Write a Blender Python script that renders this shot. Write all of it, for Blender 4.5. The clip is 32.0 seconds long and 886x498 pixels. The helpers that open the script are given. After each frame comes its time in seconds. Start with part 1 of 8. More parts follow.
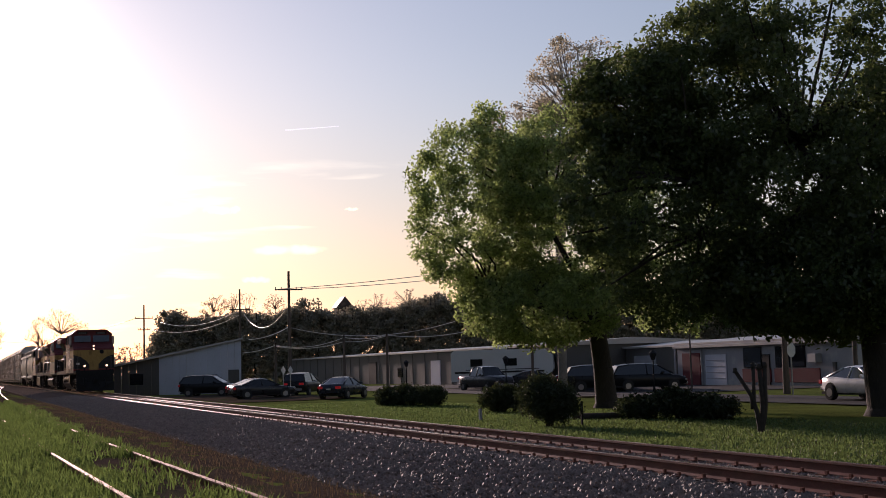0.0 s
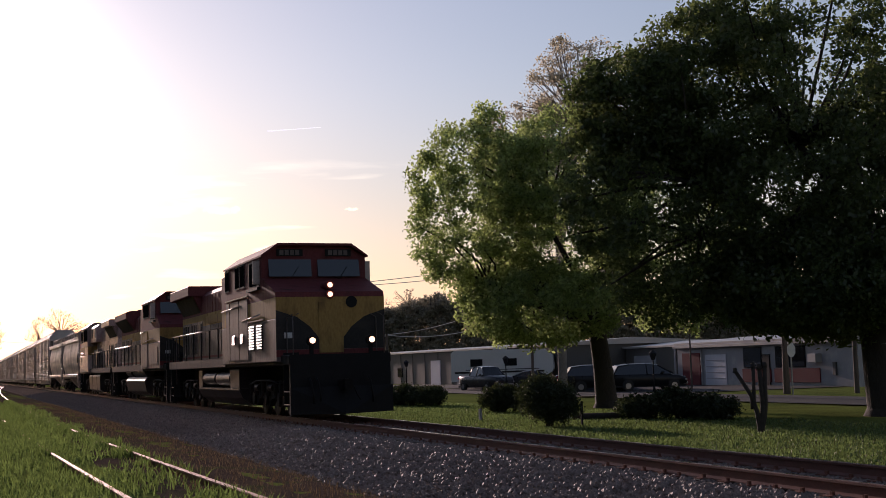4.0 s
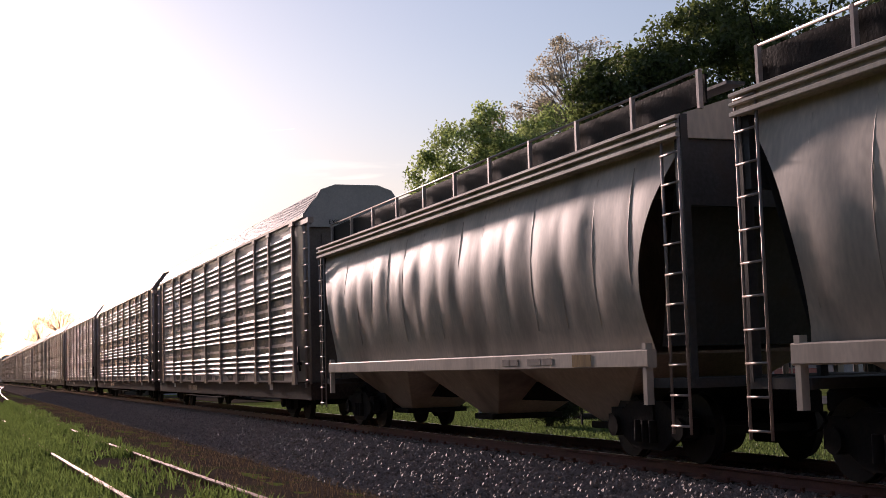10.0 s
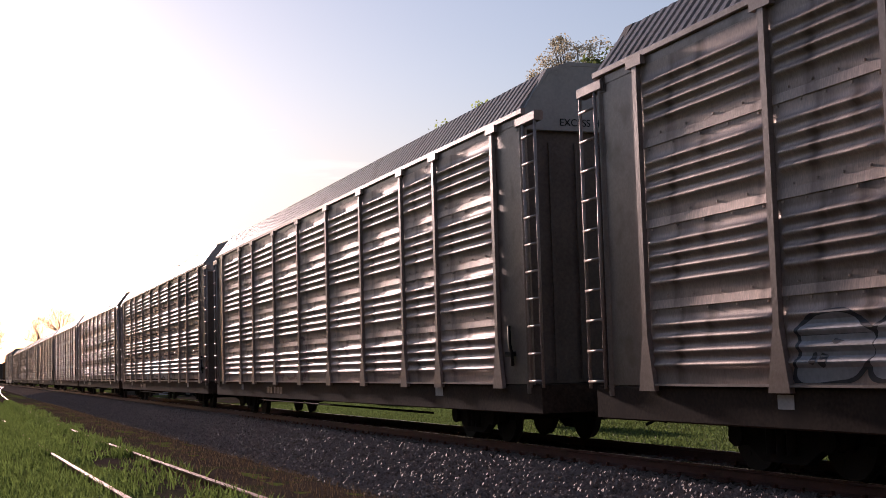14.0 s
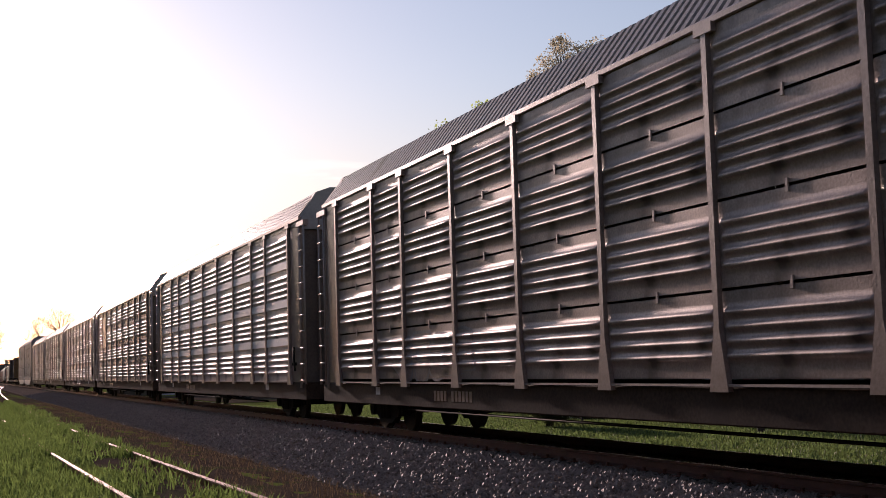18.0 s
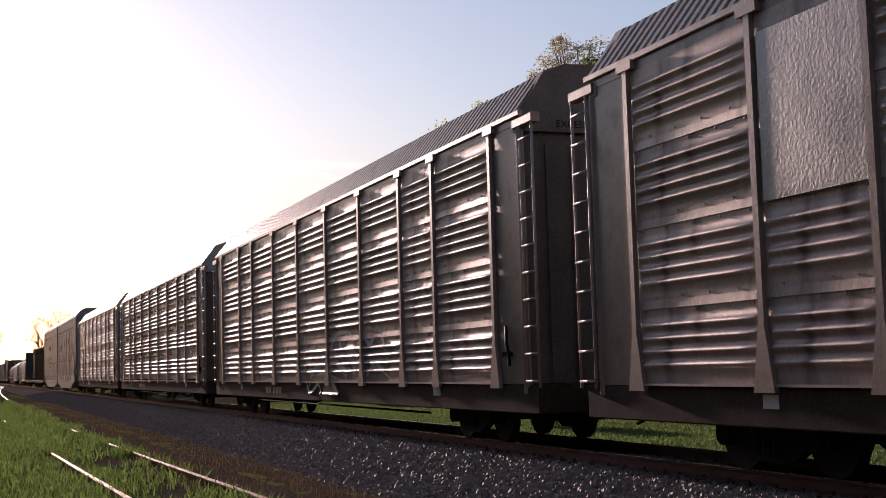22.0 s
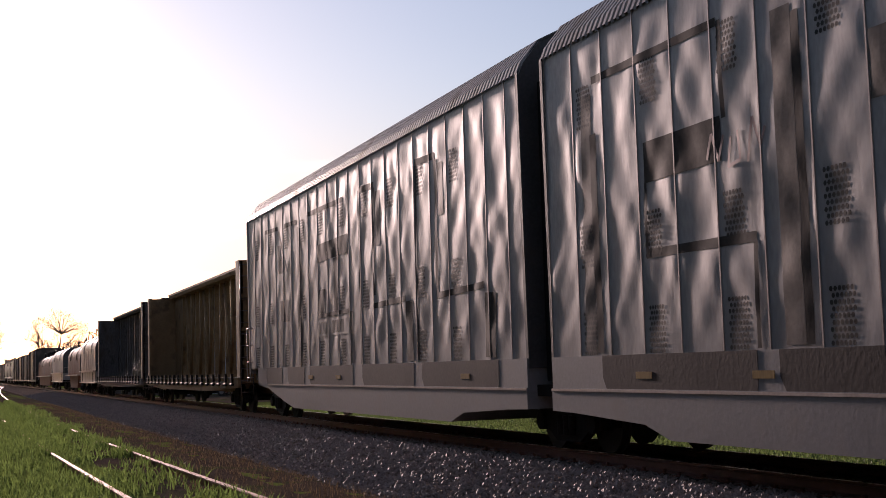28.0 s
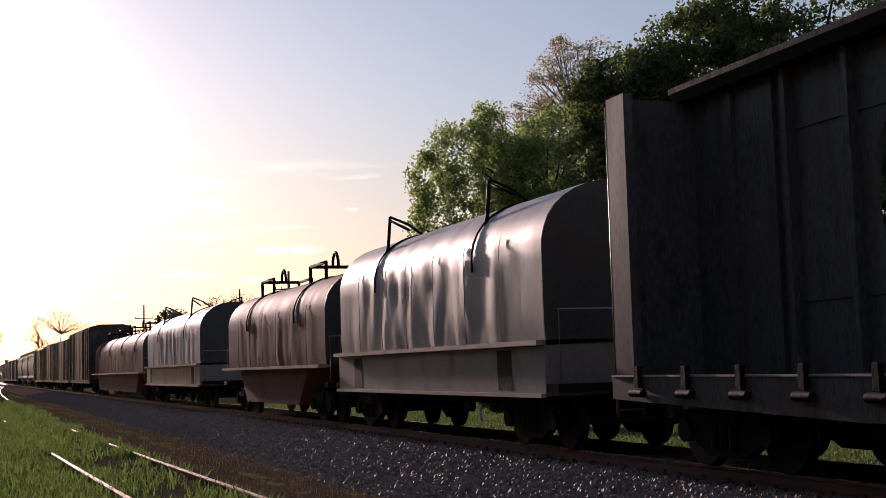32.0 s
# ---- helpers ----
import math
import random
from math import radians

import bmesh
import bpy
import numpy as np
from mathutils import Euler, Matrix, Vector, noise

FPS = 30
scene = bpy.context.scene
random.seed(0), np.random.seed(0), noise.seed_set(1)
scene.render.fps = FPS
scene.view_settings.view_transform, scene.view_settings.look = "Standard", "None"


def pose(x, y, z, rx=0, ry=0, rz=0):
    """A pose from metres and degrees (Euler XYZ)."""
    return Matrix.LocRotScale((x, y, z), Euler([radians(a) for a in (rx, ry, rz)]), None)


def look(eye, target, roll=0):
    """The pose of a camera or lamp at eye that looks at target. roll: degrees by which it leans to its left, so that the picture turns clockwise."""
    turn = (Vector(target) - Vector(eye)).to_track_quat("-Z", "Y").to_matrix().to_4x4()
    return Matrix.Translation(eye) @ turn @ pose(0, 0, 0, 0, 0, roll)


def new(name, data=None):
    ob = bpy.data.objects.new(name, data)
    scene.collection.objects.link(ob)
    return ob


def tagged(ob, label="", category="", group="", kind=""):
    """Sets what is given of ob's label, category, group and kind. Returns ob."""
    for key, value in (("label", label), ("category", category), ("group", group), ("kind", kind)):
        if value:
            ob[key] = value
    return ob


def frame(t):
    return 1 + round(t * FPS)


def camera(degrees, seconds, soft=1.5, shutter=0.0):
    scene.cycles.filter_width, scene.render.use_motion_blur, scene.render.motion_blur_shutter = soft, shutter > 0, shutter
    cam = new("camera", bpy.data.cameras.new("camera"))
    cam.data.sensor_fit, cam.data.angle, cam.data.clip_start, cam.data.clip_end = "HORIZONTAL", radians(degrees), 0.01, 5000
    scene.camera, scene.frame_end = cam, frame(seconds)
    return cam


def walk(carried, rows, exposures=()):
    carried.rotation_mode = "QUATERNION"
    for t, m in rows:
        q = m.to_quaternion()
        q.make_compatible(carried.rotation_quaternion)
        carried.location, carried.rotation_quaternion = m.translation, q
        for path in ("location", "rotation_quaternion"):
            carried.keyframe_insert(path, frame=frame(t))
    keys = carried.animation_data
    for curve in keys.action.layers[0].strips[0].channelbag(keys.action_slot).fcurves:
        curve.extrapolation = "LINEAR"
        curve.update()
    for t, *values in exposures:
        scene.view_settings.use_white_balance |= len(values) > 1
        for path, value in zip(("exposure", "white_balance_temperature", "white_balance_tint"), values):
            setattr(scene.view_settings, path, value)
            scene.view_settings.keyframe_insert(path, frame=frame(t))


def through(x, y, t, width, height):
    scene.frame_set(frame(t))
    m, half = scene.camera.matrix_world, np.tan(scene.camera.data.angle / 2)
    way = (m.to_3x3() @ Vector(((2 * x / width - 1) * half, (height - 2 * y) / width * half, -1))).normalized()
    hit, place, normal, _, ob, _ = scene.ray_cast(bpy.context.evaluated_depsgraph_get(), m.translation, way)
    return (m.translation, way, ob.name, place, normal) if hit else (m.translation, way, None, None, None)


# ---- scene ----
cam = camera(38.1, 32.0, soft=0.78, shutter=0.0)
EYE = pose(0, 0, 1.389, 95.18, 1.65, 69.63)
walk(cam, [(0, EYE), (32, EYE)], exposures=[(0, 0.0, 6050, 29), (4, 0.0, 6050, 29), (6.5, 0.22, 6050, 29), (28.5, 0.22, 6050, 29), (31, 0.02, 6050, 29), (32, 0.0, 6050, 29)])

# the railway runs along x; rail tops are at z = 0, the track's middle at TY
TY = 9.86
GZ = -0.6
SUN_AZ, SUN_EL = 182.3, 11.3


# ---- light ----
def make_world():
    w = bpy.data.worlds.new("evening_sky")
    scene.world = w
    w.use_nodes = True
    nt = w.node_tree
    bg = nt.nodes["Background"]
    sky = nt.nodes.new("ShaderNodeTexSky")
    sky.sky_type = "NISHITA"
    sky.sun_disc = False
    sky.sun_elevation = radians(SUN_EL)
    sky.sun_rotation = radians(90 - SUN_AZ)
    sky.altitude = 100
    sky.air_density, sky.dust_density, sky.ozone_density = 1.35, 0.4, 1.5
    # thin streaks of cloud low in the sky
    k = nt.links.new
    tc, mp, nz = nt.nodes.new("ShaderNodeTexCoord"), nt.nodes.new("ShaderNodeMapping"), nt.nodes.new("ShaderNodeTexNoise")
    mp.inputs["Scale"].default_value = (5.0, 5.0, 42.0)
    nz.inputs["Scale"].default_value, nz.inputs["Detail"].default_value = 1.6, 4
    k(tc.outputs["Generated"], mp.inputs[0])
    k(mp.outputs[0], nz.inputs["Vector"])
    streak, band, mul, mix = nt.nodes.new("ShaderNodeMapRange"), nt.nodes.new("ShaderNodeMapRange"), nt.nodes.new("ShaderNodeMath"), nt.nodes.new("ShaderNodeMixRGB")
    streak.inputs[1].default_value, streak.inputs[2].default_value = 0.57, 0.72
    k(nz.outputs[0], streak.inputs[0])
    sep = nt.nodes.new("ShaderNodeSeparateXYZ")
    k(tc.outputs["Generated"], sep.inputs[0])
    band.inputs[1].default_value, band.inputs[2].default_value, band.inputs[3].default_value, band.inputs[4].default_value = 0.13, 0.17, 1.0, 0.0
    k(sep.outputs[2], band.inputs[0])
    mul.operation = "MULTIPLY"
    k(streak.outputs[0], mul.inputs[0])
    k(band.outputs[0], mul.inputs[1])
    mix.blend_type = "MULTIPLY"
    mix.inputs[2].default_value = (1.6, 1.52, 1.40, 1)
    k(mul.outputs[0], mix.inputs[0])
    hs = nt.nodes.new("ShaderNodeHueSaturation")
    hs.inputs["Saturation"].default_value = 0.84
    k(sky.outputs[0], hs.inputs["Color"])
    low, warm = nt.nodes.new("ShaderNodeMapRange"), nt.nodes.new("ShaderNodeMixRGB")
    low.inputs[1].default_value, low.inputs[2].default_value, low.inputs[3].default_value, low.inputs[4].default_value = 0.0, 0.24, 1.0, 0.0
    low.interpolation_type = "SMOOTHSTEP"
    k(sep.outputs[2], low.inputs[0])
    warm.blend_type = "MULTIPLY"
    warm.inputs[2].default_value = (0.95, 0.80, 0.69, 1)
    k(low.outputs[0], warm.inputs[0])
    k(hs.outputs[0], warm.inputs[1])
    k(warm.outputs[0], mix.inputs[1])
    # small flat cumulus low over the town
    puff = None
    for az, el, wide, high in ((169.3, 7.1, 0.0170, 0.0042), (166.45, 5.3, 0.0360, 0.0042), (163.5, 7.05, 0.0065, 0.0016), (167.8, 4.0, 0.0130, 0.0030)):
        a, e = radians(az), radians(el)
        across, upward = Vector((-math.sin(a), math.cos(a), 0)), Vector((-math.sin(e) * math.cos(a), -math.sin(e) * math.sin(a), math.cos(e)))
        centre = Vector((math.cos(e) * math.cos(a), math.cos(e) * math.sin(a), math.sin(e)))
        sq = []
        for axis, size in ((across, wide), (upward, high)):
            dp, sh, pw = nt.nodes.new("ShaderNodeVectorMath"), nt.nodes.new("ShaderNodeMath"), nt.nodes.new("ShaderNodeMath")
            dp.operation, sh.operation, pw.operation = "DOT_PRODUCT", "MULTIPLY_ADD", "POWER"
            dp.inputs[1].default_value = axis
            k(tc.outputs["Generated"], dp.inputs[0])
            sh.inputs[1].default_value, sh.inputs[2].default_value = 1 / size, -centre.dot(axis) / size
            k(dp.outputs["Value"], sh.inputs[0])
            pw.inputs[1].default_value = 2.0
            k(sh.outputs[0], pw.inputs[0])
            sq.append(pw.outputs[0])
        ad, rg = nt.nodes.new("ShaderNodeMath"), nt.nodes.new("ShaderNodeMapRange")
        k(sq[0], ad.inputs[0])
        k(sq[1], ad.inputs[1])
        rough, mess = nt.nodes.new("ShaderNodeMath"), nt.nodes.new("ShaderNodeTexNoise")
        mess.inputs["Scale"].default_value, mess.inputs["Detail"].default_value = 2.2 / wide, 5
        k(tc.outputs["Generated"], mess.inputs["Vector"])
        rough.operation = "MULTIPLY_ADD"
        rough.inputs[1].default_value = 2.6
        k(mess.outputs[0], rough.inputs[0])
        k(ad.outputs[0], rough.inputs[2])
        rg.interpolation_type = "SMOOTHSTEP"
        rg.inputs[1].default_value, rg.inputs[2].default_value, rg.inputs[3].default_value, rg.inputs[4].default_value = 1.2, 2.3, 1.0, 0.0
        k(rough.outputs[0], rg.inputs[0])
        if puff is None:
            puff = rg.outputs[0]
        else:
            mx = nt.nodes.new("ShaderNodeMath")
            mx.operation = "MAXIMUM"
            k(puff, mx.inputs[0])
            k(rg.outputs[0], mx.inputs[1])
            puff = mx.outputs[0]
    cloudy = nt.nodes.new("ShaderNodeMixRGB")
    cloudy.blend_type = "MULTIPLY"
    cloudy.inputs[2].default_value = (1.75, 1.62, 1.42, 1)
    k(puff, cloudy.inputs[0])
    k(mix.outputs[0], cloudy.inputs[1])
    # the bright haze round the sun
    a, e = radians(SUN_AZ), radians(SUN_EL)
    d = Vector((math.cos(e) * math.cos(a), math.cos(e) * math.sin(a), math.sin(e)))
    dot = nt.nodes.new("ShaderNodeVectorMath")
    dot.operation = "DOT_PRODUCT"
    dot.inputs[1].default_value = d
    k(tc.outputs["Generated"], dot.inputs[0])
    out = cloudy.outputs[0]
    for sharp, col in ((260, (26.0, 21.0, 16.5)), (24, (0.95, 0.79, 0.69)), (3, (0.62, 0.71, 1.12))):
        cut, pw, vs, ad = nt.nodes.new("ShaderNodeMath"), nt.nodes.new("ShaderNodeMath"), nt.nodes.new("ShaderNodeVectorMath"), nt.nodes.new("ShaderNodeVectorMath")
        cut.operation, pw.operation, vs.operation, ad.operation = "MAXIMUM", "POWER", "SCALE", "ADD"
        cut.inputs[1].default_value = 0.0
        pw.inputs[1].default_value = sharp
        vs.inputs[0].default_value = col
        k(dot.outputs["Value"], cut.inputs[0])
        k(cut.outputs[0], pw.inputs[0])
        k(pw.outputs[0], vs.inputs["Scale"])
        k(out, ad.inputs[0])
        k(vs.outputs[0], ad.inputs[1])
        out = ad.outputs[0]
    k(out, bg.inputs[0])
    bg.inputs[1].default_value = 0.090
    sun = new("sun", bpy.data.lights.new("sun", "SUN"))
    sun.data.energy, sun.data.angle, sun.data.color = 4.0, radians(2.5), (1.0, 0.78, 0.60)
    a, e = radians(SUN_AZ), radians(SUN_EL)
    d = Vector((math.cos(e) * math.cos(a), math.cos(e) * math.sin(a), math.sin(e)))
    sun.matrix_world = look(d * 300, (0, 0, 0))


make_world()


# ---- materials ----
def mat(name, col, rough=0.6, metal=0.0, var=0.25, scale=3.0, fine=40.0, bump=0.15, dirt=None, dirt_amount=0.4, spec=0.5, tone=None, stretch=(1, 1, 1), piece=0.0, bumpscale=0.02):
    """A painted or raw surface: two scales of tone, stains of a second colour, fine relief."""
    m = bpy.data.materials.new(name)
    m.use_nodes = True
    nt = m.node_tree
    n, k = nt.nodes, nt.links.new
    b = n["Principled BSDF"]
    b.inputs["Roughness"].default_value = rough
    b.inputs["Metallic"].default_value = metal
    b.inputs["Specular IOR Level"].default_value = spec
    tc = n.new("ShaderNodeTexCoord")
    mp = n.new("ShaderNodeMapping")
    mp.inputs["Scale"].default_value = stretch
    k(tc.outputs["Object"], mp.inputs[0])
    big = n.new("ShaderNodeTexNoise")
    big.inputs["Scale"].default_value, big.inputs["Detail"].default_value = scale, 5
    k(mp.outputs[0], big.inputs["Vector"])
    small = n.new("ShaderNodeTexNoise")
    small.inputs["Scale"].default_value, small.inputs["Detail"].default_value = fine, 3
    k(mp.outputs[0], small.inputs["Vector"])
    base = n.new("ShaderNodeMixRGB")
    base.inputs[1].default_value = (*[c * (1 - var) for c in col], 1)
    base.inputs[2].default_value = (*[min(1, c * (1 + var)) for c in (tone or col)], 1)
    add = n.new("ShaderNodeMath")
    add.operation = "MULTIPLY_ADD"
    k(small.outputs[0], add.inputs[0])
    add.inputs[1].default_value = 0.5
    half = n.new("ShaderNodeMath")
    half.operation = "MULTIPLY"
    half.inputs[1].default_value = 0.5
    k(big.outputs[0], half.inputs[0])
    k(half.outputs[0], add.inputs[2])
    ramp = n.new("ShaderNodeMapRange")
    ramp.inputs[1].default_value, ramp.inputs[2].default_value = 0.32, 0.68
    k(add.outputs[0], ramp.inputs[0])
    k(ramp.outputs[0], base.inputs[0])
    out = base.outputs[0]
    if dirt:
        mask = n.new("ShaderNodeMapRange")
        mask.inputs[1].default_value, mask.inputs[2].default_value = 0.62 - dirt_amount * 0.3, 0.8 - dirt_amount * 0.2
        k(big.outputs[0], mask.inputs[0])
        dm = n.new("ShaderNodeMixRGB")
        dm.inputs[2].default_value = (*dirt, 1)
        k(mask.outputs[0], dm.inputs[0])
        k(out, dm.inputs[1])
        out = dm.outputs[0]
    if piece:
        info = n.new("ShaderNodeObjectInfo")
        hsv = n.new("ShaderNodeHueSaturation")
        mr = n.new("ShaderNodeMapRange")
        mr.inputs[3].default_value, mr.inputs[4].default_value = 1 - piece, 1 + piece
        k(info.outputs["Random"], mr.inputs[0])
        k(mr.outputs[0], hsv.inputs["Value"])
        k(out, hsv.inputs["Color"])
        out = hsv.outputs[0]
    k(out, b.inputs["Base Color"])
    rr = n.new("ShaderNodeMapRange")
    rr.inputs[3].default_value, rr.inputs[4].default_value = max(0.03, rough - 0.12), min(1, rough + 0.15)
    k(big.outputs[0], rr.inputs[0])
    k(rr.outputs[0], b.inputs["Roughness"])
    if bump:
        bp = n.new("ShaderNodeBump")
        bp.inputs["Strength"].default_value, bp.inputs["Distance"].default_value = bump, bumpscale
        k(add.outputs[0], bp.inputs["Height"])
        k(bp.outputs[0], b.inputs["Normal"])
    return m


def glow(name, col, strength):
    m = bpy.data.materials.new(name)
    m.use_nodes = True
    b = m.node_tree.nodes["Principled BSDF"]
    b.inputs["Base Color"].default_value = (*col, 1)
    b.inputs["Emission Color"].default_value = (*col, 1)
    b.inputs["Emission Strength"].default_value = strength
    return m


def leaf_mat(name, col, through, mixing=0.45):
    m = bpy.data.materials.new(name)
    m.use_nodes = True
    nt = m.node_tree
    n, k = nt.nodes, nt.links.new
    n.remove(n["Principled BSDF"])
    geo = n.new("ShaderNodeNewGeometry")
    hs, ht = n.new("ShaderNodeHueSaturation"), n.new("ShaderNodeHueSaturation")
    mr = n.new("ShaderNodeMapRange")
    mr.inputs[3].default_value, mr.inputs[4].default_value = 0.6, 1.45
    k(geo.outputs["Random Per Island"], mr.inputs[0])
    for h, c in ((hs, col), (ht, through)):
        h.inputs["Color"].default_value = (*c, 1)
        k(mr.outputs[0], h.inputs["Value"])
    d, t, g = n.new("ShaderNodeBsdfDiffuse"), n.new("ShaderNodeBsdfTranslucent"), n.new("ShaderNodeBsdfGlossy")
    g.inputs["Roughness"].default_value = 0.45
    g.inputs["Color"].default_value = (0.6, 0.6, 0.55, 1)
    k(hs.outputs[0], d.inputs[0])
    k(ht.outputs[0], t.inputs[0])
    mx, mg = n.new("ShaderNodeMixShader"), n.new("ShaderNodeMixShader")
    mx.inputs[0].default_value, mg.inputs[0].default_value = mixing, 0.05
    k(d.outputs[0], mx.inputs[1])
    k(t.outputs[0], mx.inputs[2])
    k(mx.outputs[0], mg.inputs[1])
    k(g.outputs[0], mg.inputs[2])
    k(mg.outputs[0], n["Material Output"].inputs[0])
    return m


def glass_mat(name, col, rough=0.05):
    m = bpy.data.materials.new(name)
    m.use_nodes = True
    b = m.node_tree.nodes["Principled BSDF"]
    b.inputs["Base Color"].default_value = (*col, 1)
    b.inputs["Roughness"].default_value = rough
    b.inputs["Specular IOR Level"].default_value = 0.8
    return m


GRASS = mat("grass_ground", (0.10, 0.118, 0.042), 0.9, var=0.4, scale=0.35, fine=14, bump=0.6, spec=0.0, dirt=(0.06, 0.05, 0.026), dirt_amount=0.15, tone=(0.15, 0.18, 0.045), bumpscale=0.06)
DIRT = mat("brown_weeds_and_dirt", (0.095, 0.07, 0.055), 0.95, var=0.45, scale=0.9, fine=18, bump=0.8, spec=0.0, dirt=(0.05, 0.07, 0.02), dirt_amount=0.35, bumpscale=0.05)
BALLAST = mat("dark_ballast", (0.15, 0.118, 0.10), 0.95, var=0.5, scale=2.0, fine=22, bump=1.0, bumpscale=0.06, spec=0.0)
STONE = mat("crushed_stone", (0.25, 0.20, 0.178), 0.62, var=0.6, scale=6, fine=30, bump=0.3, spec=0.11)
ASPHALT = mat("asphalt", (0.055, 0.054, 0.056), 0.9, var=0.25, scale=0.6, fine=50, bump=0.3, spec=0.05)
RAIL = mat("worn_rail_steel", (0.17, 0.075, 0.058), 0.5, 0.0, spec=0.35, var=0.3, scale=4, fine=60, bump=0.1)
RAILTOP = mat("polished_rail_head", (0.75, 0.62, 0.56), 0.26, 1.0, var=0.12, scale=2, fine=30, bump=0.03)
SIDETOP = mat("dulled_rail_head", (0.50, 0.25, 0.18), 0.42, 0.7, var=0.3, scale=3, fine=30, bump=0.1, spec=0.2)
RUSTRAIL = mat("rusty_rail", (0.20, 0.09, 0.065), 0.6, 0.2, var=0.35, scale=5, fine=60, bump=0.2, spec=0.1)
TIE = mat("creosoted_wood", (0.055, 0.04, 0.032), 0.85, var=0.4, scale=4, fine=30, bump=0.6, stretch=(4, 0.6, 4), piece=0.35)
BARK = mat("bark", (0.038, 0.030, 0.024), 0.95, var=0.4, scale=5, fine=24, bump=1.0, stretch=(1, 1, 0.3), bumpscale=0.05)
LEAF_A = leaf_mat("spring_leaves", (0.14, 0.18, 0.068), (0.43, 0.53, 0.18), 0.58)
LEAF_B = leaf_mat("dark_leaves", (0.05, 0.072, 0.03), (0.16, 0.21, 0.06), 0.45)
LEAF_C = leaf_mat("hedge_leaves", (0.026, 0.038, 0.02), (0.05, 0.065, 0.02), 0.3)
# far leaves are paled, so distance haze is put into their colour
LEAF_D = leaf_mat("haze_pale_far_leaves", (0.22, 0.205, 0.165), (0.34, 0.31, 0.22), 0.35)
# twigs of the bare far trees, lightened for haze in the same way
LEAF_E = leaf_mat("blossom_twigs", (0.24, 0.185, 0.15), (0.3, 0.22, 0.16), 0.35)
LEAF_F = leaf_mat("pale_buds", (0.34, 0.31, 0.25), (0.55, 0.50, 0.36), 0.55)
TWIG = mat("grey_twigs", (0.20, 0.17, 0.145), 0.9, var=0.3, scale=5, fine=24, bump=0.3)
BLADE = leaf_mat("grass_blades", (0.068, 0.105, 0.034), (0.17, 0.245, 0.06), 0.5)
LAWNBLADE = leaf_mat("lawn_blades", (0.058, 0.092, 0.034), (0.14, 0.20, 0.058), 0.5)
DRY = leaf_mat("dry_weeds", (0.12, 0.085, 0.055), (0.16, 0.11, 0.06), 0.35)


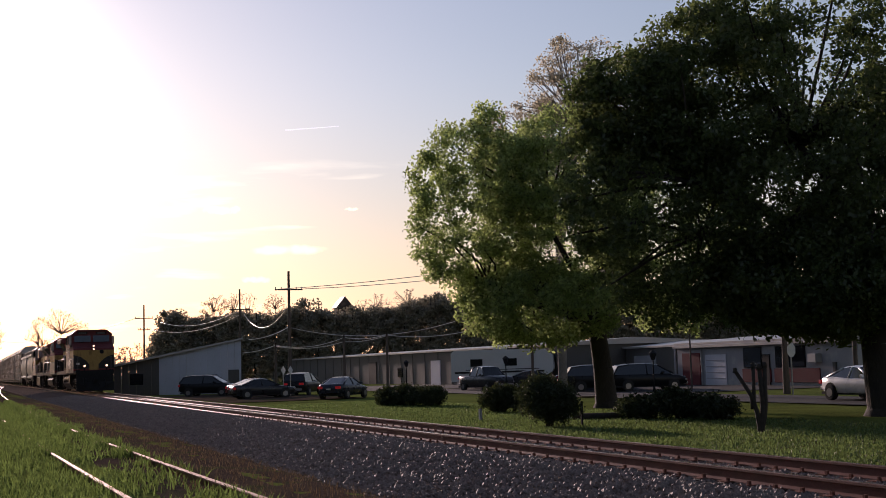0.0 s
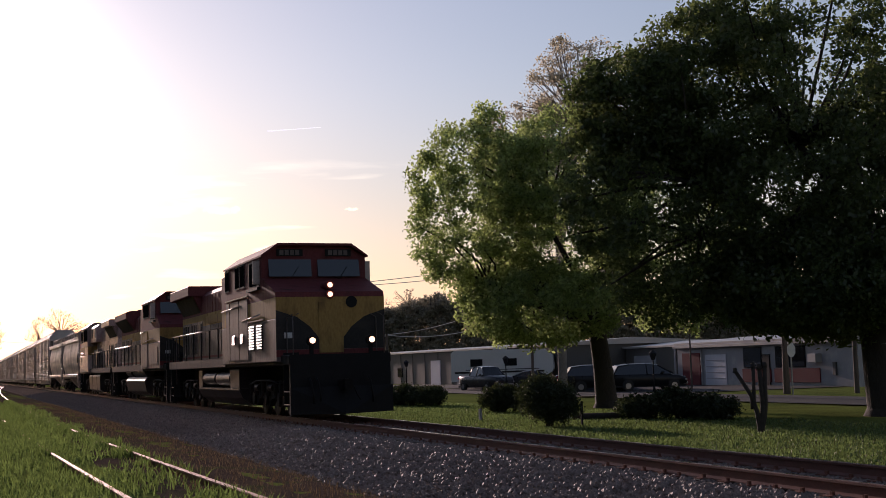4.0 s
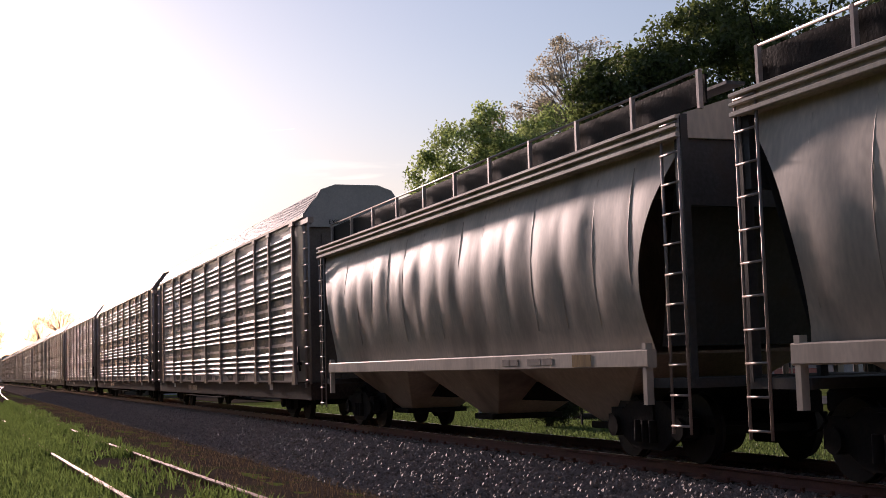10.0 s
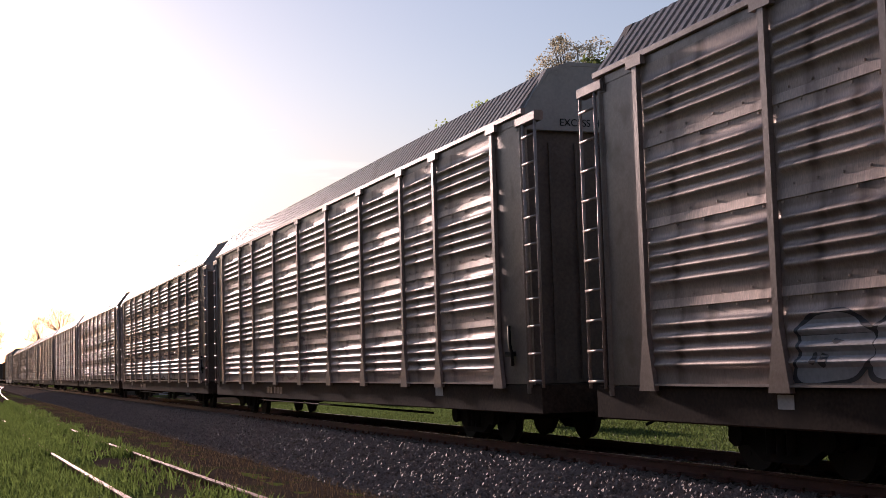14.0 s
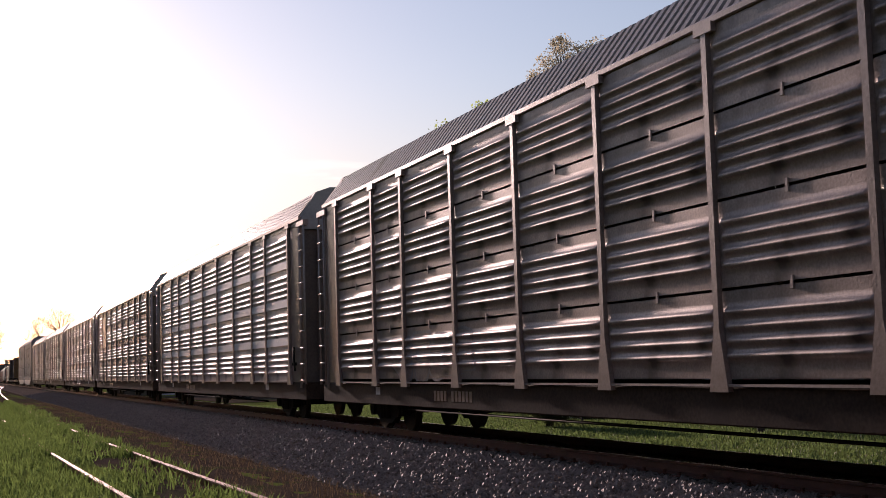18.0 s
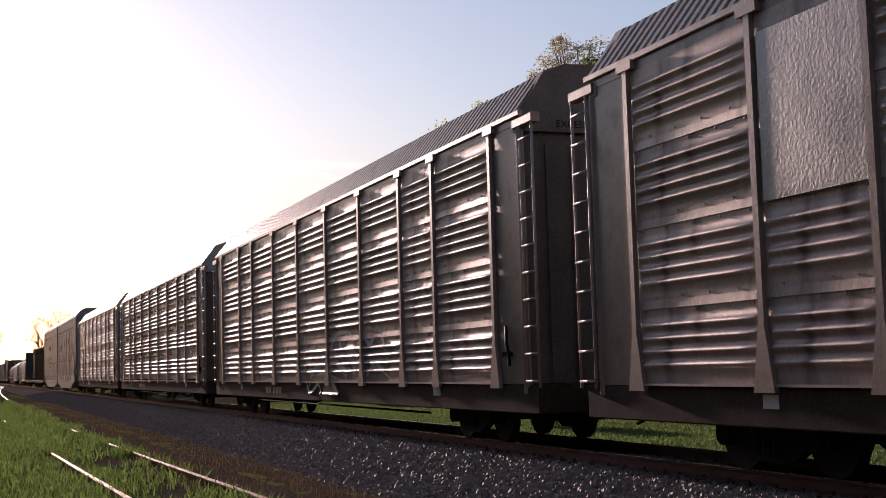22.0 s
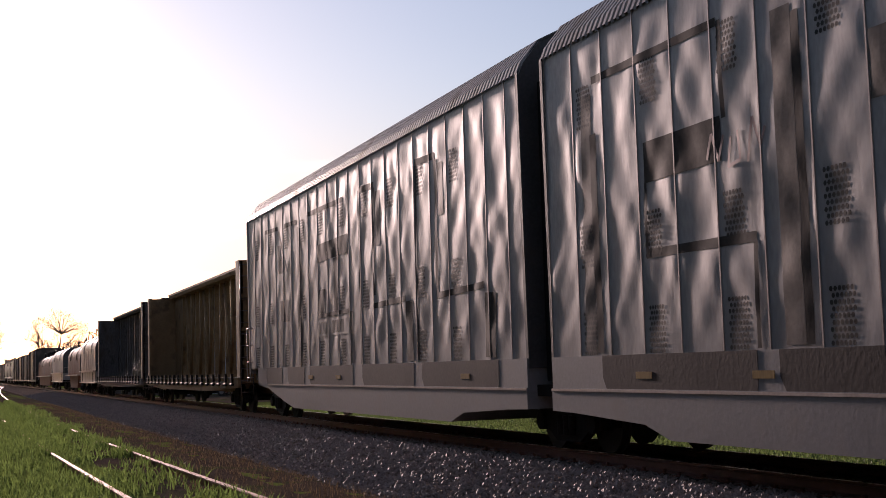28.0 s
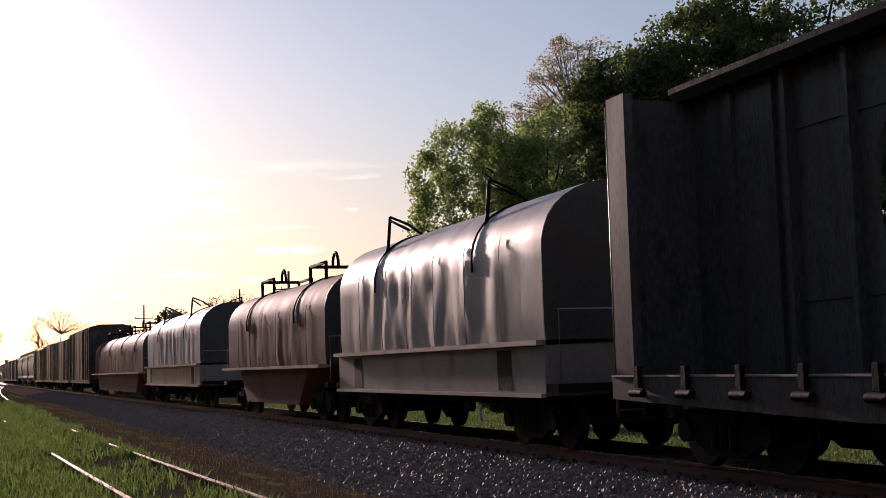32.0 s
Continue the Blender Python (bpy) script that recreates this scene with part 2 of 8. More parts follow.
# ---- mesh tools ----
class Mesh:
    """Collects faces of one part."""

    def __init__(self):
        self.v, self.f, self.s = [], [], []

    def add(self, verts, faces, smooth=False):
        o = len(self.v)
        self.v += [tuple(p) for p in verts]
        self.f += [tuple(i + o for i in q) for q in faces]
        self.s += [smooth] * len(faces)
        return self

    def box(self, x0, x1, y0, y1, z0, z1, c=0.0):
        """A box; c cuts its edges parallel to x."""
        if c:
            return self.prism([(y0 + c, z0), (y1 - c, z0), (y1, z0 + c), (y1, z1 - c), (y1 - c, z1), (y0 + c, z1), (y0, z1 - c), (y0, z0 + c)], x0, x1)
        v = [(x, y, z) for x in (x0, x1) for y in (y0, y1) for z in (z0, z1)]
        return self.add(v, [(0, 1, 3, 2), (4, 6, 7, 5), (0, 4, 5, 1), (2, 3, 7, 6), (0, 2, 6, 4), (1, 5, 7, 3)])

    def prism(self, prof, lo, hi, axis="x", smooth=False, caps=True):
        """A closed outline drawn along an axis; it turns counter-clockwise seen from the positive end."""
        n = len(prof)
        put = {"x": lambda a, b, t: (t, a, b), "y": lambda a, b, t: (a, t, b), "z": lambda a, b, t: (a, b, t)}[axis]
        v = [put(a, b, lo) for a, b in prof] + [put(a, b, hi) for a, b in prof]
        self.add(v, [(i, (i + 1) % n, n + (i + 1) % n, n + i) for i in range(n)], smooth)
        if caps:
            self.add(v, [tuple(range(n))[::-1], tuple(range(n, 2 * n))])
        return self

    def cyl(self, p, q, r0, r1=None, n=10, caps=True):
        p, q = Vector(p), Vector(q)
        r1 = r0 if r1 is None else r1
        d = (q - p).normalized()
        a = d.orthogonal().normalized()
        b = d.cross(a)
        ring = [(math.cos(2 * math.pi * i / n), math.sin(2 * math.pi * i / n)) for i in range(n)]
        v = [p + (a * c + b * s) * r0 for c, s in ring] + [q + (a * c + b * s) * r1 for c, s in ring]
        self.add(v, [(i, (i + 1) % n, n + (i + 1) % n, n + i) for i in range(n)], True)
        if caps:
            self.add(v, [tuple(range(n))[::-1], tuple(range(n, 2 * n))])
        return self

    def tube(self, pts, r, n=5, r_end=None):
        pts = [Vector(p) for p in pts]
        rings = []
        for i, p in enumerate(pts):
            d = (pts[min(i + 1, len(pts) - 1)] - pts[max(i - 1, 0)]).normalized()
            a = d.cross(Vector((0.13, 0.31, 0.94))).normalized()
            b = d.cross(a)
            k = i / max(1, len(pts) - 1)
            rr = r if r_end is None else r + (r_end - r) * k
            rings += [p + (a * math.cos(2 * math.pi * j / n) + b * math.sin(2 * math.pi * j / n)) * rr for j in range(n)]
        f = [(i * n + j, i * n + (j + 1) % n, (i + 1) * n + (j + 1) % n, (i + 1) * n + j) for i in range(len(pts) - 1) for j in range(n)]
        f += [tuple(range(n))[::-1], tuple(range((len(pts) - 1) * n, len(pts) * n))]
        return self.add(rings, f, True)

    def sheet(self, grid, smooth=False):
        """Rows of points, joined into quads."""
        w = len(grid[0])
        self.add([p for row in grid for p in row], [(i * w + j, i * w + j + 1, (i + 1) * w + j + 1, (i + 1) * w + j) for i in range(len(grid) - 1) for j in range(w - 1)], smooth)
        return self

    def data(self, name, material):
        me = bpy.data.meshes.new(name)
        me.from_pydata(self.v, [], self.f)
        me.polygons.foreach_set("use_smooth", self.s)
        me.materials.append(material)
        me.update()
        return me


def part(name, mesh, material, parent=None, label="", m=None):
    """One mesh object under a thing or a part (or a thing itself)."""
    me = mesh.data(name, material) if isinstance(mesh, Mesh) else mesh
    ob = new(name, me)
    if parent:
        ob.parent = parent
    if m is not None:
        ob.matrix_basis = m
    if label:
        tagged(ob, label)
    return ob


def thing(name, label, category, group="", m=None):
    ob = new(name)
    ob.empty_display_size = 0.3
    if m is not None:
        ob.matrix_basis = m
    return tagged(ob, label, category, group)


def soup(name, tris, material):
    """Many small loose triangles or quads, from arrays: (n, corners, 3)."""
    tris = np.asarray(tris, dtype=np.float32)
    n, c = tris.shape[:2]
    me = bpy.data.meshes.new(name)
    me.vertices.add(n * c)
    me.vertices.foreach_set("co", tris.ravel())
    me.loops.add(n * c)
    me.loops.foreach_set("vertex_index", np.arange(n * c, dtype=np.int32))
    me.polygons.add(n)
    me.polygons.foreach_set("loop_start", np.arange(n, dtype=np.int32) * c)
    me.materials.append(material)
    me.update(calc_edges=True)
    return me


rng = np.random.default_rng(4)
# ---- ground, railway ----
def siding_y(x):
    """The siding's middle line, which swings a little towards the main line near the viewer."""
    return 2.07 + 0.72 * max(0.0, (x + 65) / 49) ** 2 + 0.9 * max(0.0, min(2.0, (-65 - x) / 86)) ** 2


def ground_z(x, y):
    """Height of the land: level lawns, the trough between the tracks, gentle roughness."""
    z = GZ
    if y < 6.6:
        k = max(0.0, min(1.0, (6.6 - y) / 2.2))
        z = GZ + 0.27 * k * k * (3 - 2 * k)
    if 6.0 < y < 13.6:
        z -= 0.25
    far = math.hypot(x, y)
    return z + 0.03 * noise.noise((x * 0.35, y * 0.35, 0)) + (0.02 * noise.noise((x * 1.7, y * 1.7, 4)) if far < 90 else 0)


def build_ground():
    def steps(lo, hi, spans):
        out = [lo]
        while out[-1] < hi:
            x = out[-1]
            d = next((s for a, b, s in spans if a <= x < b), 120)
            out.append(min(hi, x + d))
        return out

    xs = steps(-3000, 900, [(-3000, -400, 200), (-400, -150, 25), (-150, -70, 3), (-70, 5, 0.7), (5, 100, 10)])
    ys = steps(-1500, 3000, [(-1500, -100, 150), (-100, -10, 10), (-10, 0, 1), (0, 16, 0.4), (16, 70, 2.0), (70, 300, 25)])
    g = Mesh().sheet([[(x, y, ground_z(x, y)) for y in ys] for x in xs], True)
    g.f = [q[::-1] for q in g.f]
    tagged(part("ground", g, GRASS), "green lawn and rough verge on level land", "ground", kind="structure")
    # brown, weedy strip between siding and main line
    xs2 = steps(-400, 20, [(-400, -120, 12), (-120, 20, 0.8)])
    rows = []
    for x in xs2:
        w = 0.35 * noise.noise((x * 0.25, 7, 1))
        rows.append([(x, y, ground_z(x, y) + 0.012 + (-0.06 if e else 0.0)) for y, e in ((2.2 + w, 1), (2.6 + w, 0), (3.5, 0), (4.2, 0), (4.9, 0), (5.6, 0), (6.4, 0), (7.0, 1))])
    d = Mesh().sheet(rows, True)
    d.f = [q[::-1] for q in d.f]
    tagged(part("verge", d, DIRT), "bare brown strip with dry weeds between tracks", "ground", kind="structure")
    # ballast bed
    prof = [(4.7, -0.66), (5.5, -0.48), (6.3, -0.41), (7.1, -0.32), (7.9, -0.215), (8.4, -0.20), (9.2, -0.215), (10.5, -0.215), (11.3, -0.20), (11.9, -0.23), (12.7, -0.45), (13.6, -0.75)]
    xs3 = steps(-1500, 200, [(-1500, -150, 40), (-150, -60, 3), (-60, 10, 0.35), (10, 200, 20)])
    b = Mesh().sheet([[(x, y + (0.12 * noise.noise((x * 0.5, y, 2)) if i in (0, 1, 2, 9, 10, 11) else 0), z + 0.03 * noise.noise((x * 1.3, y * 2.1, 0))) for i, (y, z) in enumerate(prof)] for x in xs3], True)
    b.f = [q[::-1] for q in b.f]
    tagged(part("ballast", b, BALLAST), "dark crushed-stone ballast bed of the main line", "ballast", kind="structure")


def rail_prof(y, z):
    return [(y - 0.07, z - 0.175), (y + 0.07, z - 0.175), (y + 0.07, z - 0.16), (y + 0.012, z - 0.135), (y + 0.012, z - 0.045), (y + 0.036, z - 0.035), (y + 0.036, z - 0.008), (y + 0.026, z - 0.003), (y - 0.026, z - 0.003), (y - 0.036, z - 0.008), (y - 0.036, z - 0.035), (y - 0.012, z - 0.045), (y - 0.012, z - 0.135), (y - 0.07, z - 0.16)]


def build_track():
    tr = thing("railway_track", "main-line railway track of polished steel rails on dark wooden ties", "railway track")
    for sy in (-0.753, 0.753):
        ob = part("rail", Mesh().prism(rail_prof(TY + sy, 0), -1500, 200), RAIL, tr)
        part("running_surface", Mesh().box(-1500, 200, TY + sy - 0.027, TY + sy + 0.027, -0.0028, 0.0), RAILTOP, ob, "bright polished running surface")
    tie = Mesh().box(-0.115, 0.115, -1.3, 1.3, -0.17, 0.0, 0.0)
    me = tie.data("tie", TIE)
    plate = Mesh().box(-0.09, 0.09, -0.19, 0.19, 0.0, 0.014).data("tie_plate", RUSTRAIL)
    spike = Mesh().box(-0.02, 0.02, -0.02, 0.02, 0, 0.05).add([], []).data("spike", RUSTRAIL)
    r = random.Random(3)
    for i in range(200):
        x = -100 + i * 0.53
        t = part("tie", me, None, tr, m=pose(x + r.uniform(-0.02, 0.02), TY + r.uniform(-0.04, 0.04), -0.177 + r.uniform(-0.008, 0.004), 0, 0, r.uniform(-1, 1)))
        if x > -45:
            for sy in (-0.753, 0.753):
                part("tie_plate", plate, None, t, m=pose(0, sy, 0.001))
            for sy in (-0.86, -0.65, 0.65, 0.86):
                part("spike", spike, None, t, m=pose(0.04, sy, 0.01))
    far = Mesh()
    for i in range(500):
        x = -100.53 - i * 0.53
        far.box(x - 0.115, x + 0.115, TY - 1.3, TY + 1.3, -0.34, -0.177)
    tagged(part("tie_row", far, TIE, tr), kind="stuff")

    sd = thing("siding_track", "overgrown siding track of rusty rails sunk in grass", "railway track")
    xs = [-400 + 20 * i for i in range(15)] + [-100 + 2 * i for i in range(60)]
    for sy in (-0.753, 0.753):
        prev = None
        rows = []
        for x in xs:
            y = siding_y(x) + sy
            rows.append([(x, a, b) for a, b in rail_prof(y, -0.2)] + [(x, *rail_prof(y, -0.2)[0])])
        m = Mesh().sheet(rows)
        ob = part("rail", m, RUSTRAIL, sd)
        top = Mesh().sheet([[(x, siding_y(x) + sy - 0.03, -0.199), (x, siding_y(x) + sy + 0.03, -0.199)] for x in xs])
        top.f = [q[::-1] for q in top.f]
        part("running_surface", top, SIDETOP, ob, "bright worn running surface")
    for i in range(90):
        x = -60 + i * 0.62
        part("tie", me, None, sd, m=pose(x, siding_y(x), -0.40 + r.uniform(-0.03, 0.0), 0, 0, r.uniform(-2, 2)))


def scatter_stones():
    """Loose crushed stone on the ballast shoulder."""
    n = 100000
    u = rng.random(n)
    x = -8 - 130 * u ** 1.9
    y = 4.9 + rng.random(n) ** 0.85 * 7.4
    z = np.interp(y, [4.7, 5.5, 6.3, 7.1, 7.9, 8.4, 9.2, 10.5, 11.3, 11.9, 12.7], [-0.66, -0.48, -0.41, -0.32, -0.215, -0.2, -0.215, -0.215, -0.2, -0.23, -0.45])
    s = (0.016 + 0.03 * rng.random(n) ** 1.5) * (1 + 0.5 * u)
    base = np.array([(1, 0, -0.5), (-0.5, 0.9, -0.5), (-0.5, -0.9, -0.5), (0.2, 0.1, 0.9), (0.9, 0.6, 0.3), (-0.9, 0.1, 0.4), (0.1, -0.9, 0.35)])
    faces = np.array([(0, 4, 3), (1, 5, 3), (2, 6, 3), (3, 4, 1), (3, 5, 2), (3, 6, 0), (0, 1, 4), (1, 2, 5), (2, 0, 6)])
    a = rng.random(n) * 6.283
    pts = base[None] * (0.7 + 0.6 * rng.random((n, 7, 3))) * s[:, None, None]
    c, q = np.cos(a)[:, None], np.sin(a)[:, None]
    px = pts[..., 0] * c - pts[..., 1] * q + x[:, None]
    py = pts[..., 0] * q + pts[..., 1] * c + y[:, None]
    pz = pts[..., 2] + z[:, None] + 0.018
    pts = np.stack([px, py, pz], -1)
    me = soup("ballast_stone", pts[:, faces].reshape(-1, 3, 3), STONE)
    tagged(new("ballast_stones", me), "loose grey crushed stones on the ballast shoulder", "gravel", kind="stuff")


def grass_tufts(name, label, n, place, height, material, width=0.012):
    """Bent blades, two triangles each."""
    p = place(n)
    a = rng.random(n) * 6.283
    h = height * (0.45 + 0.9 * rng.random(n))
    lean = rng.normal(0, 0.35, (n, 2)) * h[:, None]
    w = width * (0.7 + 0.8 * rng.random(n))
    side = np.stack([np.cos(a), np.sin(a), 0 * a], -1) * w[:, None]
    mid = p + np.concatenate([lean * 0.35, (h * 0.6)[:, None]], 1)
    top = p + np.concatenate([lean, h[:, None]], 1)
    quad = np.stack([p - side, p + side, mid + side * 0.7, mid - side * 0.7], 1)
    tip = np.stack([mid - side * 0.7, mid + side * 0.7, top, top], 1)
    tagged(new(name, soup(name, np.concatenate([quad, tip]), material)), label, "grass", kind="stuff")


def build_grass():
    def near(n):
        x = -14 - 75 * rng.random(n) ** 1.5
        y = -3.5 + 7.2 * rng.random(n)
        z = np.array([ground_z(a, b) for a, b in zip(x, y)])
        keep = np.array([noise.noise((a * 0.4, b * 0.7, 3)) + 0.25 - 0.28 * max(0, b - 1.5) for a, b in zip(x, y)]) > rng.random(n) * 0.7 - 0.35
        return np.stack([x, y, np.where(keep, z - 0.01, z - 0.3)], -1)

    def rail_side(n):
        x = -27 - 70 * rng.random(n)
        y = np.array([siding_y(a) for a in x]) + np.where(rng.random(n) < 0.5, -0.82, 0.68) + rng.normal(0, 0.12, n)
        z = np.array([ground_z(a, b) for a, b in zip(x, y)])
        gap = np.array([noise.noise((a * 0.35, 9, 2 if b < 2.3 else 6)) for a, b in zip(x, y)])
        return np.stack([x, y, np.where(gap > -0.16, z, z - 0.3)], -1)

    def weeds(n):
        x = -14 - 75 * rng.random(n) ** 1.5
        y = 3.0 + 3.6 * rng.random(n)
        z = np.array([ground_z(a, b) for a, b in zip(x, y)])
        return np.stack([x, y, z - 0.02], -1)

    def park(n):
        x = -14 - 58 * rng.random(n)
        y = 13.0 + 11 * rng.random(n) ** 1.3
        z = np.array([ground_z(a, b) for a, b in zip(x, y)])
        return np.stack([x, y, z - 0.01], -1)

    grass_tufts("verge_grass", "bright green uncut grass along the siding", 80000, near, 0.17, BLADE)
    grass_tufts("rail_grass", "uncut grass growing over the siding rails", 26000, rail_side, 0.19, BLADE)
    grass_tufts("dry_weeds", "dry brown weeds between the tracks", 14000, weeds, 0.10, DRY, 0.006)
    grass_tufts("lawn_grass", "short green grass of the park lawn", 70000, park, 0.08, LAWNBLADE, 0.016)


# ---- plants ----
def leaf_cloud(centres, radii, per, size, squash=0.8):
    """Leaves round many clump centres, as tilted quads."""
    c = np.repeat(np.asarray(centres), per, 0)
    r = np.repeat(np.asarray(radii), per)
    n = len(c)
    d = rng.normal(0, 1, (n, 3))
    d /= np.linalg.norm(d, axis=1)[:, None]
    d *= (rng.random(n) ** 0.5)[:, None]
    d[:, 2] *= squash
    p = c + d * r[:, None]
    a = rng.normal(0, 1, (n, 3))
    a /= np.linalg.norm(a, axis=1)[:, None]
    b = np.cross(a, rng.normal(0, 1, (n, 3)))
    b /= np.linalg.norm(b, axis=1)[:, None]
    s = size * (0.6 + 0.8 * rng.random(n))[:, None]
    return np.stack([p - a * s, p + b * s * 0.55, p + a * s, p - b * s * 0.55], 1)


def tree(label, base, lobes, trunk_r, clumps, per, leaf, material, seed, clump_r=(0.5, 1.0), fork=0.35, wood=BARK, twigs=0, group="park trees", across=False):
    """A tapered trunk, limbs towards the clumps of its lobes (centre and radii, from its base; across: centres are sideways and away from the railway viewer), and leaves."""
    r = random.Random(seed)
    ob = thing("tree", label, "tree", group, pose(*base))
    cs, rs = [], []
    for (ca, cb, cz), (rx, ry, rz), share in lobes:
        cx, cy = (0.351 * ca - 0.936 * cb, 0.936 * ca + 0.351 * cb) if across else (ca, cb)
        for _ in range(int(clumps * share)):
            while True:
                d = Vector((r.uniform(-1, 1), r.uniform(-1, 1), r.uniform(-1, 1)))
                if 0.25 < d.length < 1:
                    break
            d = d.normalized() * d.length ** 0.45
            k = 1 + 0.16 * noise.noise((d.x * 2.1 + seed, d.y * 2.1, d.z * 2.1))
            cs.append((cx + d.x * rx * k, cy + d.y * ry * k, cz + d.z * rz * k))
            rs.append(r.uniform(*clump_r))
    top = max(c[2] for c in cs)
    mean = Vector([sum(c[i] for c in cs) / len(cs) for i in range(3)])
    wm = Mesh()
    fz = top * fork
    flare = [(0, 0, -0.15), (0.0, 0, 0.25), (mean.x * 0.06, mean.y * 0.06, fz * 0.5), (mean.x * 0.18, mean.y * 0.18, fz)]
    for i in range(3):
        wm.cyl(flare[i], flare[i + 1], trunk_r * (1.45, 1.05, 0.9)[i], trunk_r * (1.05, 0.9, 0.8)[i], 14, i == 0)
    part("trunk", wm, wood, ob)
    start = Vector(flare[3])
    hubs = []
    for i in range(7):
        c = Vector(cs[r.randrange(len(cs))])
        e = start.lerp(c, 0.62)
        mid = start.lerp(e, 0.5) + Vector((r.uniform(-0.4, 0.4), r.uniform(-0.4, 0.4), r.uniform(0.1, 0.7)))
        lm = Mesh().tube([start - Vector((0, 0, 0.2)), start.lerp(mid, 0.5) + Vector((0, 0, 0.15)), mid, e], trunk_r * 0.5, 7, trunk_r * 0.2)
        part("limb", lm, wood, ob)
        hubs += [mid, e]
    tw = Mesh()
    for c in cs[:: max(1, len(cs) // (twigs or 110))]:
        c = Vector(c)
        h = min(hubs, key=lambda q: (q - c).length)
        mid = h.lerp(c, 0.55) + Vector((r.uniform(-0.3, 0.3), r.uniform(-0.3, 0.3), r.uniform(0, 0.4)))
        tw.tube([h, mid, c, c + (c - mid) * 0.12], trunk_r * 0.13, 4, 0.012)
    part("branchwork", tw, wood, ob)
    part("crown", soup("crown", leaf_cloud(cs, rs, per, leaf), material), material, ob)
    return ob


def bush(label, name, base, lobes, clumps, per, leaf, seed, material):
    r = random.Random(seed)
    ob = thing(name, label, "bush" if name == "bush" else "hedge", "park bushes", pose(*base))
    cs, rs = [], []
    for (cx, cy, cz), (rx, ry, rz) in lobes:
        for _ in range(clumps):
            d = Vector((r.gauss(0, 1), r.gauss(0, 1), r.gauss(0, 1))).normalized() * r.uniform(0.6, 1.0)
            cs.append((cx + d.x * rx, cy + d.y * ry, max(0.12, cz + d.z * rz)))
            rs.append(r.uniform(0.14, 0.3))
    for i in range(9):
        c = Vector(cs[r.randrange(len(cs))])
        st = Mesh().tube([(r.uniform(-0.15, 0.15), r.uniform(-0.1, 0.1), -0.05), c * 0.5 + Vector((0, 0, 0.1)), c], 0.035, 5, 0.012)
        part("stem", st, BARK, ob)
    part("foliage", soup("foliage", leaf_cloud(cs, rs, per, leaf, 0.9), material), material, ob)
    return ob


def build_plants():
    tree("broad park tree with bright spring leaves over the lawn", (-48.9, 25.5, GZ), [((-5.0, -0.5, 8.4), (2.7, 3.2, 4.2), 0.25), ((-1.6, 0.5, 8.4), (4.0, 3.8, 4.3), 0.34), ((-2.8, -0.5, 4.3), (4.0, 3.1, 1.6), 0.18), ((3.4, 1.0, 7.2), (3.6, 3.5, 4.3), 0.23)], 0.46, 1500, 85, 0.082, LEAF_A, 11, (0.3, 0.68), 0.26, across=True)
    tree("large dark leafy shade tree with a thick trunk", (-33.3, 27.2, GZ), [((-1.6, 0.0, 9.8), (4.7, 4.6, 5.4), 0.22), ((-6.4, 2.2, 7.6), (2.9, 3.2, 4.6), 0.18), ((-7.3, 1.6, 10.4), (1.7, 2.0, 1.9), 0.07), ((-4.6, 1.0, 10.6), (2.6, 2.8, 3.0), 0.12), ((1.2, 0.5, 6.8), (3.6, 3.4, 4.2), 0.28), ((-1.6, 0.5, 4.4), (4.6, 3.4, 1.8), 0.28)], 0.55, 2000, 85, 0.085, LEAF_B, 12, (0.35, 0.75), 0.3, across=True)
    tree("thinly leafed tree behind the park tree", (-71.6, 34.4, GZ), [((1.6, 0, 17.9), (4.2, 3.0, 4.3), 0.6), ((-1.6, 0, 15.2), (3.6, 2.8, 3.2), 0.32), ((0.8, 0, 11.0), (3.0, 2.6, 3.4), 0.15)], 0.28, 330, 70, 0.085, LEAF_F, 14, (0.3, 0.8), 0.42, wood=TWIG, twigs=260, across=True)
    bush("round dark evergreen bush with glossy leaves", "bush", (-36.2, 16.9, GZ), [((-0.2, 0, 0.9), (0.95, 0.9, 0.75)), ((0.35, 0.1, 0.75), (0.6, 0.7, 0.6))], 130, 70, 0.035, 21, LEAF_C)
    bush("low clipped dark bush", "bush", (-49.1, 20.6, GZ), [((0, 0, 0.55), (1.0, 0.8, 0.55)), ((0.5, 0.3, 0.6), (0.7, 0.7, 0.5))], 110, 60, 0.045, 22, LEAF_C)
    bush("wide low clipped hedge", "hedge", (-61.5, 21.0, GZ), [((-1.6, -0.5, 0.45), (1.2, 0.8, 0.5)), ((0, 0, 0.55), (1.2, 0.8, 0.5)), ((1.7, 0.5, 0.5), (1.2, 0.8, 0.45))], 100, 60, 0.05, 23, LEAF_C)
    bush("low mounded dark hedge", "hedge", (-37.2, 22.0, GZ), [((-1.5, -0.6, 0.35), (1.0, 0.7, 0.4)), ((-0.2, 0, 0.55), (1.2, 0.8, 0.45)), ((1.2, 0.6, 0.4), (1.1, 0.7, 0.4))], 120, 60, 0.045, 24, LEAF_C)


# ---- moving train: layout ----
SPEED, GAIN = 18.28, 0.0112


def at_time(s, t):
    """Where a vehicle stands at t seconds that is at s at 20 s."""
    return s + SPEED * (t - 20) + GAIN * (t - 20) ** 2 / 2


MOVERS = []


def rolling(ob, s, turn=0):
    MOVERS.append((ob, s, turn))
    ob.matrix_basis = pose(at_time(s, 0), TY, 0, 0, 0, turn)
    return ob


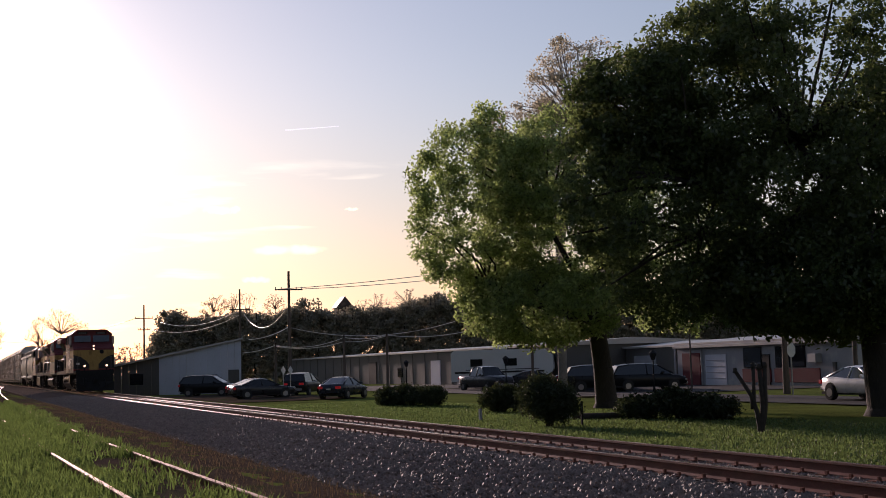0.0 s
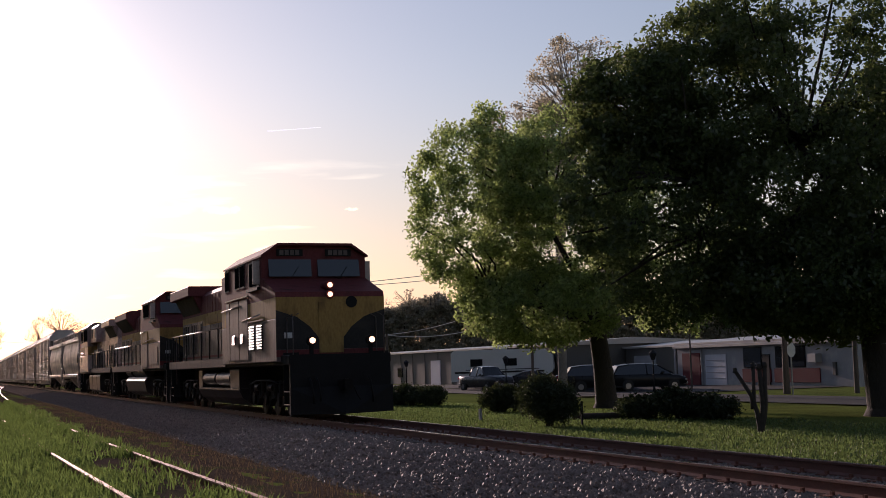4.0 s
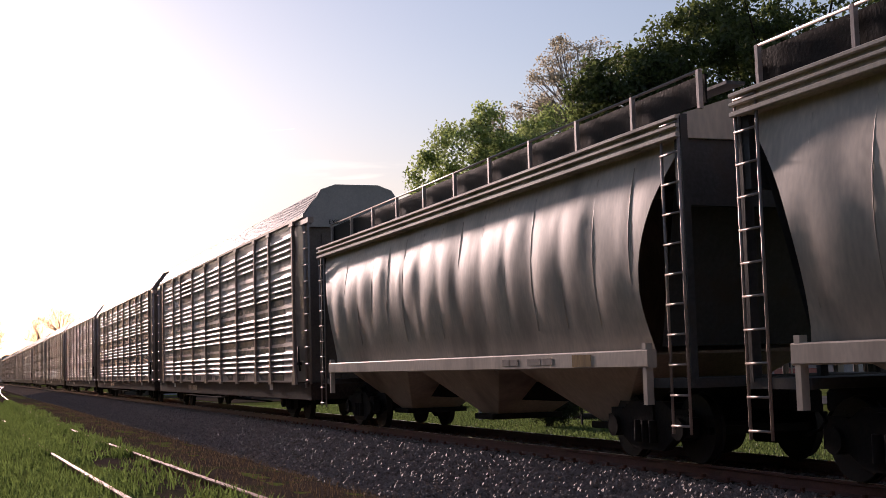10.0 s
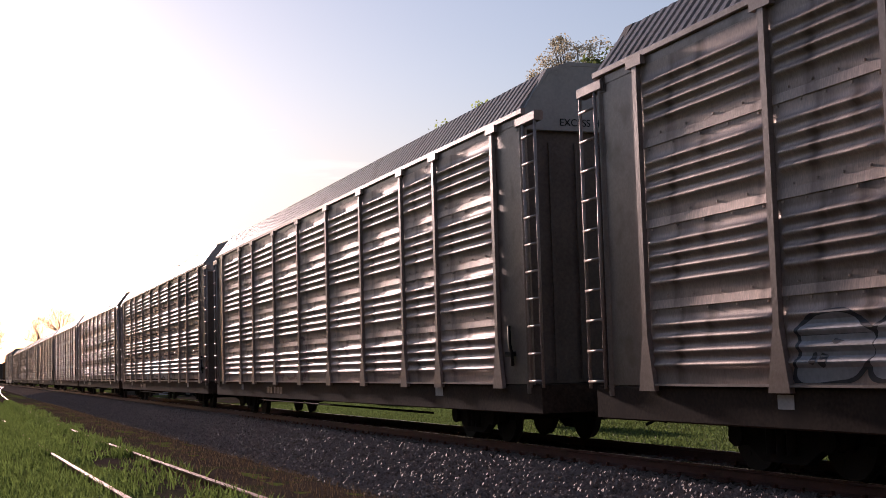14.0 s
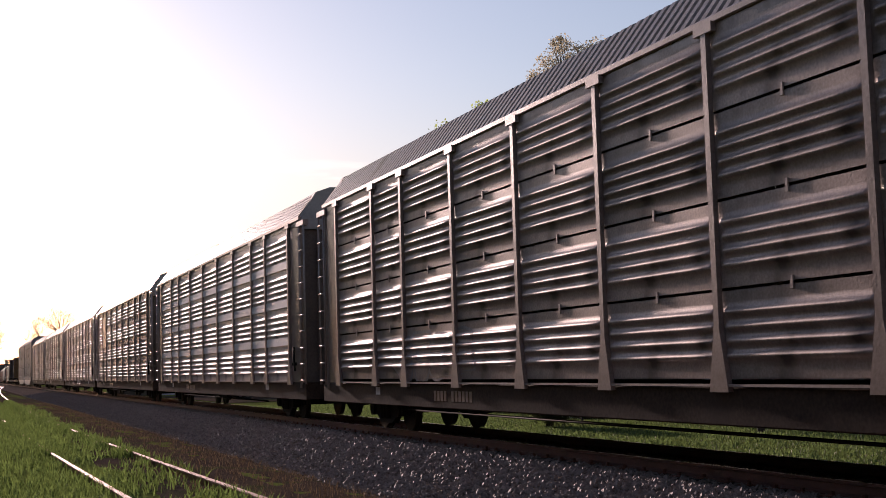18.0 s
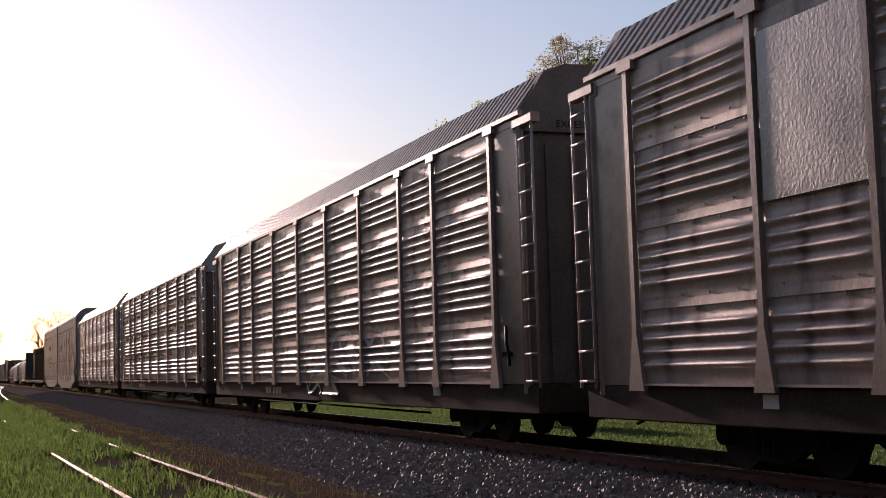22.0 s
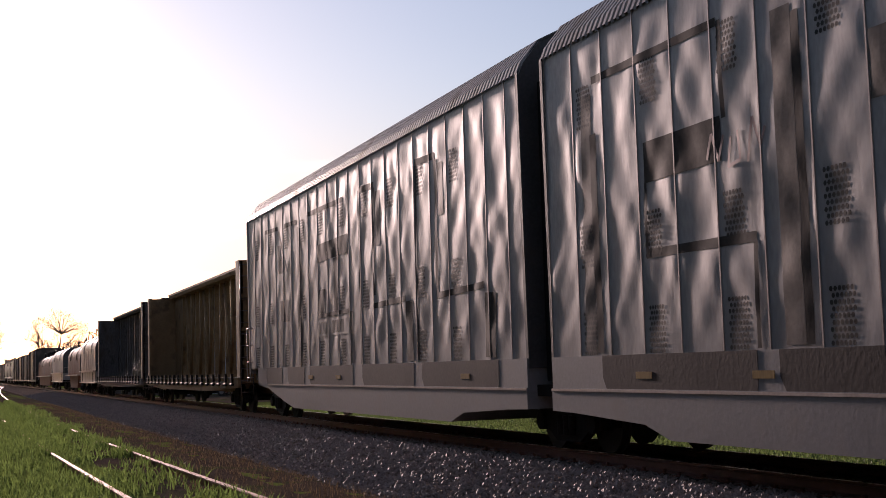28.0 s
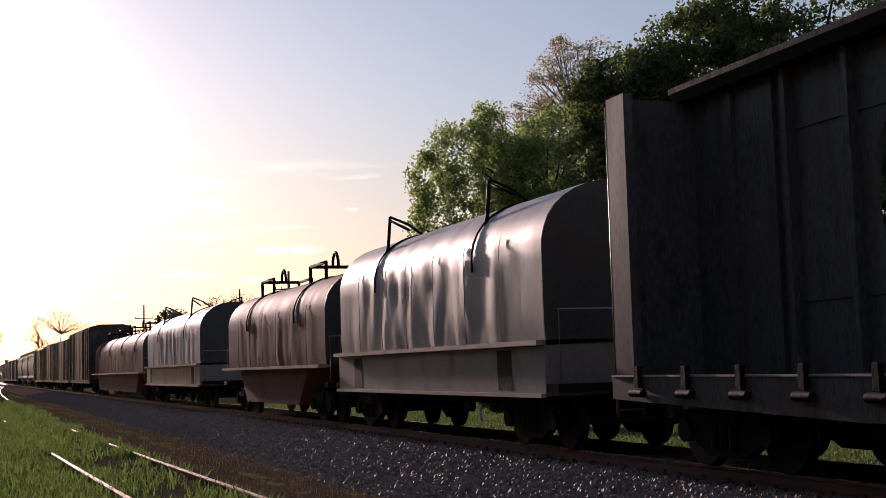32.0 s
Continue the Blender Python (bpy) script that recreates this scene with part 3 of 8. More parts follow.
# ---- railway vehicle materials ----
GALV = mat("galvanised_panel", (0.52, 0.40, 0.345), 0.44, 0.3, spec=0.4, var=0.3, scale=1.1, fine=26, bump=0.2, dirt=(0.17, 0.118, 0.10), dirt_amount=0.35, piece=0.25, bumpscale=0.02, stretch=(2.0, 1, 0.6))
GALVB = mat("bright_galvanised_panel", (0.70, 0.60, 0.55), 0.46, 0.3, spec=0.3, var=0.25, scale=1.3, fine=30, bump=0.2, dirt=(0.30, 0.25, 0.24), dirt_amount=0.35, piece=0.2, bumpscale=0.02)
GALVD = mat("dark_weathered_panel", (0.37, 0.29, 0.255), 0.42, 0.3, spec=0.4, var=0.35, scale=1.3, fine=26, bump=0.2, dirt=(0.10, 0.075, 0.068), dirt_amount=0.4, piece=0.3, bumpscale=0.02)
BANDW = mat("pale_seam_strip", (0.80, 0.74, 0.71), 0.55, 0.0, spec=0.3, var=0.12, scale=1.5, fine=25, bump=0.15, piece=0.15)
POST = mat("brown_grey_post", (0.30, 0.222, 0.19), 0.34, 0.2, spec=0.9, var=0.25, scale=2.0, fine=25, bump=0.2, dirt=(0.12, 0.08, 0.06), dirt_amount=0.3)
SILL = mat("grimy_brown_sill", (0.068, 0.047, 0.037), 0.6, 0.0, var=0.45, scale=1.5, fine=20, bump=0.1, spec=0.05, dirt=(0.05, 0.037, 0.03), dirt_amount=0.4)
ROOFM = mat("ribbed_roof_steel", (0.30, 0.275, 0.265), 0.5, 0.3, spec=0.2, var=0.25, scale=1.0, fine=20, bump=0.2, dirt=(0.14, 0.11, 0.09), dirt_amount=0.3)
ENDM = mat("brown_end_door", (0.16, 0.12, 0.10), 0.6, 0.1, var=0.3, scale=1.5, fine=20, bump=0.25)
ENDW = mat("off_white_end_panel", (0.40, 0.365, 0.345), 0.6, 0.0, var=0.15, scale=1.5, fine=20, bump=0.15)
LADDER = mat("light_grey_ladder", (0.40, 0.33, 0.30), 0.42, 0.3, var=0.2, scale=3, fine=25, bump=0.1)
GEAR = mat("grimy_running_gear", (0.014, 0.012, 0.011), 0.65, 0.1, var=0.4, scale=4, fine=25, bump=0.4, spec=0.12, dirt=(0.028, 0.02, 0.016), dirt_amount=0.3)
WHEEL = mat("wheel_steel", (0.026, 0.021, 0.019), 0.55, 0.4, var=0.3, scale=5, fine=30, bump=0.2)
BLACK = mat("black_paint", (0.012, 0.012, 0.013), 0.6, 0.0, var=0.3, scale=3, fine=25, bump=0.15, spec=0.15)
RED = mat("dull_red_paint", (0.155, 0.042, 0.043), 0.6, 0.0, var=0.3, scale=2.0, fine=20, bump=0.08, spec=0.08, dirt=(0.07, 0.032, 0.028), dirt_amount=0.3, stretch=(2.2, 1, 0.4))
YELLOW = mat("dull_yellow_paint", (0.36, 0.225, 0.075), 0.6, 0.0, var=0.25, scale=2.0, fine=20, bump=0.08, spec=0.08, dirt=(0.11, 0.065, 0.035), dirt_amount=0.3, stretch=(2.2, 1, 0.4))
NOSEDARK = mat("dark_green_black_paint", (0.028, 0.027, 0.027), 0.42, 0.0, var=0.3, scale=1.6, fine=18, bump=0.3, spec=0.16, dirt=(0.05, 0.04, 0.035), dirt_amount=0.3)
DARKSIDE = mat("sooty_grey_paint", (0.115, 0.092, 0.085), 0.5, 0.0, var=0.6, scale=2.2, fine=24, bump=0.1, spec=0.3, dirt=(0.055, 0.038, 0.032), dirt_amount=0.45, stretch=(2.2, 1, 0.45), piece=0.18)
WORN = mat("sun_worn_brown_paint", (0.56, 0.41, 0.35), 0.4, 0.0, var=0.55, scale=2.2, fine=24, bump=0.1, spec=0.5, dirt=(0.07, 0.048, 0.04), dirt_amount=0.2, stretch=(2.2, 1, 0.45), piece=0.18)
WORNRED = mat("sun_worn_red_paint", (0.36, 0.235, 0.21), 0.4, 0.0, var=0.4, scale=2.2, fine=24, bump=0.1, spec=0.5, dirt=(0.045, 0.03, 0.028), dirt_amount=0.4, stretch=(2.2, 1, 0.45), piece=0.15)
TANKM = mat("fuel_tank_paint", (0.030, 0.027, 0.027), 0.42, 0.1, var=0.3, scale=1.5, fine=18, bump=0.06, spec=0.2, dirt=(0.06, 0.045, 0.04), dirt_amount=0.4)
HANDRAIL = mat("grimy_handrail_paint", (0.10, 0.075, 0.065), 0.4, 0.1, var=0.3, scale=3, fine=25, bump=0.1, spec=0.5)
GLASS = glass_mat("dark_window_glass", (0.012, 0.014, 0.017), 0.08)
# matt black panes, so the shade of deep-set windows is in the colour
DARKGLASS = mat("shade_black_cab_glass", (0.008, 0.008, 0.009), 0.85, var=0.2, scale=3, fine=20, bump=0, spec=0.0)
LAMP = glow("headlight", (1.0, 0.60, 0.34), 2.4)
WHITEMARK = mat("white_lettering", (0.62, 0.60, 0.57), 0.6, var=0.15, scale=6, fine=30, bump=0.05)
BONE = mat("pale_grey_hopper_paint", (0.60, 0.505, 0.41), 0.5, 0.0, var=0.2, scale=0.8, fine=16, bump=0.05, spec=0.45, dirt=(0.24, 0.19, 0.15), dirt_amount=0.35, stretch=(1, 1, 0.35))


# ---- running gear ----
def wheelset_mesh(r):
    w = Mesh().cyl((0, -0.9, 0), (0, 0.9, 0), 0.08, n=8)
    for s in (-1, 1):
        w.cyl((0, s * 0.70, 0), (0, s * 0.735, 0), r + 0.025, n=20)
        w.cyl((0, s * 0.735, 0), (0, s * 0.83, 0), r, r - 0.004, n=20)
        w.cyl((0, s * 0.83, 0), (0, s * 0.86, 0), 0.16, n=10)
        for i in range(4):
            a = i * math.pi / 2
            w.cyl((0.3 * math.cos(a), s * 0.831, 0.3 * math.sin(a)), (0.3 * math.cos(a), s * 0.836, 0.3 * math.sin(a)), 0.05, n=6)
    return w.data("wheelset", WHEEL)


FREIGHT_WHEEL, ENGINE_WHEEL = wheelset_mesh(0.46), wheelset_mesh(0.53)


def freight_truck_mesh():
    t = Mesh()
    for s in (-1, 1):
        y0, y1 = s * 0.93, s * 1.07
        lo, hi = min(y0, y1), max(y0, y1)
        t.prism([(-1.12, 0.36), (-0.72, 0.34), (-0.40, 0.16), (0.40, 0.16), (0.72, 0.34), (1.12, 0.36), (1.12, 0.62), (0.75, 0.66), (0.45, 0.82), (-0.45, 0.82), (-0.75, 0.66), (-1.12, 0.62)][::-1], lo, hi, "y")
        for x in (-0.89, 0.89):
            t.cyl((x, s * 0.95, 0.46), (x, s * 1.13, 0.46), 0.15, n=10)
            t.box(x - 0.17, x + 0.17, lo + 0.02, hi - 0.02, 0.60, 0.72)
        for x in (-0.2, 0.0, 0.2):
            t.cyl((x, s * 1.08, 0.26), (x, s * 1.08, 0.56), 0.075, n=8)
    t.box(-0.22, 0.22, -1.1, 1.1, 0.50, 0.78)
    t.box(-1.3, -1.24, -0.9, 0.9, 0.4, 0.5)
    t.box(1.24, 1.3, -0.9, 0.9, 0.4, 0.5)
    return t.data("truck", GEAR)


def engine_truck_mesh():
    t = Mesh()
    for s in (-1, 1):
        lo, hi = sorted((s * 0.98, s * 1.14))
        t.prism([(-2.35, 0.55), (-1.95, 0.30), (-1.45, 0.30), (-1.15, 0.52), (-0.55, 0.52), (-0.25, 0.30), (0.25, 0.30), (0.55, 0.52), (1.15, 0.52), (1.45, 0.30), (1.95, 0.30), (2.35, 0.55), (2.35, 0.92), (1.2, 1.0), (-1.2, 1.0), (-2.35, 0.92)][::-1], lo, hi, "y")
        for x in (-1.7, 0.0, 1.7):
            t.cyl((x, s * 1.0, 0.53), (x, s * 1.22, 0.53), 0.20, n=12)
            t.box(x - 0.26, x + 0.26, lo, hi + (0.04 if s > 0 else 0), 0.62, 0.86)
            for d in (-0.36, 0.36):
                t.cyl((x + d, s * 1.17, 0.62), (x + d, s * 1.17, 1.05), 0.09, n=8)
        for x in (-1.0, 0.9):
            t.cyl((x - 0.28, s * 1.2, 0.86), (x + 0.28, s * 1.2, 0.86), 0.11, n=10)
            t.tube([(x + 0.3, s * 1.22, 0.8), (x + 0.55, s * 1.24, 0.55), (x + 0.8, s * 1.2, 0.75)], 0.03, 6)
        t.tube([(-2.2, s * 1.22, 0.95), (-1.0, s * 1.25, 1.08), (1.0, s * 1.25, 1.08), (2.2, s * 1.22, 0.95)], 0.03, 6)
        for x in (-2.45, 2.45):
            t.tube([(x, s * 1.1, 0.9), (x, s * 1.1, 0.35)], 0.04, 6)
    t.box(-2.4, 2.4, -0.9, 0.9, 0.72, 0.95)
    return t.data("truck", GEAR)


FREIGHT_TRUCK, ENGINE_TRUCK = freight_truck_mesh(), engine_truck_mesh()
WHEELS = []


def truck(parent, x, engine=False, spin=1):
    t = part("truck", ENGINE_TRUCK if engine else FREIGHT_TRUCK, None, parent, m=pose(x, 0, 0))
    r = 0.53 if engine else 0.46
    for dx in (-1.7, 0.0, 1.7) if engine else (-0.89, 0.89):
        w = part("wheelset", ENGINE_WHEEL if engine else FREIGHT_WHEEL, None, t, m=pose(dx, 0, r))
        WHEELS.append((w, dx, r, spin))
    return t


COUPLER = Mesh().box(-0.55, 0.0, -0.1, 0.1, 0.72, 0.94, 0.02).data("coupler", GEAR)
KNUCKLE = Mesh().box(0.003, 0.28, -0.16, 0.13, 0.68, 0.98, 0.05).data("knuckle", GEAR)
CLAW = Mesh().box(0.283, 0.40, -0.13, -0.02, 0.70, 0.96, 0.02).data("claw", GEAR)
BRAKE_HOSE = Mesh().tube([(0, 0.25, 0.75), (0.2, 0.3, 0.5), (0.5, 0.28, 0.42)], 0.025).data("brake_hose", GEAR)


def coupler(parent, m):
    c = part("coupler", COUPLER, None, parent, m=m)
    part("knuckle", KNUCKLE, None, c)
    part("claw", CLAW, None, c)
    part("brake_hose", BRAKE_HOSE, None, c)



def couplers(parent, xf, xr):
    coupler(parent, pose(xf, 0, 0))
    coupler(parent, pose(xr, 0, 0, 0, 0, 180))


def ladder_mesh(w, z0, z1, step=0.38, r=0.016):
    m = Mesh().tube([(-w / 2, 0, z0), (-w / 2, 0, z1)], r * 1.3, 6).tube([(w / 2, 0, z0), (w / 2, 0, z1)], r * 1.3, 6)
    z = z0 + 0.1
    while z < z1:
        m.tube([(-w / 2, -0.02, z), (w / 2, -0.02, z)], r, 5)
        z += step
    return m


def bars(name, parent, x0, z, y, widths, h, material=WHITEMARK, facing=-1):
    """Unreadable lettering as plain bars, standing 4 mm proud of a side."""
    x = x0
    for w in widths:
        if w > 0:
            part(name, Mesh().box(x, x + w, y - 0.004, y, z, z + h), material, parent)
        x += abs(w) + h * 0.3


# ---- locomotives ----
def door_row(parent, name, y, x0, x1, z0, z1, n, material, latch=True):
    """Hood doors along one side, each with raised edges and a latch."""
    s = -1 if y < 0 else 1
    w = (x1 - x0) / n
    d = Mesh().box(0.025, w - 0.025, min(0, s * 0.016), max(0, s * 0.016), z0 + 0.035, z1 - 0.035)
    d.box(w - 0.1, w - 0.06, min(0, s * 0.021), max(0, s * 0.021), (z0 + z1) / 2 - 0.1, (z0 + z1) / 2 + 0.1)
    for z in (z0 + 0.15, z1 - 0.2):
        d.cyl((0.03, s * 0.014, z), (0.03, s * 0.014, z + 0.1), 0.012, n=6)
    me = d.data(name, material)
    for i in range(n):
        part(name, me, None, parent, m=pose(x0 + i * w, y + s * 0.004, 0, 0, 0, (0.9, -0.5, 0.2, -1.1, 0.6, 1.2, -0.8)[(i * 3 + len(name)) % 7]))


def handrail(parent, y, x0, x1, z0=1.86, h=1.05, gap=1.7):
    m = Mesh().tube([(x0, y, z0 + h), (x1, y, z0 + h)], 0.02, 6)
    part("handrail", m, HANDRAIL, parent)
    n = max(1, round((x1 - x0) / gap))
    st = Mesh().box(-0.02, 0.02, -0.025, 0.025, 0, h).data("stanchion", BLACK)
    for i in range(n + 1):
        part("stanchion", st, None, parent, m=pose(x0 + (x1 - x0) * i / n, y, z0))


def steps(parent, x, y):
    s = -1 if y < 0 else 1
    for z in (0.42, 0.78, 1.14, 1.50):
        part("tread", Mesh().box(x - 0.32, x + 0.32, min(y, y - s * 0.25), max(y, y - s * 0.25), z - 0.02, z + 0.015), BLACK, parent)
    for dx in (-0.345, 0.345):
        part("step_plate", Mesh().box(x + dx - 0.015, x + dx + 0.015, y - 0.14, y + 0.14, 0.36, 1.86), BLACK, parent)
    for z in (0.405, 0.765):
        part("step_edge", Mesh().box(x - 0.32, x + 0.32, min(y + s * 0.13, y + s * 0.145), max(y + s * 0.13, y + s * 0.145), z, z + 0.03), LADDER, parent, "worn bright step edge")
    for dx in (-0.36, 0.36):
        part("grab_rail", Mesh().tube([(x + dx, y + s * 0.02, 0.9), (x + dx, y + s * 0.02, 2.85), (x + dx, y - s * 0.15, 2.95)], 0.018, 6), HANDRAIL, parent)


def louvre(parent, x0, x1, y, z0, z1, n):
    s = -1 if y < 0 else 1
    fr = part("grille", Mesh().box(x0, x1, min(y, y + s * 0.015), max(y, y + s * 0.015), z0, z1), BLACK, parent)
    sl = Mesh().prism([(0, 0), (s * 0.032, -0.03), (s * 0.032, -0.018), (0, 0.022)], x0 + 0.02, x1 - 0.02).data("slat", LADDER)
    for i in range(n):
        part("slat", sl, None, fr, m=pose(0, y + s * 0.016, z0 + (i + 0.7) * (z1 - z0) / n))


def locomotive(label, s, turn=0, emd=False, lit=False, low=DARKSIDE, band=YELLOW, top=RED):
    """A six-axle diesel with a full-width cab; its nose points along +x."""
    ob = thing("locomotive", label, "locomotive", "train locomotives")
    spin = -1 if turn else 1
    nose, cab_r, rear = 10.0, (2.7 if turn else 3.3 if emd else 1.9), -10.55
    # frame and pilots
    fr = Mesh().box(-10.9, 10.9, -1.48, 1.48, 1.52, 1.80, 0.03).box(-10.7, 10.7, -0.45, 0.45, 1.0, 1.52)
    for x in (10.9, -10.9):
        fr.box(x - 0.06, x + 0.06, -1.45, 1.45, 0.75, 1.80)
    part("frame", fr, BLACK, ob)
    part("walkway_edge", Mesh().box(-10.9, cab_r, -1.52, -1.481, 1.55, 1.85).box(-10.9, cab_r, 1.481, 1.52, 1.55, 1.85), SILL, ob, "rusty dark walkway edge")
    for sx in (1, -1):
        x = 11.0 if sx > 0 else -11.0
        pl = [(-1.45, 0.16), (1.45, 0.16), (1.45, 0.85), (-1.45, 0.85)]
        part("plough", Mesh().add([(x + sx * 0.45, 0, 0.14), (x + sx * 0.05, -1.48, 0.16), (x + sx * 0.05, -1.48, 0.9), (x + sx * 0.2, 0, 0.9), (x + sx * 0.05, 1.48, 0.16), (x + sx * 0.05, 1.48, 0.9), (x - sx * 0.1, -1.48, 0.16), (x - sx * 0.1, 1.48, 0.16)], [(0, 1, 2, 3), (0, 3, 5, 4), (0, 4, 7, 6, 1), (1, 6, 2), (4, 5, 7), (2, 6, 7, 5, 3)]), BLACK, ob)
        for y in (-0.75, 0.75, -0.95):
            part("air_hose", Mesh().tube([(x + sx * 0.05, y, 1.15), (x + sx * 0.28, y, 1.05), (x + sx * 0.32, y + 0.06, 0.6), (x + sx * 0.18, y + 0.1, 0.42)], 0.028, 6), BLACK, ob)
        coupler(ob, pose(x + sx * 0.35, 0, 0.12, 0, 0, 0 if sx > 0 else 180))
    for x, y in ((10.45, -1.3), (10.45, 1.3), (-10.5, -1.3), (-10.5, 1.3)):
        steps(ob, x, y)
    for sy in (-1, 1):
        part("end_rail", Mesh().tube([(-10.95, sy * 1.3, 1.8), (-10.95, sy * 1.3, 2.85), (-10.95, sy * 0.4, 2.85), (-10.95, sy * 0.4, 1.8)], 0.02, 6), LADDER, ob)
    # trucks, tank, air tanks
    truck(ob, 6.7, True, spin)
    truck(ob, -6.7, True, spin)
    if emd:
        part("fuel_tank", Mesh().prism([(-1.0, 0.28), (1.0, 0.28), (1.35, 0.5), (1.45, 1.05), (1.3, 1.24), (-1.3, 1.24), (-1.45, 1.05), (-1.35, 0.5)], -4.4, 3.4), TANKM, ob)
        for y in (-1.22, 1.22):
            for x0, x1 in ((-4.3, -2.2), (-1.3, 3.4)):
                part("air_tank", Mesh().cyl((x0, y, 1.5), (x1, y, 1.5), 0.24, n=16), TANKM, ob)
    elif turn:
        part("fuel_tank", Mesh().prism([(-1.15, 0.25), (1.15, 0.25), (1.42, 0.42), (1.46, 1.3), (1.4, 1.42), (-1.4, 1.42), (-1.46, 1.3), (-1.42, 0.42)], -3.97, 3.66), TANKM, ob)
        for x in (-1.9, 1.2):
            part("tank_strap", Mesh().prism([(-1.16, 0.24), (1.16, 0.24), (1.43, 0.41), (1.475, 1.3), (1.42, 1.44), (-1.42, 1.44), (-1.475, 1.3), (-1.43, 0.41)], x, x + 0.07), BLACK, ob)
    else:
        part("fuel_tank", Mesh().prism([(-0.95, 0.25), (0.95, 0.25), (1.30, 0.5), (1.42, 0.76), (1.42, 0.82), (-1.42, 0.82), (-1.42, 0.76), (-1.30, 0.5)], -4.05, 3.75), TANKM, ob)
        part("tank_cabinet", Mesh().box(2.2, 3.75, -1.42, 1.42, 0.822, 1.45, 0.02), TANKM, ob)
        part("tank_cabinet", Mesh().box(-3.95, -3.2, -1.42, 1.42, 0.822, 1.45, 0.02), TANKM, ob)
        for y in (-1.2, 1.2):
            for x0, x1 in ((-3.0, -0.7), (-0.4, 2.1)):
                part("air_tank", Mesh().cyl((x0, y, 1.14), (x1, y, 1.14), 0.24, n=16), TANKM, ob)
    # hood in three colours
    w = 0.98
    for nm, z0, z1, mm in (("hood_lower", 1.80, 3.21, low), ("hood_band", 3.21, 3.67, band)):
        part(nm, Mesh().box(rear, cab_r, -w, w, z0, z1), mm, ob)
    part("hood_top", Mesh().prism([(-w, 3.67), (w, 3.67), (w, 4.42), (w - 0.22, 4.58), (-w + 0.22, 4.58), (-w, 4.38)], rear, cab_r), top, ob)
    part("pinstripe", Mesh().box(rear, cab_r, -w - 0.004, w + 0.004, 1.95, 2.03), top, ob)
    for y in (-w, w):
        door_row(ob, "hood_door", y, -5.4, cab_r - 0.1, 2.08, 3.24, 13, low)
        door_row(ob, "upper_door", y, -5.4, cab_r - 0.1, 3.18, 3.70, 13, band)
        door_row(ob, "top_door", y, -5.4, cab_r - 0.1, 3.64, 4.40, 13, top)
        door_row(ob, "radiator_door", y, -10.3, -5.5, 2.0, 3.45, 9, low)
        sl = Mesh().box(-0.12, 0.12, *sorted((y, y + math.copysign(0.036, y))), 2.12, 3.32).data("vent_opening", BLACK)
        for i in range(9):
            if i % 4 != 3:
                part("vent_opening", sl, None, ob, m=pose(-10.03 + i * 0.533, 0, 0))
        handrail(ob, y * 1.47, -10.3, cab_r + 0.05)
    # radiators
    if emd:
        x0, x1 = -9.4, -3.85
        part("radiator", Mesh().prism([(-0.95, 3.78), (0.95, 3.78), (1.5, 4.46), (1.5, 4.80), (1.2, 4.9), (-1.2, 4.9), (-1.5, 4.80), (-1.5, 4.46)], x0, x1), top, ob)
        for i in range(3):
            part("roof_fan", Mesh().cyl((x0 + 0.9 + i * 1.7, 0, 4.9), (x0 + 0.9 + i * 1.7, 0, 5.0), 0.7, n=20), BLACK, ob)
        for y in (-1, 1):
            part("radiator_screen", Mesh().add([(x0 + 0.15, y * 1.02, 3.82), (x1 - 0.55, y * 1.02, 3.82), (x1 - 0.1, y * 1.50, 4.44), (x0 + 0.15, y * 1.50, 4.44)], [(0, 1, 2, 3) if y < 0 else (3, 2, 1, 0)]), BLACK, ob, "black radiator screen")
            louvre(ob, 2.1, 3.25, y * 1.006, 4.42, 4.9, 6)
        part("brake_hatch", Mesh().box(0.5, 2.05, -1.0, 1.0, 4.42, 4.93, 0.04).box(2.05, 3.3, -0.98, 0.98, 4.42, 4.95, 0.04), top, ob)
    else:
        x0, x1 = -10.45, -5.7
        part("radiator", Mesh().box(x0, x1, -1.52, 1.52, 4.42, 4.82, 0.03), top, ob)
        part("radiator_duct", Mesh().prism([(-0.98, 3.75), (0.98, 3.75), (1.3, 4.42), (-1.3, 4.42)], x0 + 0.2, x1 - 0.1), top, ob)
        part("radiator_screen", Mesh().add([(x0 + 0.25, -1.0, 3.77), (x1 - 0.2, -1.0, 3.77), (x1 - 0.2, -1.32, 4.40), (x0 + 0.25, -1.32, 4.40)], [(0, 1, 2, 3)]).add([(x0 + 0.25, 1.0, 3.77), (x1 - 0.2, 1.0, 3.77), (x1 - 0.2, 1.32, 4.40), (x0 + 0.25, 1.32, 4.40)], [(3, 2, 1, 0)]), BLACK, ob, "black radiator screen")
        part("exhaust_box", Mesh().box(-2.4, -1.2, -0.5, 0.5, 4.58, 4.86, 0.05), BLACK, ob)
        part("horn", Mesh().cyl((-4.4, 0.3, 4.75), (-3.9, 0.3, 4.78), 0.05, 0.1, 8).box(-4.5, -4.3, 0.2, 0.4, 4.57, 4.75), YELLOW, ob)
    # cab: full-width body, sloping roof, blunt nose
    cw = 1.61
    fx = 8.7 if emd else 8.45 if turn else 8.2
    part("cab_lower", Mesh().box(cab_r, nose, -cw, cw, 1.62, 2.85, 0.02), low, ob)
    part("cab_band", Mesh().box(cab_r, nose, -cw, cw, 2.85, 3.45), YELLOW if turn else band, ob)
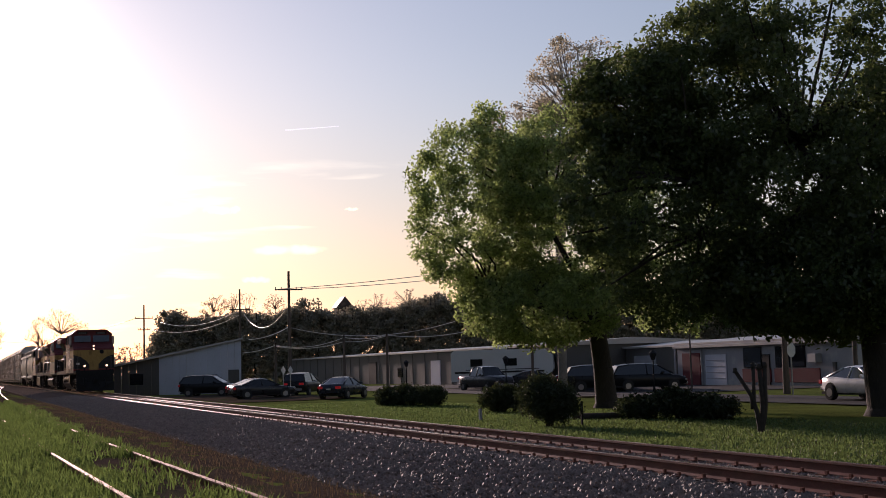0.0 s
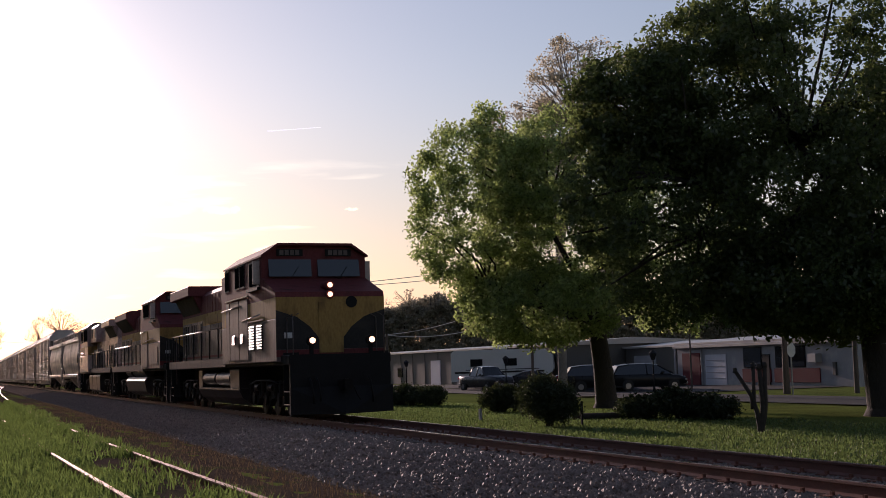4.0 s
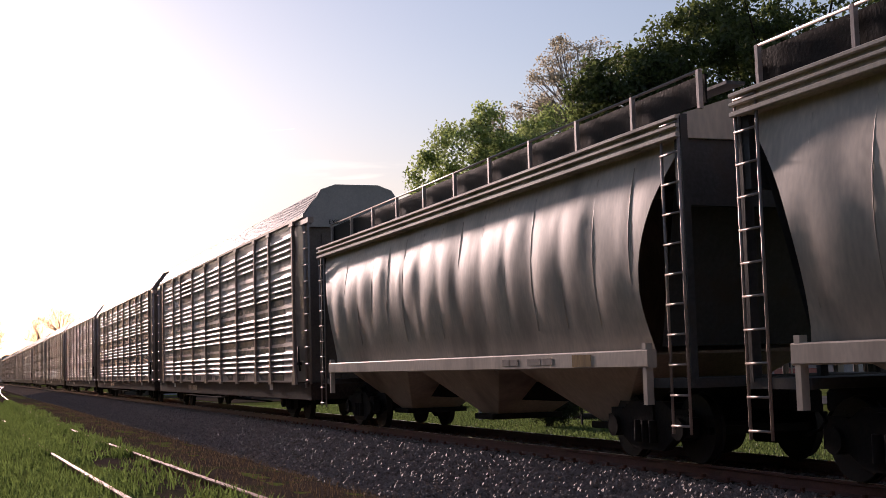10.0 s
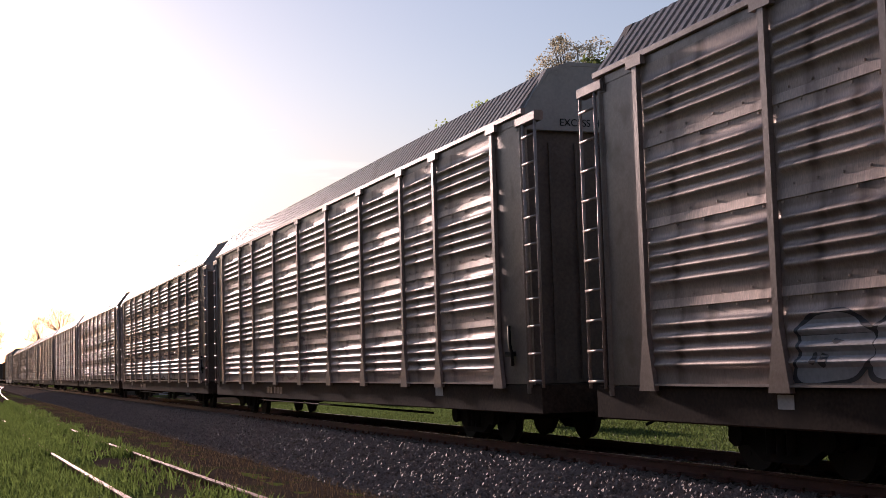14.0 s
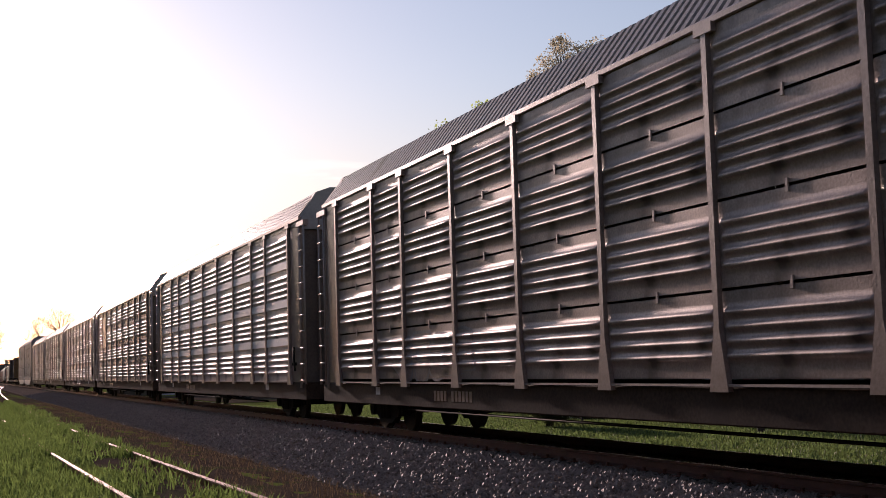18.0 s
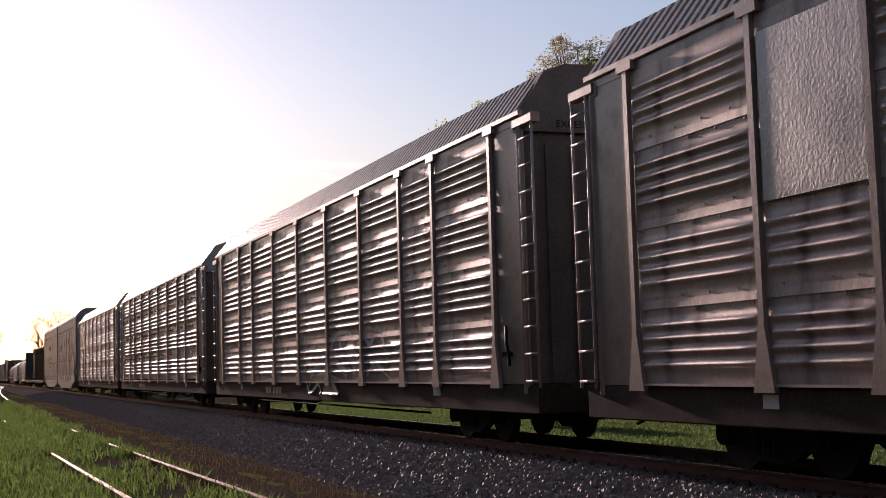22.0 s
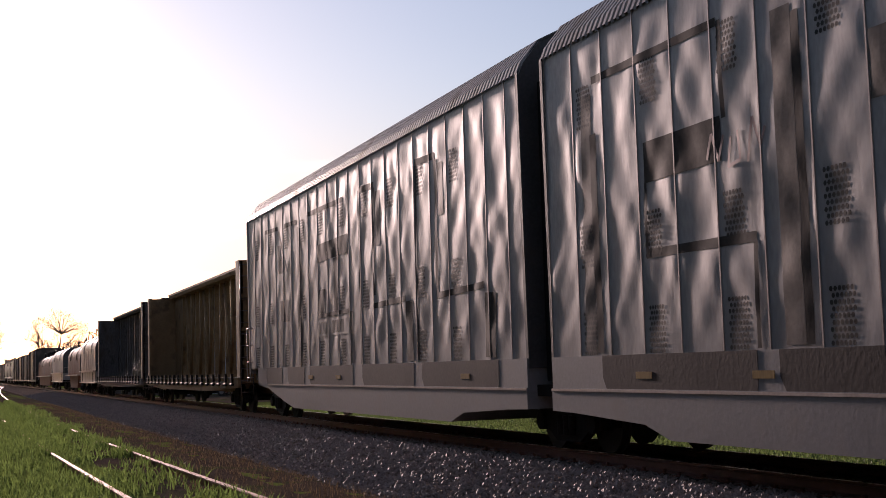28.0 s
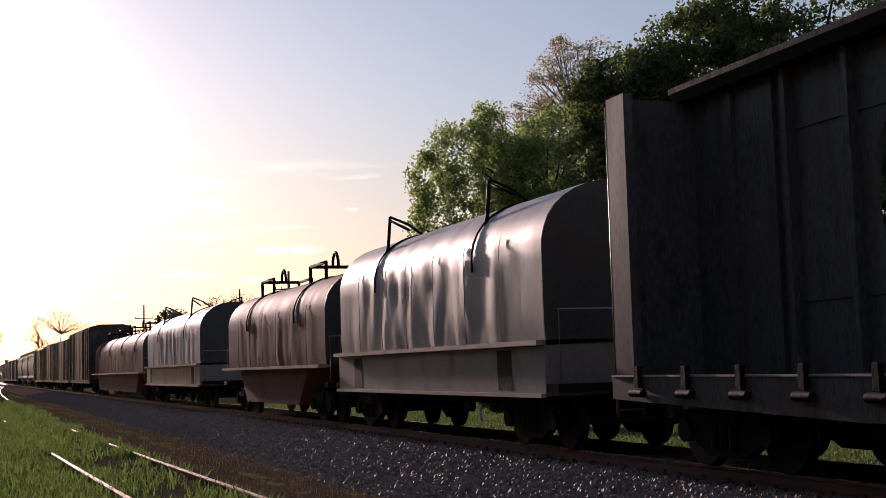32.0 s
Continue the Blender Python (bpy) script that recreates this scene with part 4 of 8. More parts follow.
    part("nose_top", Mesh().prism([(fx, 3.45), (nose, 3.45), (nose - 0.05, 3.60), (fx, 4.12)], -cw + 0.0, cw - 0.0, "y"), RED, ob)
    cab = Mesh().prism([(-cw, 3.45), (cw, 3.45), (cw, 4.76), (1.12, 5.08), (-1.12, 5.08), (-cw, 4.76)], cab_r + 0.6, fx)
    part("cab", cab, top, ob)
    part("cab_roof", Mesh().prism([(-cw - 0.04, 4.75), (-1.12, 5.09), (1.12, 5.09), (cw + 0.04, 4.75), (cw + 0.04, 4.80), (1.14, 5.16), (-1.14, 5.16), (-cw - 0.04, 4.80)], cab_r + 0.55, fx + 0.18), RED, ob)
    part("front_stripe", Mesh().box(nose, nose + 0.004, -cw, cw, 1.75, 1.95), RED, ob)
    # dark swoop on the nose: one wing for each side
    part("nose_shield", Mesh().prism([(-0.3, 1.98), (0.3, 1.98), (0.45, 2.4), (0.85, 2.72), (1.25, 2.85), (-1.25, 2.85), (-0.85, 2.72), (-0.45, 2.4)], nose, nose + 0.003), YELLOW, ob)
    for sy in (-1, 1):
        part("nose_wing", Mesh().add([(nose + 0.005, sy * cw, 1.96), (nose + 0.005, sy * 0.28, 1.96), (nose + 0.005, sy * 0.38, 2.3), (nose + 0.005, sy * 0.62, 2.6), (nose + 0.005, sy * 1.0, 2.88), (nose + 0.005, sy * cw, 3.08)], [(0, 1, 2, 3, 4, 5) if sy > 0 else (5, 4, 3, 2, 1, 0)]), NOSEDARK, ob, "dark painted wing on the nose")
    part("nose_door", Mesh().box(nose, nose + 0.03, -0.36, 0.36, 1.85, 3.3, 0.0), YELLOW, ob)
    part("emblem", Mesh().cyl((nose + 0.002, 0.62, 3.3), (nose + 0.012, 0.62, 3.3), 0.17, n=16), BLACK, ob)
    part("placard", Mesh().box(nose + 0.006, nose + 0.014, -1.38, -1.14, 2.28, 2.44), WHITEMARK, ob)
    # windows
    for y0, y1 in ((-1.4, -0.1), (0.1, 1.4)):
        part("windshield", Mesh().prism([(fx - 0.02, 4.16), (fx + 0.13, 4.16), (fx + 0.02, 4.68), (fx - 0.02, 4.68)], y0, y1, "y"), GLASS, ob)
        part("wiper", Mesh().tube([(fx + 0.15, (y0 + y1) / 2, 4.1), (fx + 0.1, (y0 + y1) / 2 + 0.25, 4.45)], 0.012, 4), BLACK, ob)
        part("number_board", Mesh().box(fx + 0.01, fx + 0.05, (y0 + y1) / 2 - 0.4, (y0 + y1) / 2 + 0.4, 4.78, 4.99), BLACK, ob)
        b = Mesh()
        for i in range(4):
            b.box(fx + 0.051, fx + 0.054, (y0 + y1) / 2 - 0.31 + i * 0.16, (y0 + y1) / 2 - 0.19 + i * 0.16, 4.81, 4.96)
        part("number_bar", b, HANDRAIL, ob)
    wins = ((7.1, 8.25, 3.96, 4.6), (3.4, 6.3, 3.86, 4.68)) if turn else ((6.55, 7.9, 3.95, 4.65), (5.1, 5.74, 4.05, 4.7), (4.3, 4.94, 4.05, 4.7), (2.6, 3.25, 4.07, 4.68)) if not emd else ((7.1, 8.5, 3.94, 4.63), (4.45, 6.26, 4.12, 4.7))
    for sy in (-1, 1):
        for x0, x1, z0, z1 in wins:
            fm = part("side_window", Mesh().box(x0 - 0.05, x1 + 0.05, min(sy * cw, sy * (cw + 0.02)), max(sy * cw, sy * (cw + 0.02)), z0 - 0.05, z1 + 0.05), BLACK, ob)
            part("pane", Mesh().box(x0, x1, min(sy * (cw + 0.02), sy * (cw + 0.026)), max(sy * (cw + 0.02), sy * (cw + 0.026)), z0, z1), DARKGLASS, fm)
        x0, x1, z0, z1 = wins[0]
        part("wind_wing", Mesh().box(x1 + 0.05, x1 + 0.08, min(sy * cw, sy * (cw + 0.22)), max(sy * cw, sy * (cw + 0.22)), z0, z1), LADDER, ob)
        part("arm_rest", Mesh().box(x0 - 0.1, x1 + 0.15, min(sy * cw, sy * (cw + 0.1)), max(sy * cw, sy * (cw + 0.1)), z0 - 0.16, z0 - 0.08), BLACK, ob)
        # panels, grilles and doors of the body side
        for i, (a, b) in enumerate(((cab_r + 0.1, cab_r + 0.9), (cab_r + 0.95, cab_r + 1.7), (cab_r + 1.75, cab_r + 2.6))):
            if emd or turn:
                part("side_panel", Mesh().box(a, b, *sorted((sy * cw, sy * (cw + 0.025))), 2.89, 3.42), band, ob)
                part("side_panel", Mesh().box(a, b, *sorted((sy * cw, sy * (cw + 0.025))), 1.72, 2.81), low, ob)
        if emd:
            part("cab_door", Mesh().box(6.4, 9.3, min(sy * cw, sy * (cw + 0.02)), max(sy * cw, sy * (cw + 0.02)), 1.85, 2.6), low, ob)
            for a in (4.4, 5.2):
                for j in range(3):
                    part("vent", Mesh().box(a + 0.0, a + 0.16, min(sy * cw, sy * (cw + 0.012)), max(sy * cw, sy * (cw + 0.012)), 2.25 + j * 0.12, 2.32 + j * 0.12).box(a + 0.22, a + 0.38, min(sy * cw, sy * (cw + 0.012)), max(sy * cw, sy * (cw + 0.012)), 2.25 + j * 0.12, 2.32 + j * 0.12), LADDER, ob)
        elif turn:
            part("hatch", Mesh().box(8.3, 9.0, *sorted((sy * cw, sy * (cw + 0.02))), 2.15, 2.75), low, ob)
            part("hatch_opening", Mesh().box(8.45, 8.75, *sorted((sy * (cw + 0.02), sy * (cw + 0.026))), 2.2, 2.6), BLACK, ob)
            part("side_moulding", Mesh().box(3.4, 8.0, *sorted((sy * cw, sy * (cw + 0.03))), 2.5, 2.54), low, ob)
        else:
            louvre(ob, 6.46, 7.17, sy * (cw + 0.002), 2.0, 2.74, 9)
            louvre(ob, 7.57, 8.26, sy * (cw + 0.002), 2.0, 2.74, 9)
            louvre(ob, 3.94, 4.35, sy * (cw + 0.027), 2.24, 2.53, 5)
            louvre(ob, 5.22, 5.65, sy * (cw + 0.027), 2.24, 2.53, 5)
            part("side_moulding", Mesh().box(6.28, 8.45, *sorted((sy * cw, sy * (cw + 0.035))), 2.86, 2.90), LADDER, ob)
            part("rail_moulding", Mesh().box(2.7, 6.28, *sorted((sy * cw, sy * (cw + 0.05))), 3.68, 3.72), HANDRAIL, ob)
            for a, b in ((2.75, 3.3), (3.42, 4.8), (4.92, 6.2)):
                part("side_door", Mesh().box(a, b, *sorted((sy * cw, sy * (cw + 0.022))), 1.74, 3.62), low, ob)
        part("grab_iron", Mesh().tube([(5.3, sy * (cw + 0.03), 2.95), (8.0, sy * (cw + 0.03), 3.05)], 0.018, 5), LADDER, ob)
        part("roof_rail", Mesh().tube([(cab_r + 0.1, sy * (cw + 0.03), 3.4), (5.2, sy * (cw + 0.03), 3.45)], 0.02, 5), LADDER, ob)
        if not turn:
            part("side_name", Mesh().box(-4.6, 0.6, min(sy * (w + 0.034), sy * (w + 0.038)), max(sy * (w + 0.034), sy * (w + 0.038)), 3.25, 3.55).box(-4.6, 0.6, min(sy * (w + 0.034), sy * (w + 0.036)), max(sy * (w + 0.034), sy * (w + 0.036)), 3.2, 3.22), YELLOW, ob)
    if turn:
        part("inverter_cabinet", Mesh().prism([(-1.4, 3.7), (1.4, 3.7), (1.4, 4.7), (1.2, 4.86), (-1.2, 4.86), (-1.4, 4.7)], -1.0, cab_r + 0.6), top, ob)
        for sy in (-1, 1):
            for a, b in ((-0.83, -0.04), (1.21, 1.84)):
                part("cabinet_opening", Mesh().box(a, b, *sorted((sy * 1.395, sy * 1.412)), 3.98, 4.62), BLACK, ob)
            # dark solid block; the shade of an open recess is put into its colour
            part("box", Mesh().box(-1.0, 1.85, *sorted((sy * 0.99, sy * 1.3)), 1.99, 3.16), DARKSIDE, ob)
    else:
        part("inverter_cabinet", Mesh().prism([(-cw, 3.45), (cw, 3.45), (cw, 4.55), (1.25, 4.8), (-1.25, 4.8), (-cw, 4.55)], cab_r, cab_r + 0.6), top, ob)
    # lights
    for z in (3.52, 3.79):
        hl = part("headlight", Mesh().cyl((nose - 0.6, -0.02, z), (nose + 0.05, -0.02, z), 0.125, n=16), RED, ob)
        part("lens", Mesh().cyl((nose + 0.05, -0.02, z), (nose + 0.065, -0.02, z), 0.075, n=16), LAMP if lit else GLASS, hl, "lit headlight lens" if lit else "unlit headlight lens")
    for y in (-0.82, 0.90):
        dl = part("ditch_light", Mesh().cyl((10.82, y, 2.18), (11.02, y, 2.18), 0.14, n=14).box(10.84, 10.92, y - 0.05, y + 0.05, 1.8, 2.06), BLACK, ob)
        part("lens", Mesh().cyl((11.02, y, 2.18), (11.04, y, 2.18), 0.085, n=14), LAMP if lit else GLASS, dl, "lit ditch light lens" if lit else "unlit ditch light lens")
    part("antenna", Mesh().box(5.5, 6.2, -0.3, 0.3, 5.15, 5.24, 0.03), BLACK, ob)
    return rolling(ob, s, turn)


# ---- covered hoppers ----
def hopper(label, s, half, mark):
    ob = thing("covered_hopper_car", label, "rail car", "covered hoppers")
    # curved side sheets, flat ends sloping in
    def prof(z):
        k = (z - 1.55) / (4.15 - 1.55)
        return 1.30 + 0.25 * math.sin(max(0, min(1, k)) * math.pi * 0.85 + 0.25)

    zs = [1.5 + 2.65 * i / 14 for i in range(15)]
    h = half - 1.05
    for sy in (-1, 1):
        rows = []
        n = 112
        for i in range(n + 1):
            u = i / n * 2 - 1
            row = []
            for z in zs:
                k = (z - 1.5) / 2.65
                end = h + 0.95 * (abs(k - 0.0) ** 1.4) - 0.35 * math.sin(k * math.pi)
                x = u * end
                pw = (2 * h - 0.6) / 14
                u2 = ((x + h - 0.3) / pw) % 1.0
                dent = (0.022 * math.sin(math.pi * u2) ** 0.6 * (0.6 + noise.noise((int((x + h) / pw) * 3.7, z * 0.9, s))) + 0.02 * noise.noise((x * 1.2, z * 0.8, s))) * min(1, 3 * k, 4 * (1 - k))
                row.append((x, sy * (prof(z) + dent), z))
            rows.append(row)
        m = Mesh().sheet(rows, True)
        if sy < 0:
            m.f = [q[::-1] for q in m.f]
        side = part("side_sheet", m, BONE, ob)
        for j in range(15):
            x = -h + 0.3 + j * (2 * h - 0.6) / 14
            part("weld_seam", Mesh().tube([(x, sy * (prof(z) + 0.001), z) for z in zs[2:-1]], 0.007, 4), BONE, side)
    # roof, eaves and ends
    part("roof", Mesh().prism([(-1.46, 4.15), (-1.50, 4.2), (-1.50, 4.42), (-1.42, 4.46), (-0.6, 4.72), (0.6, 4.72), (1.42, 4.46), (1.50, 4.42), (1.50, 4.2), (1.46, 4.15)][::-1], -half + 0.05, half - 0.05), BONE, ob)
    for z, t in ((4.2, 0.05), (4.31, 0.035), (4.42, 0.04)):
        part("eave_strip", Mesh().box(-half, half, -1.56, -1.50, z - t, z + 0.012, 0.01).box(-half, half, 1.50, 1.56, z - t, z + 0.012, 0.01), BONE, ob)
    for sx in (-1, 1):
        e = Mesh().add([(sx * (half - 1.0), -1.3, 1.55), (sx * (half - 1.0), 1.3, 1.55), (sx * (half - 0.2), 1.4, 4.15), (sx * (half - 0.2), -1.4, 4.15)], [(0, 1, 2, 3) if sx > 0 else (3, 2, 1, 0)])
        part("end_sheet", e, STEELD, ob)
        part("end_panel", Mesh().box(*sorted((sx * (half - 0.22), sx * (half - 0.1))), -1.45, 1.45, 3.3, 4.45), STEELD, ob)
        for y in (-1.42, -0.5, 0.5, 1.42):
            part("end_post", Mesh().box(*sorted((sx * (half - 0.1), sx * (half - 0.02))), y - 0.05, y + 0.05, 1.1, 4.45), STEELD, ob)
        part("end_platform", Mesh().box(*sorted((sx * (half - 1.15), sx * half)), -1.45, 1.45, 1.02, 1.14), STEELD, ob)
        for sy in (-1, 1):
            part("ladder", ladder_mesh(0.42, 0.45, 4.4), LADDER, ob, m=pose(sx * (half - 0.25), sy * 1.5, 0))
            part("corner_post", Mesh().box(*sorted((sx * (half - 1.1), sx * (half - 1.0))), sy * 1.5 - 0.05, sy * 1.5 + 0.05, 0.8, 1.6), BONE, ob)
    for sy in (-1, 1):
        part("side_sill", Mesh().box(-half + 0.95, half - 0.95, min(sy * 1.42, sy * 1.56), max(sy * 1.42, sy * 1.56), 1.28, 1.52, 0.02), BONE, ob, "pale side sill with stencilled data")
    # hopper bays below
    for i in range(3):
        x = (i - 1) * (half * 0.56)
        w = half * 0.27
        m = Mesh().add([(x - w, -1.35, 1.45), (x + w, -1.35, 1.45), (x + w, 1.35, 1.45), (x - w, 1.35, 1.45), (x - 0.35, -0.55, 0.45), (x + 0.35, -0.55, 0.45), (x + 0.35, 0.55, 0.45), (x - 0.35, 0.55, 0.45)], [(0, 1, 5, 4), (1, 2, 6, 5), (2, 3, 7, 6), (3, 0, 4, 7), (4, 5, 6, 7)])
        part("discharge_bay", m, BONE, ob)
        part("outlet_gate", Mesh().box(x - 0.45, x + 0.45, -0.7, 0.7, 0.36, 0.46), GEAR, ob)
    part("centre_sill", Mesh().box(-half - 0.1, half + 0.1, -0.3, 0.3, 0.72, 1.05), GEAR, ob)
    # running boards and hatches
    part("running_board", Mesh().box(-half, half, -0.78, -0.5, 4.86, 4.9).box(-half, half, 0.5, 0.78, 4.86, 4.9), STEELD, ob)
    part("roof_rail", Mesh().tube([(-half, -1.15, 5.02), (half, -1.15, 5.02)], 0.022, 5).tube([(-half, 1.15, 5.02), (half, 1.15, 5.02)], 0.022, 5), LADDER, ob)
    # dark strip added on the near side for the shaded roof walk
    part("walk_shade_strip", Mesh().box(-half, half, -1.10, -1.07, 4.60, 4.97), GEAR, ob)
    n = 11
    st = Mesh().box(-0.03, 0.03, -0.03, 0.03, 0, 0.5).data("board_post", LADDER)
    for i in range(n):
        for y in (-1.15, 1.15):
            part("board_post", st, None, ob, m=pose(-half + 0.05 + i * (2 * half - 0.1) / (n - 1), y, 4.53))
    hatch = Mesh().box(-0.9, 0.9, -0.3, 0.3, 4.72, 4.84, 0.04).data("roof_hatch", BONE)
    for i in range(8):
        part("roof_hatch", hatch, None, ob, m=pose(-half + 1.1 + i * (2 * half - 2.2) / 7, 0, 0))
    bars("lettering_bar", ob, mark, 1.345, -1.561, (0.3, 0.3, -0.3, 0.5, 0.4), 0.1, STEELD)
    part("placard", Mesh().box(mark + 2.6, mark + 3.2, -1.566, -1.561, 1.31, 1.48), YELLOW, ob)
    truck(ob, half - 1.9)
    truck(ob, -half + 1.9)
    couplers(ob, half + 0.1, -half - 0.1)
    return rolling(ob, s)


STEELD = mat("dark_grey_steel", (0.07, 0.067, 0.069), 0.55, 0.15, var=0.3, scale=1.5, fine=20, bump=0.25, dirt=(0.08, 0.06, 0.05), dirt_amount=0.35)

locomotive("red, yellow and black diesel locomotive leading with lit headlights", 245.35, 0, False, True)
locomotive("red, yellow and black diesel locomotive with flared radiators", 222.25, 0, True, False)
locomotive("weathered red and yellow diesel locomotive running cab last", 199.1, 180, False, False, WORN, WORN, WORNRED)
hopper("pale grey covered hopper car with a railed roof walk", 178.4, 8.75, 4.0)
hopper("shorter pale grey covered hopper car with scrawled sides", 159.7, 8.75, 3.0)


# ---- auto carriers ----
SHEET_H, SHEET_0 = 1.06, 1.05
RIDGES = (0.26, 0.43, 0.60, 0.77)
POSTS = (-12.15, -9.25, -7.25, -4.36, -1.46, 1.46, 4.36, 7.25, 9.25, 12.15)


def rib_at(z):
    """How far a side stands proud at a height: four stacked sheets, each with four soft ridges."""
    u = (z - SHEET_0) % SHEET_H
    d = min(abs(u - c) for c in RIDGES)
    return 0.047 * math.cos(d / 0.055 * math.pi / 2) if d < 0.055 else 0.0


def sheet_mesh(w, material, seed):
    """One side sheet; its ridges die out before the edges, and the thin steel is a little wavy."""
    zs = [0.0, 0.03, 0.12]
    for c in RIDGES:
        zs += [c - 0.058, c - 0.036, c - 0.014, c + 0.014, c + 0.036, c + 0.058]
    zs += [0.90, 0.985, 1.022]
    xs = [0.0, 0.05, 0.085, 0.13] + [0.13 + (w - 0.26) * i / 7 for i in range(1, 7)] + [w - 0.13, w - 0.085, w - 0.05, w]
    rows = []
    for i, x in enumerate(xs):
        e = 0.0 if min(x, w - x) < 0.08 else (0.75 if min(x, w - x) < 0.12 else 1.0)
        rows.append([(x, -rib_at(SHEET_0 + z) * e * (1 + 0.25 * noise.noise((x * 2.3, z * 5, seed))) - (0.0022 * noise.noise((x * 1.3, z * 1.7, seed + 7)) if 0 < i < len(xs) - 1 and 0 < z < 1.02 else 0), z) for z in zs])
    p = Mesh().sheet(rows, True)
    p.f = [q[::-1] for q in p.f]
    o = len(p.v)
    p.add([(0, 0.0, 0), (w, 0.0, 0), (w, 0.0, 1.022), (0, 0.0, 1.022), (0, 0.03, 0), (w, 0.03, 0), (w, 0.03, 1.022), (0, 0.03, 1.022)], [(7, 6, 5, 4), (3, 2, 6, 7), (0, 4, 5, 1), (0, 3, 7, 4), (1, 5, 6, 2)])
    return p.data("side_sheet", material)


SHEETS = {}
SEAM_CLIP = Mesh().box(-0.022, 0.022, -0.022, 0.0, -0.075, 0.075, 0.005).data("seam_clip", LADDER)


STRIPS = {}


def seam_strip(w, kind, material):
    key = (round(w, 2), kind, material.name)
    if key not in STRIPS:
        h0, h1, o = (-0.03, 0.19, 0.03) if kind == "banded" else (-0.06, 0.05, 0.006)
        m = Mesh().prism([(-o - 0.012, h0), (0, h0), (0, h1), (-o, h1)], 0.01, w - 0.01)
        n = 5 if kind == "banded" else 9
        for i in range(n):
            x = w * (i + 0.5) / n
            z = 0.1 if kind == "banded" else (0.09 if i % 2 else -0.09)
            m.box(x - 0.012, x + 0.012, -o - 0.012, 0.0, z - 0.012, z + 0.012)
        STRIPS[key] = m.data("seam_strip", BANDW if kind == "banded" else material)
    return STRIPS[key]


def side_bay(parent, x0, x1, sy, material, r, kind, dz=0.0):
    w = x1 - x0
    for j in range(4):
        key = (round(w, 2), material.name, r.randrange(3))
        if key not in SHEETS:
            SHEETS[key] = sheet_mesh(w, material, key[2] * 11 + w)
        z = SHEET_0 + j * SHEET_H + dz
        part("side_sheet", SHEETS[key], None, parent, m=pose(x0, -1.47, z) if sy < 0 else pose(x1, 1.47, z, 0, 0, 180))
        if sy < 0 and j:
            if kind == "slotted":
                part("seam_clip", SEAM_CLIP, None, parent, m=pose((x0 + x1) / 2, -1.47, z - 0.02))
            else:
                part("seam_strip", seam_strip(w, kind, material), None, parent, m=pose(x0, -1.47, z - 0.02))


def post_mesh():
    m = Mesh().prism([(-0.055, 1.5), (0.055, 1.5), (0.055, 5.36), (-0.055, 5.36)][::-1], -0.066, 0.0, "y")
    m.add([(-0.2, -0.07, 0.98), (0.2, -0.07, 0.98), (0.055, -0.07, 1.75), (-0.055, -0.07, 1.75), (-0.2, 0, 0.98), (0.2, 0, 0.98), (0.055, 0, 1.75), (-0.055, 0, 1.75)], [(0, 1, 2, 3), (0, 3, 7, 4), (2, 1, 5, 6), (1, 0, 4, 5)])
    m.box(-0.2, 0.2, -0.075, 0.0, 5.27, 5.39)
    return m.data("side_post", POST)


def roof_mesh(x0, x1, step=0.24, depth=0.055, crown=((-1.50, 5.45), (-1.46, 5.51), (-1.24, 5.80), (-0.98, 6.14), (-0.6, 6.28), (0.6, 6.28), (0.98, 6.14), (1.24, 5.80), (1.46, 5.51), (1.50, 5.45))):
    rows = []
    n = int((x1 - x0) / step)
    for i in range(n + 1):
        x = x0 + i * step
        for dx, d in ((0, 0), (step * 0.5, 0), (step * 0.55, depth), (step * 0.95, depth)):
            rows.append([(x + dx, y * (1 - d * 0.4), z - d) for y, z in crown])
    m = Mesh().sheet(rows)
    m.f = [q for q in m.f]
    return m


SPOST, AROOF = post_mesh(), roof_mesh(-13.3, 13.3).data("roof", ROOFM)
ALADDER = ladder_mesh(0.46, 1.0, 5.25, 0.43, 0.021).data("ladder", LADDER)


def text_mesh(words, size, material):
    cu = bpy.data.curves.new("words", "FONT")
    cu.body, cu.size, cu.align_x = words, size, "CENTER"
    cu.extrude = 0.002
    ob = bpy.data.objects.new("words", cu)
    me = bpy.data.meshes.new_from_object(ob)
    bpy.data.objects.remove(ob)
    me.name = "lettering"
    me.materials.append(material)
    return me


EXCESS = text_mesh("EXCESS HEIGHT CAR", 0.17, BLACK)


def blob(r, x, z, w, h):
    """A rounded, lumpy closed outline."""
    p = [r.uniform(0, 6.28) for _ in range(3)]
    out = []
    for i in range(40):
        t = i * math.pi / 20
        k = 1 + 0.10 * math.sin(2 * t + p[0]) + 0.09 * math.sin(3 * t + p[1]) + 0.06 * math.sin(5 * t + p[2])
        c, q = math.cos(t), math.sin(t)
        out.append((x + w / 2 * k * math.copysign(abs(c) ** 0.7, c), z + h / 2 * k * math.copysign(abs(q) ** 0.7, q)))
    return out


def grown(pts, d):
    cx, cz = sum(p[0] for p in pts) / len(pts), sum(p[1] for p in pts) / len(pts)
    return [(cx + (x - cx) * (1 + d), cz + (z - cz) * (1 + d)) for x, z in pts]


